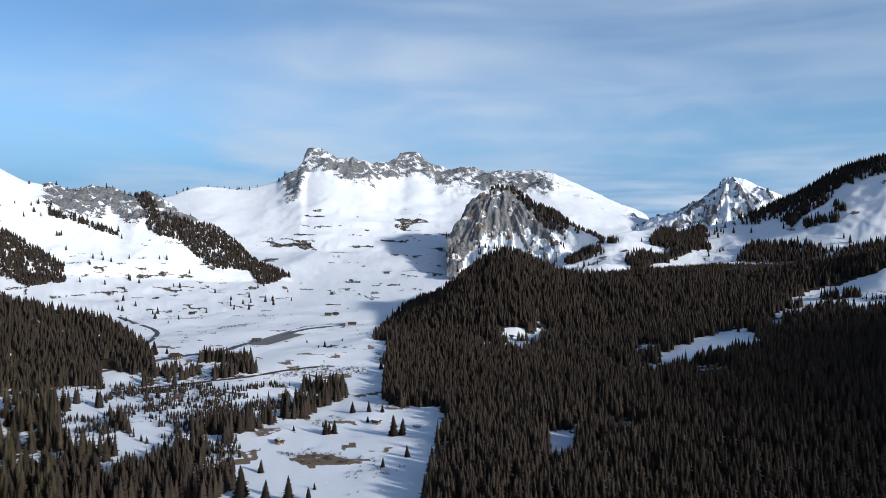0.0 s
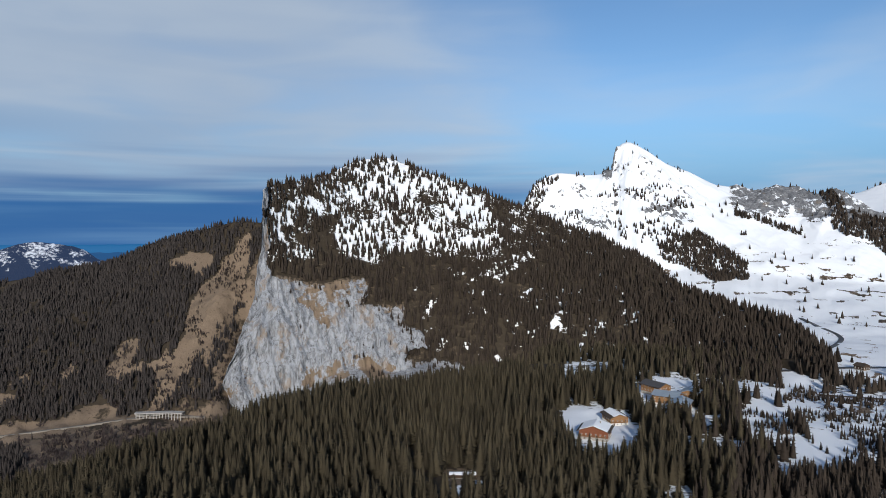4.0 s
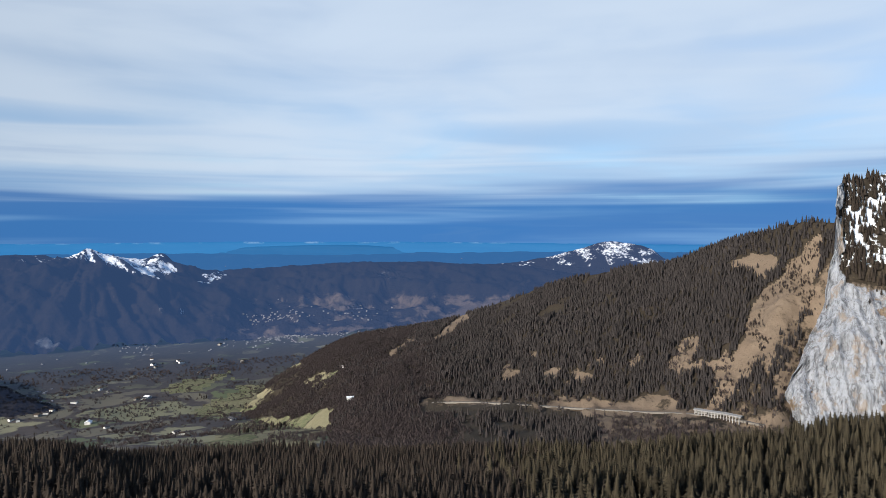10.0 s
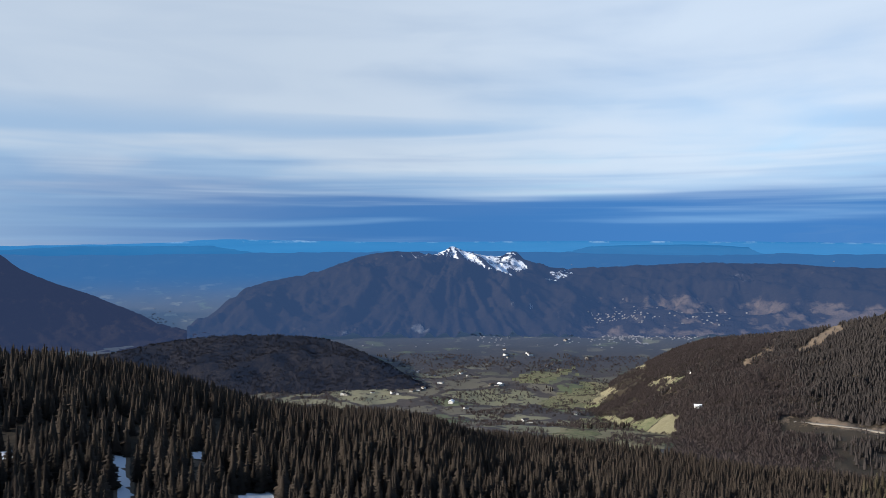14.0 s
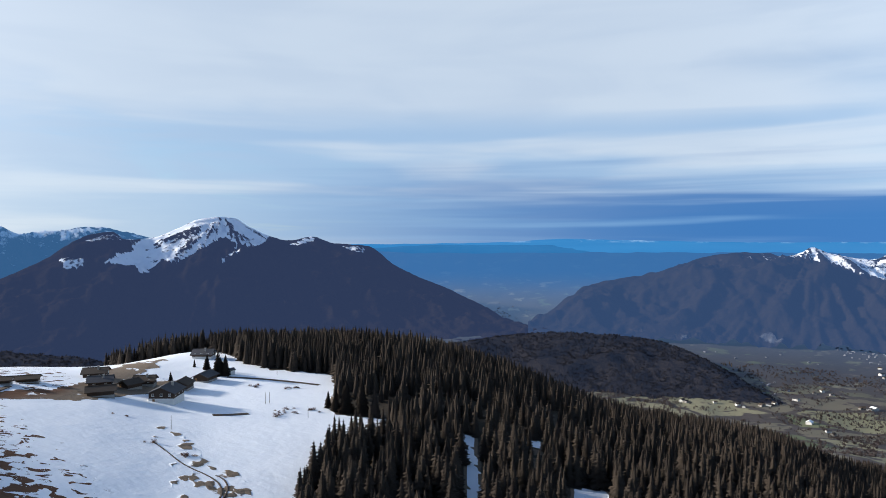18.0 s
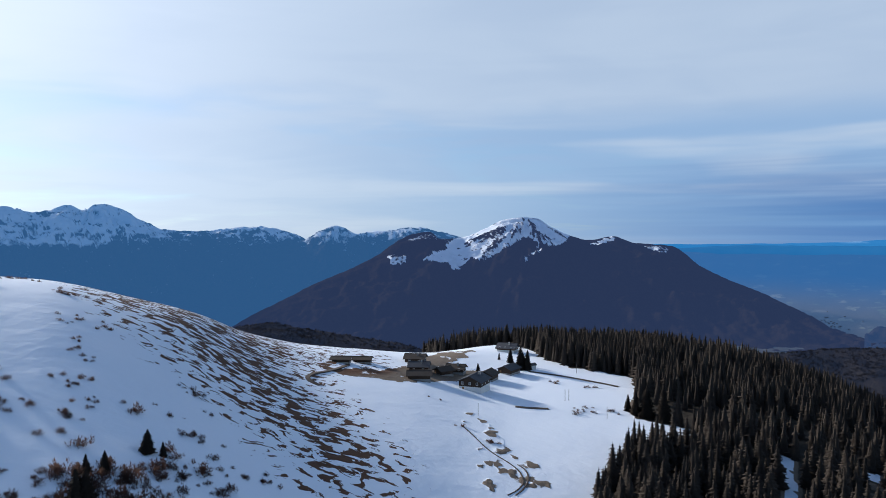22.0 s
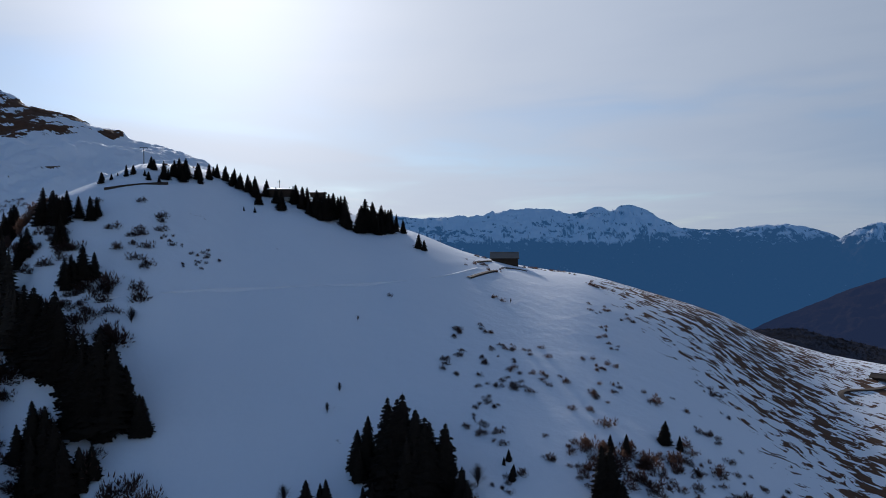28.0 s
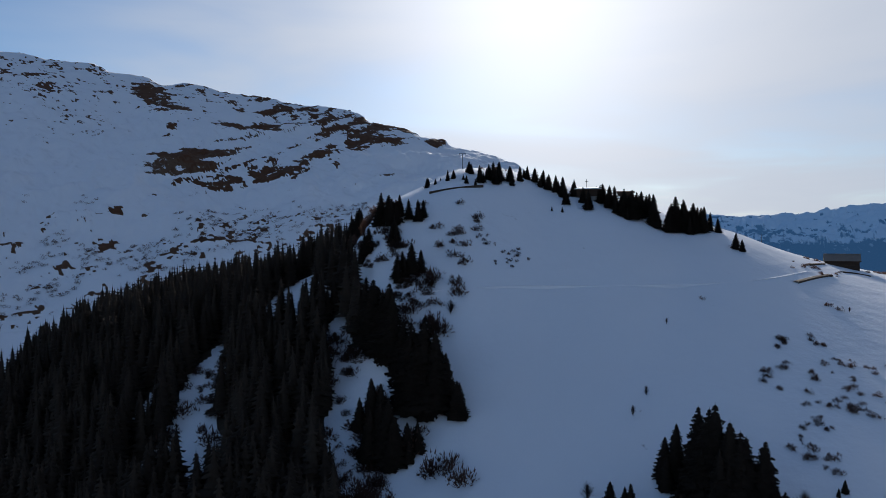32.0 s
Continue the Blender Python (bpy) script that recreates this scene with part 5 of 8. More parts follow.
def knoll_back_cover(s):
    n, fine = fbm(s.x, s.y, s.z * 1.5, 26, 5), 0.7 * fbm(s.x, s.y, s.z * 1.6, 9, 4) + 0.8 * fbm(s.x, s.y, s.z * 1.6, 3.5, 4)
    m = fbm(s.x, s.y, s.z, 90, 4)
    ledge = sum(rough_inside(q, s, 20, 0.7) for q in (LEDGE_1, LEDGE_2, LEDGE_3, LEDGE_4, LEDGE_5, LEDGE_6, LEDGE_7, LEDGE_8, LEDGE_9, LEDGE_10, LEDGE_11, LEDGE_12, LEDGE_13, LEDGE_14)) * smooth(-0.4, 0.25, n + fine)
    crest = smooth(0.05, 0.35, 0.6 * n + 0.9 * fine + 0.35 * m - 0.1) * smooth(3.2, 0.4, s.below) * smooth(238, 244, s.az)
    scrub = smooth(0.05, 0.35, 0.3 * n + fine + 0.5 * m - 0.13) * (0.35 + 0.65 * smooth(3.0, 0.5, s.el)) * smooth(240, 248, s.az)
    grey = smooth(0.0, 0.4, m + fine - 0.1) * np.exp(-((s.az - 268) / 3.5) ** 2 - ((s.el - 9.0) / 1.6) ** 2)
    bands = smooth(0.36, 0.56, fbm(s.x * 0.35, s.y * 0.35, s.z * 2.4, 22, 4) + 0.35 * m) * smooth(2.5, 4.5, s.el) * smooth(241, 244, s.az) * smooth(266, 258, s.az)
    dip = s.el + 0.36 * (s.az - 245.5)
    beds = smooth(0.16, 0.34, fbm(s.az / 1.5, dip / 0.26, dip * 0, 1.0, 5, 0.6)) * (0.16 + 0.9 * np.exp(-((dip - 8.7) / 0.9) ** 2) + 0.35 * np.exp(-((dip - 10.5) / 0.9) ** 2)) * smooth(238, 241, s.az) * smooth(263, 258, s.az) * smooth(1.5, 3.5, s.el)
    bare = np.clip(ledge + 0.9 * beds + 0.65 * bands + 0.6 * crest + 0.75 * scrub + 0.8 * grey, 0, 1)
    return 1.0 - bare, bare * 0.25 - 0.1, 0.75 + 0.2 * fine, 0.22 * bare


back_mountain = mountain("back_mountain", "steep snowy mountainside with bands of brown rock", BACK_MOUNTAIN, 800,
                         [[(230, 420, 2), (240, 400, -4), (250, 400, -26), (260, 400, -40), (270, 410, -56), (290, 500, -64), (328, 800, -100)]],
                         (300, 160), (190, 10), (1.15, 1.0), 10, LAND, knoll_back_cover, top_noise=1.6, lumps=70, crags=4.0)


def far_cover(snowline, amount, tan=0.0, pale=0.0, strata=0.0, caps=()):
    """snowline: (bearing, height angle) knots above which snow lies; strata: snow lying on level ledges; caps: outlines of snowfields."""
    def cover(s):
        n, m = fbm(s.x, s.y, s.z * 2, 150, 5), fbm(s.x, s.y, s.z * 2, 60, 5)
        fine = fbm(s.x, s.y, s.z * 2, 22, 4)
        line = np.interp(s.az, [q[0] for q in snowline], [q[1] for q in snowline])
        snow = smooth(-0.6, 0.6, s.el - line + 0.6 * n + 1.0 * m + 0.7 * fine) * amount * np.clip(0.95 + 0.4 * m, 0, 1.2) - 0.2
        for q, share in caps:
            snow = np.maximum(snow, rough_inside(q, s, 70, 0.35) * (amount * share + 0.55 * fine + 0.3 * m - 0.5 * smooth(0.55, 0.95, s.rib) - 0.3 * smooth(0.2, 0.6, fine + m)))
        if strata:
            ledge = fbm(s.x * 0.16, s.y * 0.16, s.z * 2.4 + 40 * n, 34, 4)
            snow = amount * smooth(-0.5, 0.5, (s.el - line + 0.5) * 0.30 + strata * 0.9 * ledge + 0.5 * m + 1.0 * fine + 0.45 * (s.rib - 0.25)) * smooth(-1.5, 0.2, s.el - 0.5 * smooth(197.5, 195.5, s.az) + 0.7 * m + 0.4 * fine)
        crag = sum(np.exp(-((s.az - a) / w) ** 2 - ((s.el - e) / h) ** 2) for a, e, w, h in ((124.5, -7.6, 1.3, 0.6), (130.2, -7.9, 1.2, 0.5), (102.0, -5.9, 1.2, 0.7), (99.8, -3.3, 1.0, 0.6), (117.0, -5.2, 0.3, 1.0)))
        rock = 1.9 * pale * crag * smooth(-0.1, 0.35, m + 0.5 * fine)
        foot = smooth(-4.0, -5.5, s.el) * smooth(116, 110, s.az) * 0.85
        grass = tan * (smooth(0.15, 0.5, n) + 0.9 * smooth(0.22, 0.45, 0.7 * m + 0.6 * fine)) + foot * smooth(-0.35, 0.2, m + 0.5 * n) if tan else 0.0
        return snow, rock - 0.8, grass - 0.8 + 0.3 * np.sign(tan), 0
    return cover


NO_SNOW = [(0, 20), (360, 20)]
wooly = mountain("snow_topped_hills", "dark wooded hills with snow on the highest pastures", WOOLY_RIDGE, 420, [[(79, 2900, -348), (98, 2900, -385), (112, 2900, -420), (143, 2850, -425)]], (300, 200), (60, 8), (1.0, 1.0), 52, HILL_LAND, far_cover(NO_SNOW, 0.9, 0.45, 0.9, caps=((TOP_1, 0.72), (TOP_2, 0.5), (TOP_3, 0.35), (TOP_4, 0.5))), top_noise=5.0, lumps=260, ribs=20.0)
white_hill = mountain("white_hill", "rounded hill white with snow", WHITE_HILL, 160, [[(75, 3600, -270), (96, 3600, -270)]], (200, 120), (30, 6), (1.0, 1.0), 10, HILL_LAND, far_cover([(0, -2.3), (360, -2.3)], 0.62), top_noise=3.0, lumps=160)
mountain("lone_mountain", "dark pyramid mountain with a snow-covered summit", SOLE_PEAK, 420, [[(136, 2800, -440), (143, 2800, -425), (160, 2800, -470), (192, 2800, -480)]], (350, 300), (80, 8), (1.1, 1.0), 30, FAR_HAZE_LAND, far_cover(NO_SNOW, 0.88, caps=((CAP_1, 1.0), (CAP_2, 0.7), (CAP_3, 0.75), (CAP_4, 0.6), (CAP_5, 0.8))), top_noise=3.0, lumps=150, ribs=17.0)
mountain("limestone_range", "far blue range of banded limestone peaks with snow", LIMESTONE, 360, [[(182, 3800, -440), (222, 3800, -440)]], (300, 300), (70, 6), (1.0, 1.0), 40, BLUE_HAZE_LAND, far_cover([(182, -0.1), (193, 0.1), (196, -0.2), (199, 0.2), (206, 0.2), (221, 0.2)], 0.95, strata=1.0), top_noise=9.0, lumps=240, ribs=34.0)
mountain("blue_peaks", "far blue peaks with thin snow", NOTCH, 200, [[(168, 3700, -440), (188, 3700, -440)]], (300, 300), (40, 6), (1.0, 1.0), 30, BLUE_HAZE_LAND, far_cover([(168, 0.0), (188, 0.0)], 0.9, strata=0.7), top_noise=6.0, lumps=220, ribs=24.0)
dark_foot = mountain("dark_foothill", "dark wooded foothill below the village", DARK_FOOT, 120, [[(166, 1700, -420), (200, 1700, -420)]], (300, 120), (24, 6), (1.0, 1.0), 16, FOOT_HAZE_LAND, lambda s: (-1.0, -1.0, -0.3 + 0.8 * fbm(s.x, s.y, s.x * 0, 120, 4), 0), top_noise=4.0, lumps=140)
wooded_foot = mountain("wooded_foothill", "dark wooded foothill in the valley", WOODED_FOOT, 140, [[(120, 1950, -450), (150, 1950, -450)]], (300, 90), (24, 6), (1.0, 1.0), 14, FOOT_HAZE_LAND, lambda s: (-1.0, -1.0, -0.3 + 0.8 * fbm(s.x, s.y, s.x * 0, 120, 4), 0), top_noise=4.0, lumps=140)


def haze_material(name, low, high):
    """The last blue hills before the horizon: haze painted on their surface as a glow."""
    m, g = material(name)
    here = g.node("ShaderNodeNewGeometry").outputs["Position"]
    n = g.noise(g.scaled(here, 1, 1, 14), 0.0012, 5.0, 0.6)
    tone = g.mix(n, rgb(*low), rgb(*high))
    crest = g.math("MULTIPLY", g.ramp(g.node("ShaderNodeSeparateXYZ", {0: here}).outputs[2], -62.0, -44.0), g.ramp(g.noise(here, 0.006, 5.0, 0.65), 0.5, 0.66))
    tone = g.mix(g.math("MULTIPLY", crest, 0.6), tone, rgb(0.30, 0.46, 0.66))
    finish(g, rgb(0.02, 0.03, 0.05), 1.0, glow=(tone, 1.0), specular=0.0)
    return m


# the hills emit these tones in place of haze before them
HAZE_NEAR = haze_material("blue_haze_glow", (0.008, 0.092, 0.25), (0.018, 0.15, 0.35))
HAZE_FAR = haze_material("horizon_haze_glow", (0.012, 0.14, 0.36), (0.03, 0.20, 0.44))
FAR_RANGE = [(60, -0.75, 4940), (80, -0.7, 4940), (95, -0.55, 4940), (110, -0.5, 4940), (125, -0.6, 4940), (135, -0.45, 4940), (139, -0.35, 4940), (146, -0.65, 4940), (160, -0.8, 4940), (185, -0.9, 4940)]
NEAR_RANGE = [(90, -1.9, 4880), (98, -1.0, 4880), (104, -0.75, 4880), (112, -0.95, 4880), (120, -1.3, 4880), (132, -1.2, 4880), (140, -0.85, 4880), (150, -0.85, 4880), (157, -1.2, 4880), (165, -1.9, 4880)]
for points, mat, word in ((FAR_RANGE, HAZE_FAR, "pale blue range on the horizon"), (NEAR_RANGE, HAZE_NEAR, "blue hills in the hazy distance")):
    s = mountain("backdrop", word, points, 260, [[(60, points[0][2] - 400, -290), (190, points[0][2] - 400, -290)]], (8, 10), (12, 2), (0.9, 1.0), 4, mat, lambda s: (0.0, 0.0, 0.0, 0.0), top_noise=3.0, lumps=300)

# ---- trees ----


def conifer(rng, tiers, points, trunk=True, skirt=0.03, width=0.18):
    """Unit-high spruce: drooping ragged tiers of branches round a thin trunk. Returns verts, triangles."""
    v, f = [], []
    if trunk:
        for k in range(4):
            a = k * math.pi / 2
            v.append((0.012 * math.cos(a), 0.012 * math.sin(a), 0))
        v.append((0, 0, 0.5))
        f += [(k, (k + 1) % 4, 4) for k in range(4)]
    for i in range(tiers):
        s = i / tiers
        z0 = skirt + (1 - skirt) * s ** 0.92
        z1 = min(1.0, z0 + (1.9 / tiers) * (1 - 0.35 * s) + 0.03)
        if i == tiers - 1:
            z1 = 1.0
        r = width * (1 - s) ** 0.85 + 0.014
        base, turn = len(v), rng.random() * 6.28
        cx, cy = rng.normal(0, 0.006, 2)
        v.append((cx, cy, z1))
        for k in range(points * 2):
            a = turn + k * math.pi / points
            q = r * (rng.uniform(0.8, 1.15) if k % 2 == 0 else rng.uniform(0.55, 0.8))
            v.append((cx + q * math.cos(a), cy + q * math.sin(a), z0 + (-0.02 if k % 2 == 0 else 0.025) + rng.normal(0, 0.006)))
        n = points * 2
        f += [(base, base + 1 + k, base + 1 + (k + 1) % n) for k in range(n)]
    return np.array(v), np.array(f)


def spruce(rng, whorls, arms, width=0.20, skirt=0.03, sprays=0):
    """Unit-high spruce of drooping single branches round a dark core; sprays: hanging side twigs on each branch."""
    v, f = [(0.0, 0.0, 0.97)], []
    for k in range(5):
        v.append((width * 0.55 * math.cos(k * 1.2566), width * 0.55 * math.sin(k * 1.2566), skirt + 0.05))
    f += [(0, 1 + k, 1 + (k + 1) % 5) for k in range(5)]
    lop, side = rng.uniform(0.85, 1.1), rng.random() * 6.28
    for i in range(whorls):
        s = (i + rng.uniform(-0.3, 0.3)) / whorls
        s = min(max(s, 0.0), 0.985)
        z, r = skirt + (1 - skirt) * s ** 0.95, width * (1 - s) ** 0.82 + 0.010
        r *= rng.uniform(0.82, 1.14)
        n = max(4, int(round(arms * (1 - 0.4 * s))))
        turn = rng.random() * 6.28
        for k in range(n):
            a = turn + k * 6.283 / n + rng.normal(0, 0.16)
            q = r * rng.uniform(0.72, 1.12) * (lop if math.cos(a - side) > 0 else 1.0)
            c, d = math.cos(a), math.sin(a)
            w = q * rng.uniform(0.30, 0.44) + 0.004
            rise = 0.05 * (1 - s) + 0.02
            i0 = len(v)
            v += [(0.0, 0.0, z + rise), (c * q * 0.55 - d * w, d * q * 0.55 + c * w, z - 0.006), (c * q * 0.55 + d * w, d * q * 0.55 - c * w, z - 0.006), (c * q, d * q, z - 0.018 + rng.normal(0, 0.008))]
            f += [(i0, i0 + 1, i0 + 3), (i0, i0 + 3, i0 + 2)]
            for j in range(sprays):
                u, e = rng.uniform(0.35, 1.0), rng.choice((-1, 1)) * rng.uniform(0.3, 1.0) * w
                x, y = c * q * u - d * e * (1.1 - u), d * q * u + c * e * (1.1 - u)
                i1, t = len(v), 0.16 * q
                v += [(x - c * t, y - d * t, z + rise * (1 - u)), (x + c * t, y + d * t, z + rise * (1 - u) - 0.006), (x + c * 0.3 * t, y + d * 0.3 * t, z - 0.020 - 0.02 * (1 - s))]
                f.append((i1, i1 + 1, i1 + 2))
    i0 = len(v)
    v += [(-0.006, 0, 0.93), (0.006, 0, 0.93), (0, 0.006, 0.93), (0, 0, 1.02)]
    f += [(i0, i0 + 1, i0 + 3), (i0 + 1, i0 + 2, i0 + 3), (i0 + 2, i0, i0 + 3)]
    return np.array(v), np.array(f)


def bare_tree(rng, twigs=26, spread=0.34, low=0.45, thin=0.014):
    """Unit-high leafless broadleaf: a fan of thin forked twigs that fill a rounded crown."""
    v, f = [], []
    for k in range(twigs):
        a, root = rng.random() * 6.28, np.array((0, 0, rng.uniform(0.0, low)))
        e = rng.uniform(0.15, 1.5)
        reach = rng.uniform(0.75, 1.0)
        tip = np.array((math.cos(a) * math.cos(e) * spread * reach, math.sin(a) * math.cos(e) * spread * reach, max(0.05, low * 0.6 + (1 - low * 0.6) * math.sin(e) * reach)))
        mid = root + (tip - root) * rng.uniform(0.4, 0.6) + np.array((0, 0, 0.04))
        side = np.array((-math.sin(a), math.cos(a), 0)) * thin
        fork = tip + rng.normal(0, 0.10, 3)
        fork[2] = max(0.03, fork[2])
        i = len(v)
        v += [tuple(root - side), tuple(root + side), tuple(mid - side), tuple(mid + side), tuple(tip), tuple(fork)]
        f += [(i, i + 1, i + 3), (i, i + 3, i + 2), (i + 2, i + 3, i + 4), (i + 3, i + 2, i + 5)]
    return np.array(v), np.array(f)


def bush(rng, twigs=150, wide=0.6, thin=0.024):
    """Unit-high leafless bush: short twigs filling a ragged dome."""
    v, f = [], []
    lobes = [(rng.normal(0, 0.28), rng.normal(0, 0.28), rng.uniform(0.55, 1.0)) for _ in range(5)]
    for k in range(twigs):
        lx, ly, lz = lobes[k % 5]
        a, e, q = rng.random() * 6.28, math.asin(rng.random()), rng.random() ** 0.5
        out = np.array((math.cos(a) * math.cos(e), math.sin(a) * math.cos(e), 0.35 + math.sin(e)))
        p = np.array((lx + wide * 0.75 * q * math.cos(a) * math.cos(e), ly + wide * 0.75 * q * math.sin(a) * math.cos(e), max(0.02, lz * q * math.sin(e) * 0.85)))
        tip = p + out * rng.uniform(0.10, 0.24)
        side = np.array((-math.sin(a), math.cos(a), rng.normal(0, 0.5))) * thin
        i = len(v)
        v += [tuple(p - side), tuple(p + side), tuple(tip), tuple(p + out * 0.1 + rng.normal(0, 0.09, 3))]
        f += [(i, i + 1, i + 2), (i, i + 1, i + 3)]
    return np.array(v), np.array(f)


def feather_crown(rng, pieces=11):
    """Unit-high far leafless tree: loose upright sprays of twigs filling a rounded crown."""
    v, f = [], []
    for k in range(pieces):
        a, q, z = rng.random() * 6.28, 0.30 * rng.random() ** 0.6, rng.uniform(0.02, 0.62)
        q *= 1.0 - 0.5 * abs(z - 0.35)
        x, y, b = q * math.cos(a), q * math.sin(a), rng.random() * 6.28
        w, h = rng.uniform(0.06, 0.13), rng.uniform(0.24, 0.42)
        v += [(x - w * math.cos(b), y - w * math.sin(b), z), (x + w * math.cos(b), y + w * math.sin(b), z + rng.uniform(-0.05, 0.05)), (x * 1.25 + rng.normal(0, 0.04), y * 1.25 + rng.normal(0, 0.04), min(1.0, z + h))]
        f.append((3 * k, 3 * k + 1, 3 * k + 2))
    return np.array(v), np.array(f)


rng = np.random.default_rng(5)
KINDS = {
    "near": [spruce(rng, 14, 7, 0.235) for _ in range(8)],
    "middle": [spruce(rng, 7, 5, 0.265) for _ in range(10)],
    "far": [spruce(rng, 4, 5, 0.285) for _ in range(8)],
    "dot": [conifer(rng, 2, 4, False, 0.0, 0.22) for _ in range(5)],
    "bare": [bare_tree(rng, 16, 0.30, 0.45, 0.022) for _ in range(5)],
    "crown": [feather_crown(rng) for _ in range(9)],
    "bush": [bush(rng, 190, 0.6, 0.036) for _ in range(6)],
    "tuft": [bush(rng, 46, 0.6, 0.045) for _ in range(7)],
}


def wood_mesh(name, places, kind, low, high, material, seed, label, category="forest", plump=1.0):
    """One object of many trees at the places, low to high metres tall."""
    rng = np.random.default_rng(seed)
    shapes = KINDS[kind]
    pick = rng.integers(0, len(shapes), len(places))
    verts, faces, tints, forms, start = [], [], [], [], 0
    for k, (v, f) in enumerate(shapes):
        p = places[pick == k]
        if not len(p):
            continue
        h = low + (high - low) * rng.beta(2.2, 2.0, len(p))
        w = h * rng.uniform(0.8, 1.25, len(p)) * plump
        a = rng.random(len(p)) * 6.28
        c, s = np.cos(a)[:, None], np.sin(a)[:, None]
        x = (v[None, :, 0] * c - v[None, :, 1] * s) * w[:, None] + p[:, :1]
        y = (v[None, :, 0] * s + v[None, :, 1] * c) * w[:, None] + p[:, 1:2]
        z = v[None, :, 2] * h[:, None] + p[:, 2:3] - 0.3
        verts.append(np.stack([x, y, z], -1).reshape(-1, 3))
        faces.append((f[None] + (np.arange(len(p)) * len(v))[:, None, None] + start).reshape(-1, 3))
        tints.append(np.repeat(rng.random(len(p)), len(v)))
        r = np.maximum(np.hypot(v[:, 0], v[:, 1]), 0.02)
        ux, uy = v[:, 0] / r, v[:, 1] / r
        forms.append(np.stack([ux * c - uy * s, ux * s + uy * c, c * 0 * ux, c * 0 * ux + 1], -1).reshape(-1, 4))
        start += len(p) * len(v)
    if not verts:
        return None
    me = mesh_arrays(name, np.concatenate(verts), np.concatenate(faces), material, {"tint": np.concatenate(tints), **({"form": np.concatenate(forms)} if kind in ("near", "middle", "far", "dot") else {})}, shade=False)
    return tagged(new(name, me), label, category, kind="stuff")


def by_range(p, lo, hi):
    d = np.hypot(p[:, 0], p[:, 1])
    return p[(d >= lo) & (d < hi)]


# woods of the near ground
clump = fbm(G.x, G.y, G.x * 0 + 1, 60, 3)
dens = np.where(wood > 0.9, 1 / 12.0, wood / 40.0) * (G.d < 1450)
holes = np.where((G.az > 8) & (G.az < 36), 0.22, 0.0)
broad = smooth(27, 34, G.az) * smooth(90, 84, G.az)
dens = dens * np.where(G.d > 650, 0.6, 1.0) * (1 - 0.62 * broad) * np.where((G.az > 88) & (G.az < 156), 0.62, 1.0) * smooth(-0.75, -0.35, clump - holes)
open_side = (G.el + np.degrees(14 / np.maximum(G.d, 50)) > np.maximum.accumulate(np.where(G.d < 60, -60, G.el), axis=1)) & (G.el > -25)
places = ground.scatter(np.where(open_side, dens, 0), 11)
turn = np.degrees(np.arctan2(-places[:, 0], places[:, 1])) % 360
blend = turn + np.random.default_rng(9).normal(0, 3.0, len(turn))
old = (blend > 32) & (blend < 86)
grown, tall, short = places[old], places[~old & ((turn <= 60) | (turn > 200))], places[~old & (turn > 60) & (turn <= 200)]
wood_mesh("spruce_forest", by_range(grown, 0, 640), "near", 12, 23, SUNLIT_OLIVE, 6, "tall olive-green spruce forest below the cliff")
wood_mesh("spruce_forest", by_range(grown, 640, 1500), "middle", 11, 21, SUNLIT_OLIVE, 16, "tall spruce forest at the foot of the cliff mountain")
wood_mesh("spruce_forest", by_range(tall, 0, 300), "near", 9, 19, SPRUCE, 1, "dense dark spruce forest beside the snowy knoll")
wood_mesh("spruce_forest", by_range(tall, 300, 640), "middle", 8, 18, SPRUCE, 2, "dense dark green spruce forest on the valley floor")
wood_mesh("spruce_forest", by_range(short, 0, 300), "near", 8, 16.5, SPRUCE, 7, "dense dark green spruce forest on the near slope")
wood_mesh("spruce_forest", by_range(short, 300, 640), "middle", 8, 16.5, SPRUCE, 8, "dense dark spruce forest along the crest")
wood_mesh("spruce_forest", by_range(np.concatenate([tall, short]), 640, 1500), "far", 9, 17, SPRUCE, 3, "dark spruce forest across the snowy valley")
places = ground.scatter(np.where(open_side, 0, dens * 0.6), 10)
wood_mesh("spruce_forest", places, "dot", 9, 17, SPRUCE, 3, "spruce forest on the far side of the crest")

dens = np.where(young, smooth(-0.3, 0.2, fbm(G.x, G.y, G.x * 0 + 14, 22, 3)) / 10.0, 0)
wood_mesh("young_wood", ground.scatter(dens, 61), "middle", 2.5, 6.5, SPRUCE, 62, "open wood of young spruces on the snow")
# woods of the hills
p = wood_hill.scatter(np.where(wood_hill.front & (wood_hill.cover[0] < 0.5), 1 / 28.0, 0), 12)
wood_mesh("hill_forest", p, "far", 10, 18, SPRUCE, 4, "dense dark spruce forest on the low hill")
n = fbm(pasture.x, pasture.y, pasture.x * 0, 90, 4)
dens = np.where(n > 0.5, 1 / 400.0, 1 / 9000.0)
for q in (PASTURE_WOOD_1, PASTURE_WOOD_2, PASTURE_WOOD_3, PASTURE_WOOD_4, PASTURE_WOOD_5):
    dens = np.where(rough_inside(q, pasture, 60, 0.7), smooth(-0.6, -0.2, n) / 26.0, dens)
dens = dens + smooth(1.3, 0.6, pasture.below + 0.5 * n) * smooth(-22, -26, pasture.az) / 30.0
p = pasture.scatter(np.where(pasture.front, dens, 0), 13)
wood_mesh("ridge_forest", p, "far", 10, 20, SPRUCE, 5, "spruce stands along the snowy pasture ridge")
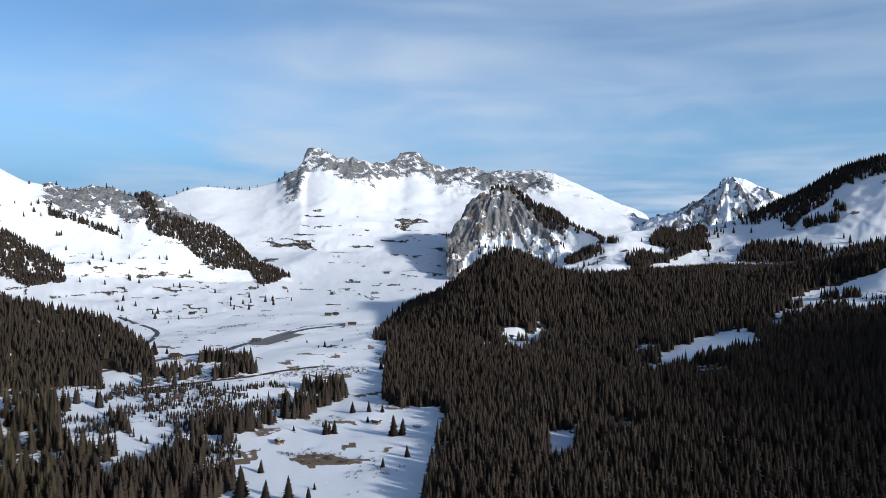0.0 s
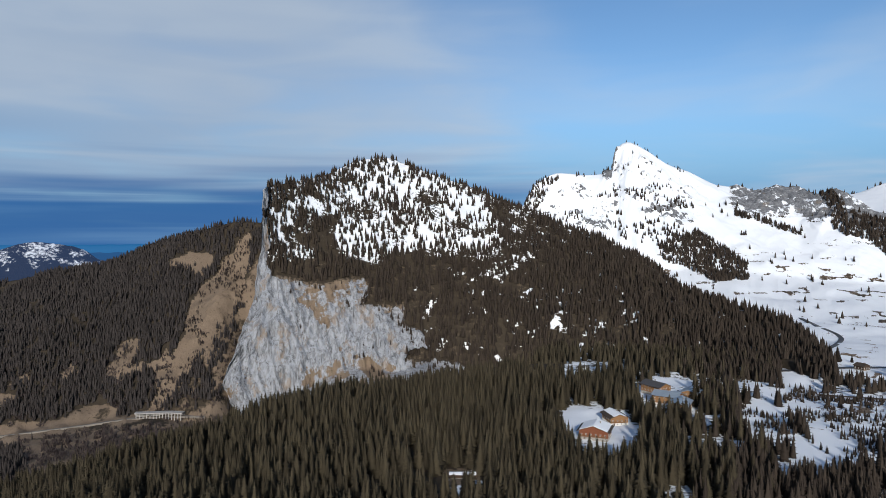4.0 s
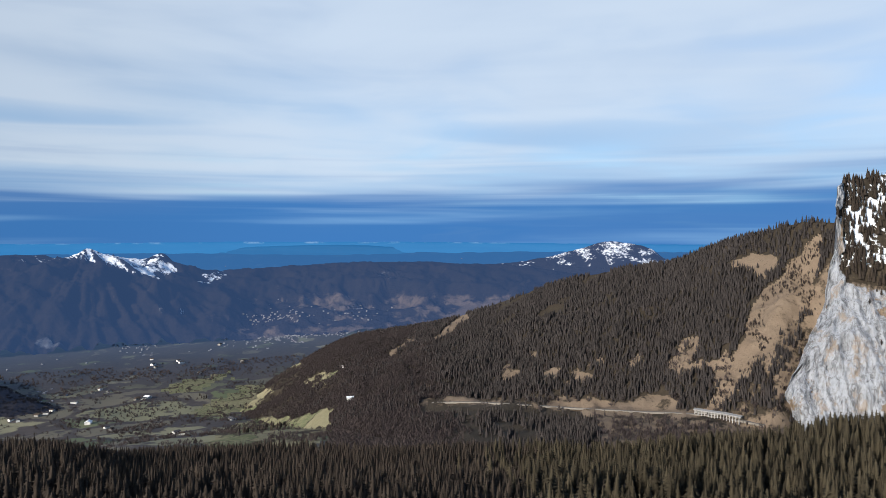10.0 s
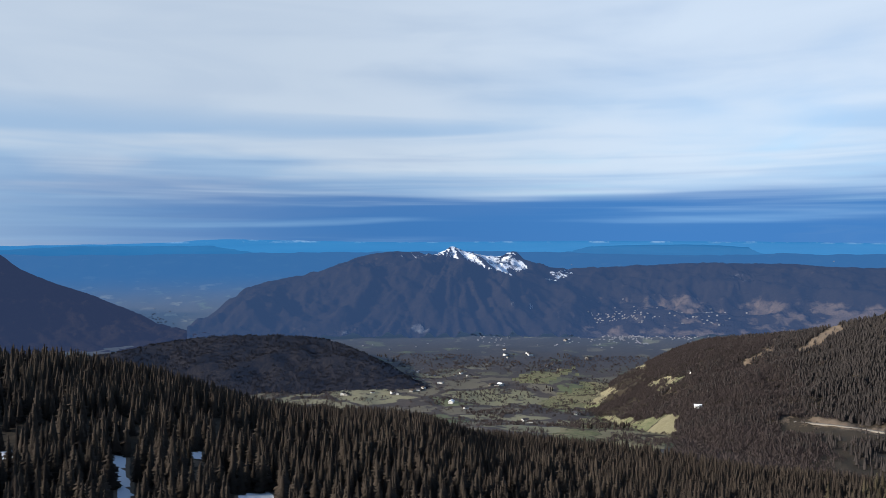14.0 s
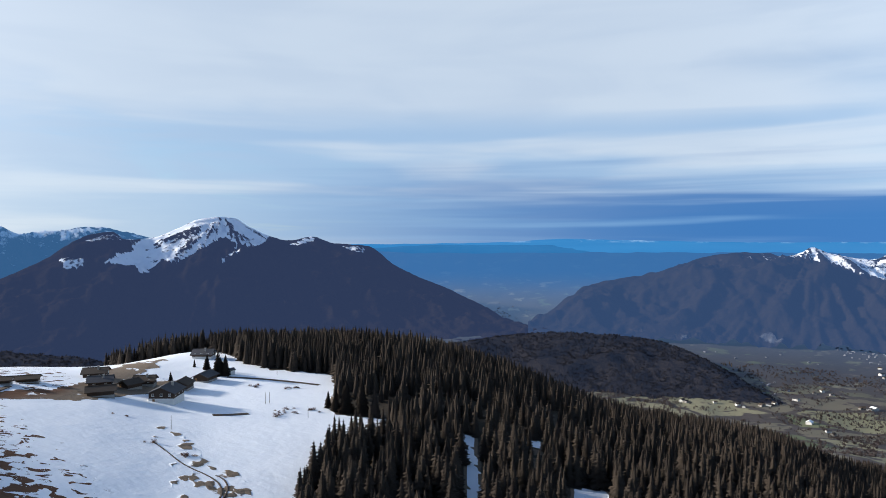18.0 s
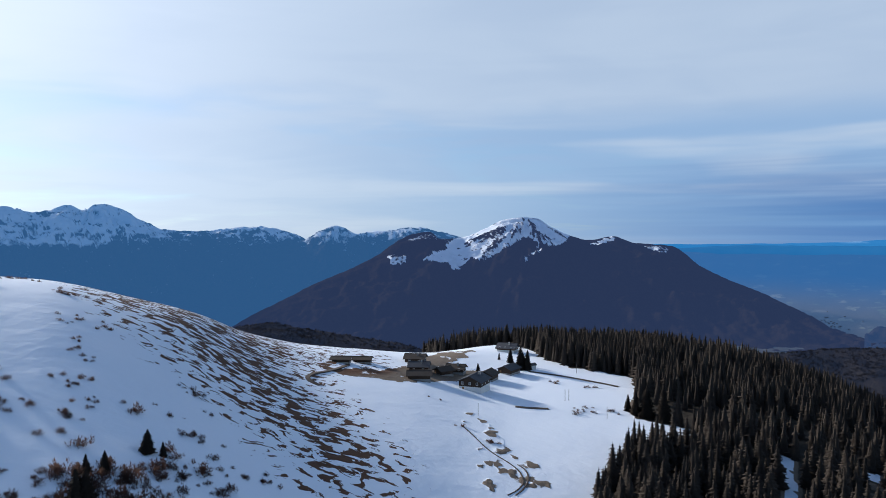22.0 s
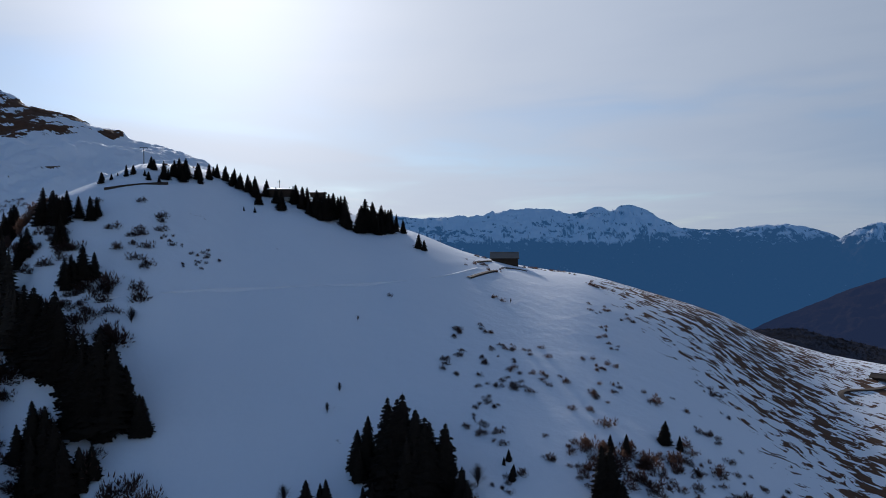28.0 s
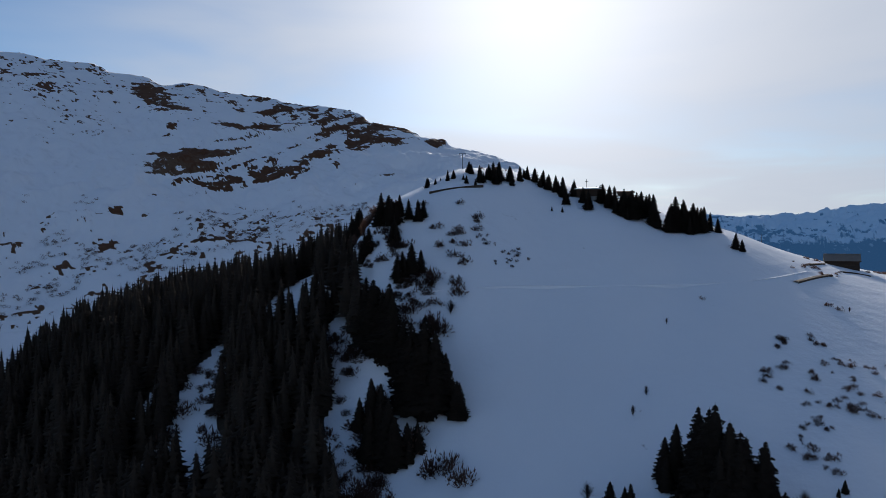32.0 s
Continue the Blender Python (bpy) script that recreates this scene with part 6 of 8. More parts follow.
dens = np.where(rough_inside(SPUR_WOOD, spur, 70, 1.0), smooth(-0.3, 0.1, fbm(spur.x, spur.y, spur.x * 0 + 3, 60, 4)) / 30.0, 1 / 2500.0) + smooth(0.5, 0.15, spur.below) * smooth(-3.5, -4.5, spur.az) / 60.0
wood_mesh("spur_forest", spur.scatter(np.where(spur.front, dens, 0), 14), "dot", 10, 20, SPRUCE, 6, "spruces on the flank of the rock spur")
dens = np.where(horn.el < 3.5, smooth(-0.1, 0.4, fbm(horn.x, horn.y, horn.x * 0 + 3, 60, 4)) / 1800.0, 1 / 9000.0)
for q in HORN_WOODS:
    dens = np.where(rough_inside(q, horn, 60, 0.7), 1 / 22.0, dens)
dens = dens + rough_inside(HORN_STAND, horn, 60, 1.0) / 160.0
clumps = smooth(0.28, 0.5, fbm(horn.x * 0.6, horn.y * 0.6, horn.z * 2.5, 45, 4)) * smooth(27, 29, horn.az) * smooth(1.0, 2.0, horn.below) * smooth(6.5, 5, horn.below)
dens = dens + clumps / 130.0 + smooth(0.3, 0.0, horn.below) * np.where(horn.az > 33, 4.0, 1.0) / 900.0
wood_mesh("mountain_forest", horn.scatter(np.where(horn.front, dens, 0), 15), "dot", 7, 14, SPRUCE, 7, "dark spruce stands on the snowy mountain")
dens = smooth(0.25, 0.0, bowl.below) * smooth(11.5, 13, bowl.az) / 700.0
wood_mesh("crest_trees", bowl.scatter(np.where(bowl.front, dens, 0), 16), "dot", 10, 18, SPRUCE, 8, "tiny spruces along the snow crest")

# the cliff mountain: dense below, thinning over the snow
n = fbm(C.x, C.y, C.x * 0 + 6, 40, 4)
dens = np.where((C.wall > 0.6) | (C.d < fd[:, None]) & (C.az > 57), 0.0, 1 / 21.0) * np.clip(1 - high * 0.44 + 0.45 * n * high, 0.12, 1) * smooth(-0.9, -0.3, n + 0.3) * smooth(-0.42, -0.05, fbm(C.x, C.y, C.x * 0 + 8, 17, 3) + 0.06) * np.clip(C.steep, 1.0, 3.5)
p = cliff.scatter(np.where(C.front, dens, 0), 17)
wood_mesh("cliff_forest", p, "far", 8, 16, SPRUCE, 9, "spruce forest thinning towards the snowy top")
ledges = smooth(0.12, 0.3, fbm(C.x, C.y, C.z * 1.6, 14, 4)) * smooth(60.5, 57.5, C.az) + 0.8 * smooth(0.3, 0.45, fbm(C.x, C.y, C.z * 1.6, 10, 4)) * rim
p = cliff.scatter(np.where(C.front & (C.wall > 0.6) & (C.az < 65.5), np.clip(C.steep, 1, 4) * ledges / 45.0, 0), 24)
wood_mesh("ledge_trees", p, "far", 5, 11, SPRUCE, 25, "small dark spruces clinging to the cliff ledges")
dens = np.where((C.wall > 0.4) & (C.az < 66), np.clip(C.steep, 1, 4) * smooth(0.1, 0.5, fbm(C.x, C.y, C.z, 30, 3)) / 260.0, 0) + np.where((C.wall < 0.4) & (C.el < -5) & (C.d > fd[:, None]), smooth(0.1, 0.5, n) / 120.0, 0)
wood_mesh("cliff_scrub", cliff.scatter(np.where(C.front, dens, 0), 18), "bare", 6, 12, BARE, 10, "grey leafless trees at the cliff foot", "scrub")

# the long ridge: spruces above, leafless wood lower and farther
n = fbm(flank.x, flank.y, flank.x * 0 + 6, 90, 4)
open_land = flank.cover[2] > 0.5
road_el = curve(ROAD, 1, flank.az[:, 0])[:, None]
clear_road = np.where((np.abs(flank.el - road_el + 0.35) < 0.6) & (flank.az < 97), 0.03, 1.0)
cuts = rough_inside(CUT_1, flank, 40, 0.4) | rough_inside(CUT_2, flank, 40, 0.4)
spruces = smooth(98.5, 95.0, flank.az + 2.0 * n - (flank.el + 10) * 1.1) + 0.22 * smooth(0.1, 0.4, n) * (flank.az < 106)
dens = np.where((open_land & ~rough_inside(GULLY_STAND, flank, 22, 0.7)) | cuts, 1 / 1200.0, 1 / 15.0) * spruces * clear_road * np.where(rough_inside(GULLY_STAND, flank, 22, 0.7), 1.0, np.where(flank.az + (flank.el + 10) * 0.55 < 70.9, 0.08, 1.0)) * np.where((flank.az < 82.5 + 2 * n) & (flank.el < road_el - 0.2), 0.12, 1.0) * smooth(-0.62, -0.25, n + 0.3 * fbm(flank.x, flank.y, flank.x * 0 + 9, 25, 3)) * np.clip(flank.steep, 0.8, 2.0)
hedge = smooth(0.35, 0.5, fbm(flank.x, flank.y, flank.x * 0 + 40, 60, 4)) * 0.8
p = flank.scatter(np.where(flank.front, dens * np.where(flank.fields, 0.02, 1.0), 0), 19)
wood_mesh("flank_forest", by_range(p, 0, 1250), "far", 7, 14, HAZY_SPRUCE, 11, "dark spruce forest on the long ridge")
wood_mesh("flank_forest", by_range(p, 1250, 3000), "dot", 7, 12, HAZY_SPRUCE, 12, "dark spruce forest on the far part of the ridge")
dens = rough_inside(SCAR_3, flank, 25, 0.6) / 90.0 + (np.where(flank.az > 80, 1 / 120.0, 1 / 130.0) * smooth(-0.2, 0.3, n + 0.2) * smooth(-8.0, -10.5, flank.el) + smooth(93, 97, flank.az) / 16.0 * np.where(flank.az < 107 + 3 * n, 1.0, 0.25 + 0.75 * smooth(0.0, 0.3, n))) * clear_road * np.where(cuts, 0.05, 1.0)
wood_mesh("leafless_wood", flank.scatter(np.where(flank.front, dens * np.where(flank.fields, hedge, 1.0), 0), 20), "crown", 5, 10, BARE, 13, "brown leafless wood on the lower slope", "scrub")
brush = (flank.az + (flank.el + 10) * 0.55 < 70.9) / 50.0 + rough_inside(GULLY, flank, 22, 0.8) * smooth(0.1, 0.4, fbm(flank.x, flank.y, flank.x * 0 + 2, 40, 4)) / 14.0 + rough_inside(SCAR_1, flank, 22, 0.8) / 60.0
wood_mesh("gully_brush", flank.scatter(np.where(flank.front, brush, 0), 21), "bare", 3, 7, BARE, 22, "thin brown brush on the dry grass gully", "scrub")
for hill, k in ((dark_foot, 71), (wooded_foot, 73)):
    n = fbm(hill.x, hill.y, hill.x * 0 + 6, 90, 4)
    wood_mesh("foothill_wood", hill.scatter(np.where(hill.front & (n > -0.6), 1 / 80.0, 0), k), "crown", 4, 8, HAZY_BARE, k + 1, "brown leafless wood on the foothill", "wood", 1.6)
dens = np.where((G.az > 156) & (G.az < 205) & (G.d > 800) & (G.d < 1750), smooth(-0.3, 0.1, fbm(G.x, G.y, G.x * 0 + 33, 120, 3)) / 70.0, 0)
wood_mesh("valley_forest", ground.scatter(dens, 75), "dot", 10, 18, SPRUCE, 76, "dark forest below the snowy meadow")

# ---- things ----
ROW_TREES = [(238.2, 4.43, 0.92), (237.7, 4.62, 0.74), (236.5, 5.07, 0.96), (235.6, 4.25, 1.48), (236.7, 4.22, 0.68), (239.9, 3.85, 0.9), (239.2, 4.15, 0.5), (234.5, 4.41, 1.61), (234.1, 4.42, 1.57), (233.2, 4.31, 1.33), (232.4, 4.33, 1.33), (231.8, 4.47, 1.17), (231.2, 4.26, 1.22), (230.6, 3.92, 1.35), (230.1, 3.62, 1.32), (229.5, 3.41, 1.45), (229, 3.2, 1.54), (228.7, 2.45, 1.19), (228.1, 3.07, 1.42), (227.4, 2.55, 1.33), (227, 2.01, 1.65), (225.8, 2.47, 1.65), (224.9, 2.02, 1.89), (224.2, 1.44, 2.25), (223.6, 1.21, 2.35), (222.9, 1.44, 2.03), (222.3, 1.44, 1.81)]
ROW_TREES_2 = [(221.9, 0.66, 2.59), (220.4, 0.29, 2.74), (220.7, 0.29, 2.19), (219.7, 0.2, 2.46), (219.1, 0.2, 2.28), (218.4, 0.19, 2.02), (217.9, 0.28, 1.47), (216.1, -1.1, 1.29), (229, 1.83, 0.48), (226.3, 2.91, 0.98), (225.4, 2.11, 1.88), (223.9, 1.3, 1.94), (223.2, 1.3, 2.08), (219.4, 0.2, 1.69), (234.9, 4.52, 1.28), (234.3, 4.11, 1.28)]
LEFT_TREES = [(245.9, 0.55, 2.33), (245.5, 0.35, 2.66), (243.7, 0.75, 2.79), (242.8, 0.75, 2.33), (242.4, 0.95, 2.02), (240.6, 1.17, 1.84), (244.6, -1.43, 2.18), (242.8, -0.54, 1.49), (241.1, -3.13, 2.66), (242.3, -3.5, 2.03), (245.9, -4.91, 2.72), (245, -7.12, 3.92), (244.3, -8.74, 5.32), (243.1, -9.64, 5.97), (243.6, -9.19, 4.74), (241.9, -11.34, 4.59), (241.4, -12.18, 5.39), (240.3, -13.88, 7.63), (239.5, -13.97, 6.45), (240.8, -14.2, 5.96), (237.6, -14.58, 3.23), (244.4, -14.86, 3.8), (243.4, -17.62, 5.08), (244.5, -17.81, 4.46), (242.7, -18.11, 4.14), (241.6, -17.54, 3.04)]
CLUMP_TREES = [(220.3, -18.35, 4.47), (221.1, -18.32, 3.38), (218.7, -19.24, 6.85), (217.5, -20.09, 8.12), (218, -20.08, 7.68), (216.4, -20.52, 7.43), (215.3, -20.54, 6.34), (214.3, -20.14, 5.72), (215.8, -20.53, 6.69), (218.5, -20.48, 5.04), (225.3, -20.95, 2.43), (223.6, -21.06, 2.52), (212.7, -21.36, 3.51), (219.9, -21.24, 2.25), (196.6, -15.92, 1.86), (199.5, -16.95, 1.78), (201.1, -20.32, 4.51), (200.6, -20.48, 4.49), (208.8, -17.8, 1.06), (208.5, -19.25, 1.25)]
MEADOW_TREES = [(160.5, -20.41, 2.45), (159.3, -19.47, 2.7), (158.5, -19.1, 2.92), (157.5, -18.32, 2.31), (156.6, -17.1, 1.7), (155.6, -16.71, 1.71), (154.8, -16.31, 1.38), (158.9, -13.68, 1.39), (158.3, -13.96, 2.09), (157.5, -14.08, 2.53), (156.2, -14.33, 2.93), (168.2, -10.32, 1.27), (167.4, -10.8, 1.92), (166.9, -10.83, 1.71), (167.1, -10.69, 1.37), (169.1, -10.06, 0.63), (170.8, -10.99, 0.75), (176, -9.16, 0.2), (175.1, -9.23, 0.33), (173.2, -9.36, 0.49), (172.5, -9.09, 0.71), (171.7, -8.97, 0.96), (170.9, -8.77, 0.93), (170.1, -8.65, 0.85)]
VALLEY_TREES = [(16.2, -20.11, 2.59), (14.7, -18.56, 1.14), (14.4, -20.88, 2.07), (12.6, -20.9, 2.28), (11, -20.89, 1.23), (10.5, -20.07, 0.62), (9.6, -16.06, 1.3), (8.9, -16.05, 1.17), (9.3, -16.05, 0.99), (12.1, -15.68, 0.48), (9.8, -15.5, 0.52), (7.4, -14.51, 0.96), (6.1, -14.48, 0.96), (5, -14.54, 0.74), (6.2, -15.26, 0.56), (4.1, -16.35, 1.8), (3.4, -16.32, 1.49), (5, -18.69, 0.83), (3, -17.98, 1.04), (9.6, -9.31, 0.54), (11, -8.95, 0.31), (9.1, -9.31, 0.27), (8.2, -8.89, 0.31), (10.1, -9.36, 0.27), (5.1, -11.17, 0.75), (4.6, -11.12, 0.54), (22.4, -9.28, 1.12), (21.5, -9.26, 0.54)]
VALLEY_ROAD = [(30, -10.76), (27.9, -10.45), (25.5, -10.18), (22.6, -9.76), (19.8, -9.48), (17.2, -9.31), (16.2, -8.96), (13.8, -8.49), (11.4, -7.91), (9.5, -7.73), (7.9, -7.67)]
TRACK_1 = [(23.8, -11.74), (21.3, -11.66), (18.6, -11.56), (15.4, -11.4), (12.6, -11.02), (9.8, -10.84)]
TRACK_2 = [(24.9, -6.3), (23.7, -6.87), (22.4, -7.4), (22.1, -7.72), (22.5, -8.16), (23.1, -8.5), (22.8, -9.13)]
CAR_PARK = [(16.7, -9.09), (14.6, -8.57), (11.2, -7.68), (7.9, -7.49), (8, -7.85), (11.2, -8.32), (14, -9.03)]
HAMLET = [(171.1, -12.4), (170.0, -11.6), (168.3, -11.1), (168.4, -9.4), (175.9, -10.3), (175.6, -10.95), (175.6, -11.6), (172.6, -11.1), (173.6, -11.25), (166.4, -10.77)]
LONE_BARN = [(209.1, -2.31), (208.2, -2.41), (226.9, 2.91), (224.1, 3.55), (237, 5.39), (227.1, 4.42), (214.3, -0.19)]
INN = [(39.5, -16.02), (38, -14.86), (34.9, -12.52), (33.1, -13.83), (34, -13.27), (32.3, -12.85), (31.8, -12.83)]
VALLEY_HOUSES = [(20.9, -9.72), (14.9, -8.75), (9.3, -6.86), (8.7, -6.82), (7.4, -7.67), (13.2, -16.54), (5.5, -15.41)]
GALLERY = [(75.5, -13.48), (74.3, -13.58), (73.2, -13.64), (72.1, -13.78), (71.1, -14.04), (71.7, -13.8)]
POLES = [(163.5, -13.12), (160.5, -14.38), (163.8, -13.14), (162.9, -10.99), (156.4, -15.19), (170.8, -14.48)]
FAR_HOUSES = [(102.7, -13.07), (104, -10.46), (103.4, -10.49), (103.1, -10.64), (104.5, -10.44), (109.5, -13.67), (109.1, -13.78), (111.9, -14.17), (113.9, -10.34), (118, -12.08), (118.3, -12.12), (118.8, -12.13), (115.6, -14.91), (116, -14.79), (105.5, -13.77), (117.7, -9.29), (117.6, -9.7), (117.4, -9.91), (115.8, -9.54), (115.6, -9.68), (111.1, -9.82), (112.6, -7.86), (112.4, -8.08), (112.8, -8.47), (117, -7.57), (116.7, -7.47), (116.5, -7.73), (121.2, -11.2), (120.6, -11.39), (121.7, -11.38), (125.7, -11.74), (126.3, -11.81), (124.8, -12.18), (124.3, -12.37), (124.7, -12.51), (125.2, -12.6), (126.8, -12.69), (126.4, -12.79), (130.5, -12.76), (130.8, -12.72), (122.0, -13.5), (118.7, -12.09), (114.3, -10.53), (120.8, -13.93), (120.5, -14.11), (128.4, -12.64), (122.9, -11.97)]
SNOW_TRACK = [(244.3, -4.81), (234.1, -4.07), (226.9, -4.07), (218.9, -3.83), (214.3, -3.4), (211, -2.59)]
SHEDS = [(181.9, -10.15), (180.2, -10.2)]


def spot(sheet, az, el, start=90.0):
    """The first place of a sheet along a bearing that is seen at the height angle; its crest if it never rises so far."""
    i = int(np.clip(np.searchsorted(sheet.az[:, 0], az), 1, len(sheet.az) - 1))
    f = (az - sheet.az[i - 1, 0]) / (sheet.az[i, 0] - sheet.az[i - 1, 0])
    d = sheet.d[i - 1] * (1 - f) + sheet.d[i] * f
    z = sheet.z[i - 1] * (1 - f) + sheet.z[i] * f
    angle = np.degrees(np.arctan2(z, d))
    ok = np.nonzero((d > start) & (angle >= el))[0]
    if len(ok) and ok[0] > 0:
        k = ok[0]
        t = float(np.clip((el - angle[k - 1]) / max(angle[k] - angle[k - 1], 1e-6), 0, 1))
        dd, zz = d[k - 1] * (1 - t) + d[k] * t, z[k - 1] * (1 - t) + z[k] * t
    else:
        near = np.where((d > start) & (d < 1200), angle, -99)
        k = int(np.argmax(near))
        dd, zz = d[k], z[k]
    a = radians(az)
    return Vector((-math.sin(a) * dd, math.cos(a) * dd, float(zz)))


def plain(name, low, high, scale=1.0, rough=0.8, metal=0.0, bump=0.25, stretch=(1, 1, 1)):
    """A worn material of two tones."""
    m, g = material(name)
    here = g.node("ShaderNodeTexCoord").outputs["Object"]
    n1 = g.noise(g.scaled(here, *stretch), scale, 5.0, 0.6)
    n2 = g.noise(here, scale * 0.23, 3.0, 0.5)
    tone = g.mix(g.math("ADD", g.math("MULTIPLY", n1, 0.6), g.math("MULTIPLY", n2, 0.4)), rgb(*low), rgb(*high))
    normal = g.node("ShaderNodeBump", {"Strength": bump, "Distance": 0.05, "Height": n1}).outputs[0]
    finish(g, tone, rough, normal, metal)
    return m


DARK_WOOD = plain("weathered_dark_wood", (0.022, 0.014, 0.009), (0.085, 0.052, 0.032), 3.0, 0.85, stretch=(6, 6, 0.6))
RED_WOOD = plain("red_brown_wood", (0.10, 0.030, 0.014), (0.22, 0.075, 0.032), 3.0, 0.75, stretch=(6, 6, 0.6))
HONEY_WOOD = plain("honey_wood", (0.15, 0.075, 0.030), (0.30, 0.16, 0.07), 3.0, 0.75, stretch=(6, 6, 0.6))
PLASTER = plain("lime_plaster", (0.50, 0.48, 0.44), (0.74, 0.72, 0.68), 1.2, 0.9)
STONE_WALL = plain("rubble_stone", (0.16, 0.15, 0.135), (0.36, 0.34, 0.31), 1.6, 0.9, bump=0.6)
PALE_SHINGLE = plain("weathered_shingle_roof", (0.13, 0.108, 0.09), (0.29, 0.25, 0.215), 2.5, 0.85, bump=0.5, stretch=(1, 4, 1))
GRAVEL = plain("wet_grey_gravel", (0.09, 0.09, 0.095), (0.20, 0.20, 0.21), 0.3, 0.8)
SLATE = plain("grey_slate_roof", (0.034, 0.033, 0.036), (0.095, 0.093, 0.098), 2.5, 0.75, bump=0.4, stretch=(1, 4, 1))
TIN = plain("blue_grey_metal_roof", (0.22, 0.27, 0.32), (0.36, 0.41, 0.46), 0.8, 0.4, 0.3)
SHINGLE = plain("brown_shingle_roof", (0.034, 0.024, 0.018), (0.092, 0.068, 0.050), 2.5, 0.85, bump=0.5, stretch=(1, 4, 1))
ROOF_SNOW = plain("roof_snow", (0.80, 0.82, 0.85), (0.90, 0.91, 0.92), 0.8, 0.7)
# far roofs: haze imitated by greyed, bluish base tones
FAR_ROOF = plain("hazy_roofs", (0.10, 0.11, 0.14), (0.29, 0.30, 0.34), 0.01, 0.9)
CONCRETE = plain("pale_concrete", (0.26, 0.25, 0.235), (0.44, 0.425, 0.40), 0.8, 0.9)
DUST = plain("dusty_road", (0.12, 0.105, 0.09), (0.26, 0.235, 0.20), 0.2, 0.9)
ASPHALT = plain("wet_asphalt", (0.035, 0.035, 0.037), (0.085, 0.082, 0.080), 0.3, 0.6)
TRACK = plain("thawed_track", (0.035, 0.022, 0.015), (0.095, 0.066, 0.046), 0.4, 0.9)
BARK = plain("spruce_bark", (0.03, 0.022, 0.016), (0.08, 0.06, 0.045), 4.0, 0.9)
STEEL = plain("galvanised_steel", (0.16, 0.165, 0.17), (0.30, 0.305, 0.31), 2.0, 0.5, 0.6)
POLE_WOOD = plain("grey_pole_wood", (0.06, 0.05, 0.04), (0.15, 0.13, 0.11), 3.0, 0.9)
glass_m, g = material("dark_window_glass")
finish(g, rgb(0.02, 0.025, 0.03), 0.08, specular=0.6)
GLASS = glass_m


def part(name, bm, mat, parent, label="", at=None):
    me = bpy.data.meshes.new(name)
    bm.normal_update()
    bm.to_mesh(me)
    bm.free()
    me.materials.append(mat)
    ob = new(name, me)
    ob.parent = parent
    if at is not None:
        ob.matrix_basis = at
    return tagged(ob, label)


def box(x0, x1, y0, y1, z0, z1, bevel=0.0, bm=None):
    bm = bm or bmesh.new()
    v = [bm.verts.new((x, y, z)) for x in (x0, x1) for y in (y0, y1) for z in (z0, z1)]
    for q in ((0, 1, 3, 2), (4, 6, 7, 5), (0, 4, 5, 1), (2, 3, 7, 6), (0, 2, 6, 4), (1, 5, 7, 3)):
        bm.faces.new([v[k] for k in q])
    if bevel:
        bmesh.ops.bevel(bm, geom=bm.edges[:], offset=bevel, segments=1, affect="EDGES")
    return bm


def prism(outline, y0, y1, bm=None):
    """A solid with an outline of (x, z), from y0 to y1."""
    bm = bm or bmesh.new()
    a = [bm.verts.new((x, y0, z)) for x, z in outline]
    b = [bm.verts.new((x, y1, z)) for x, z in outline]
    bm.faces.new(a)
    bm.faces.new(b[::-1])
    n = len(outline)
    for k in range(n):
        bm.faces.new((a[k], b[k], b[(k + 1) % n], a[(k + 1) % n]))
    bmesh.ops.recalc_face_normals(bm, faces=bm.faces[:])
    return bm


def window(parent, x, y, z, w, h, outward, mat, side="y"):
    """A window in a wall that faces along y (or x): frame, pane and sill. outward: +1 or -1."""
    t = 0.10
    frame_bm = bmesh.new()
    for x0, x1, z0, z1 in ((-w / 2, w / 2, h - t, h), (-w / 2, w / 2, 0, t), (-w / 2, -w / 2 + t, t, h - t), (w / 2 - t, w / 2, t, h - t), (-t / 3, t / 3, t, h - t)):
        box(x0, x1, -0.03, 0.09, z0, z1, bm=frame_bm)
    turn = (0 if outward > 0 else 180) if side == "y" else (-90 if outward > 0 else 90)
    at = pose(x, y, z, 0, 0, turn)
    win = part("window", frame_bm, mat, parent, at=at)
    part("pane", box(-w / 2 + t, w / 2 - t, 0.0, 0.03, t, h - t), GLASS, win)
    part("sill", box(-w / 2 - 0.1, w / 2 + 0.1, -0.02, 0.18, -0.08, -0.003), mat, win)
    return win


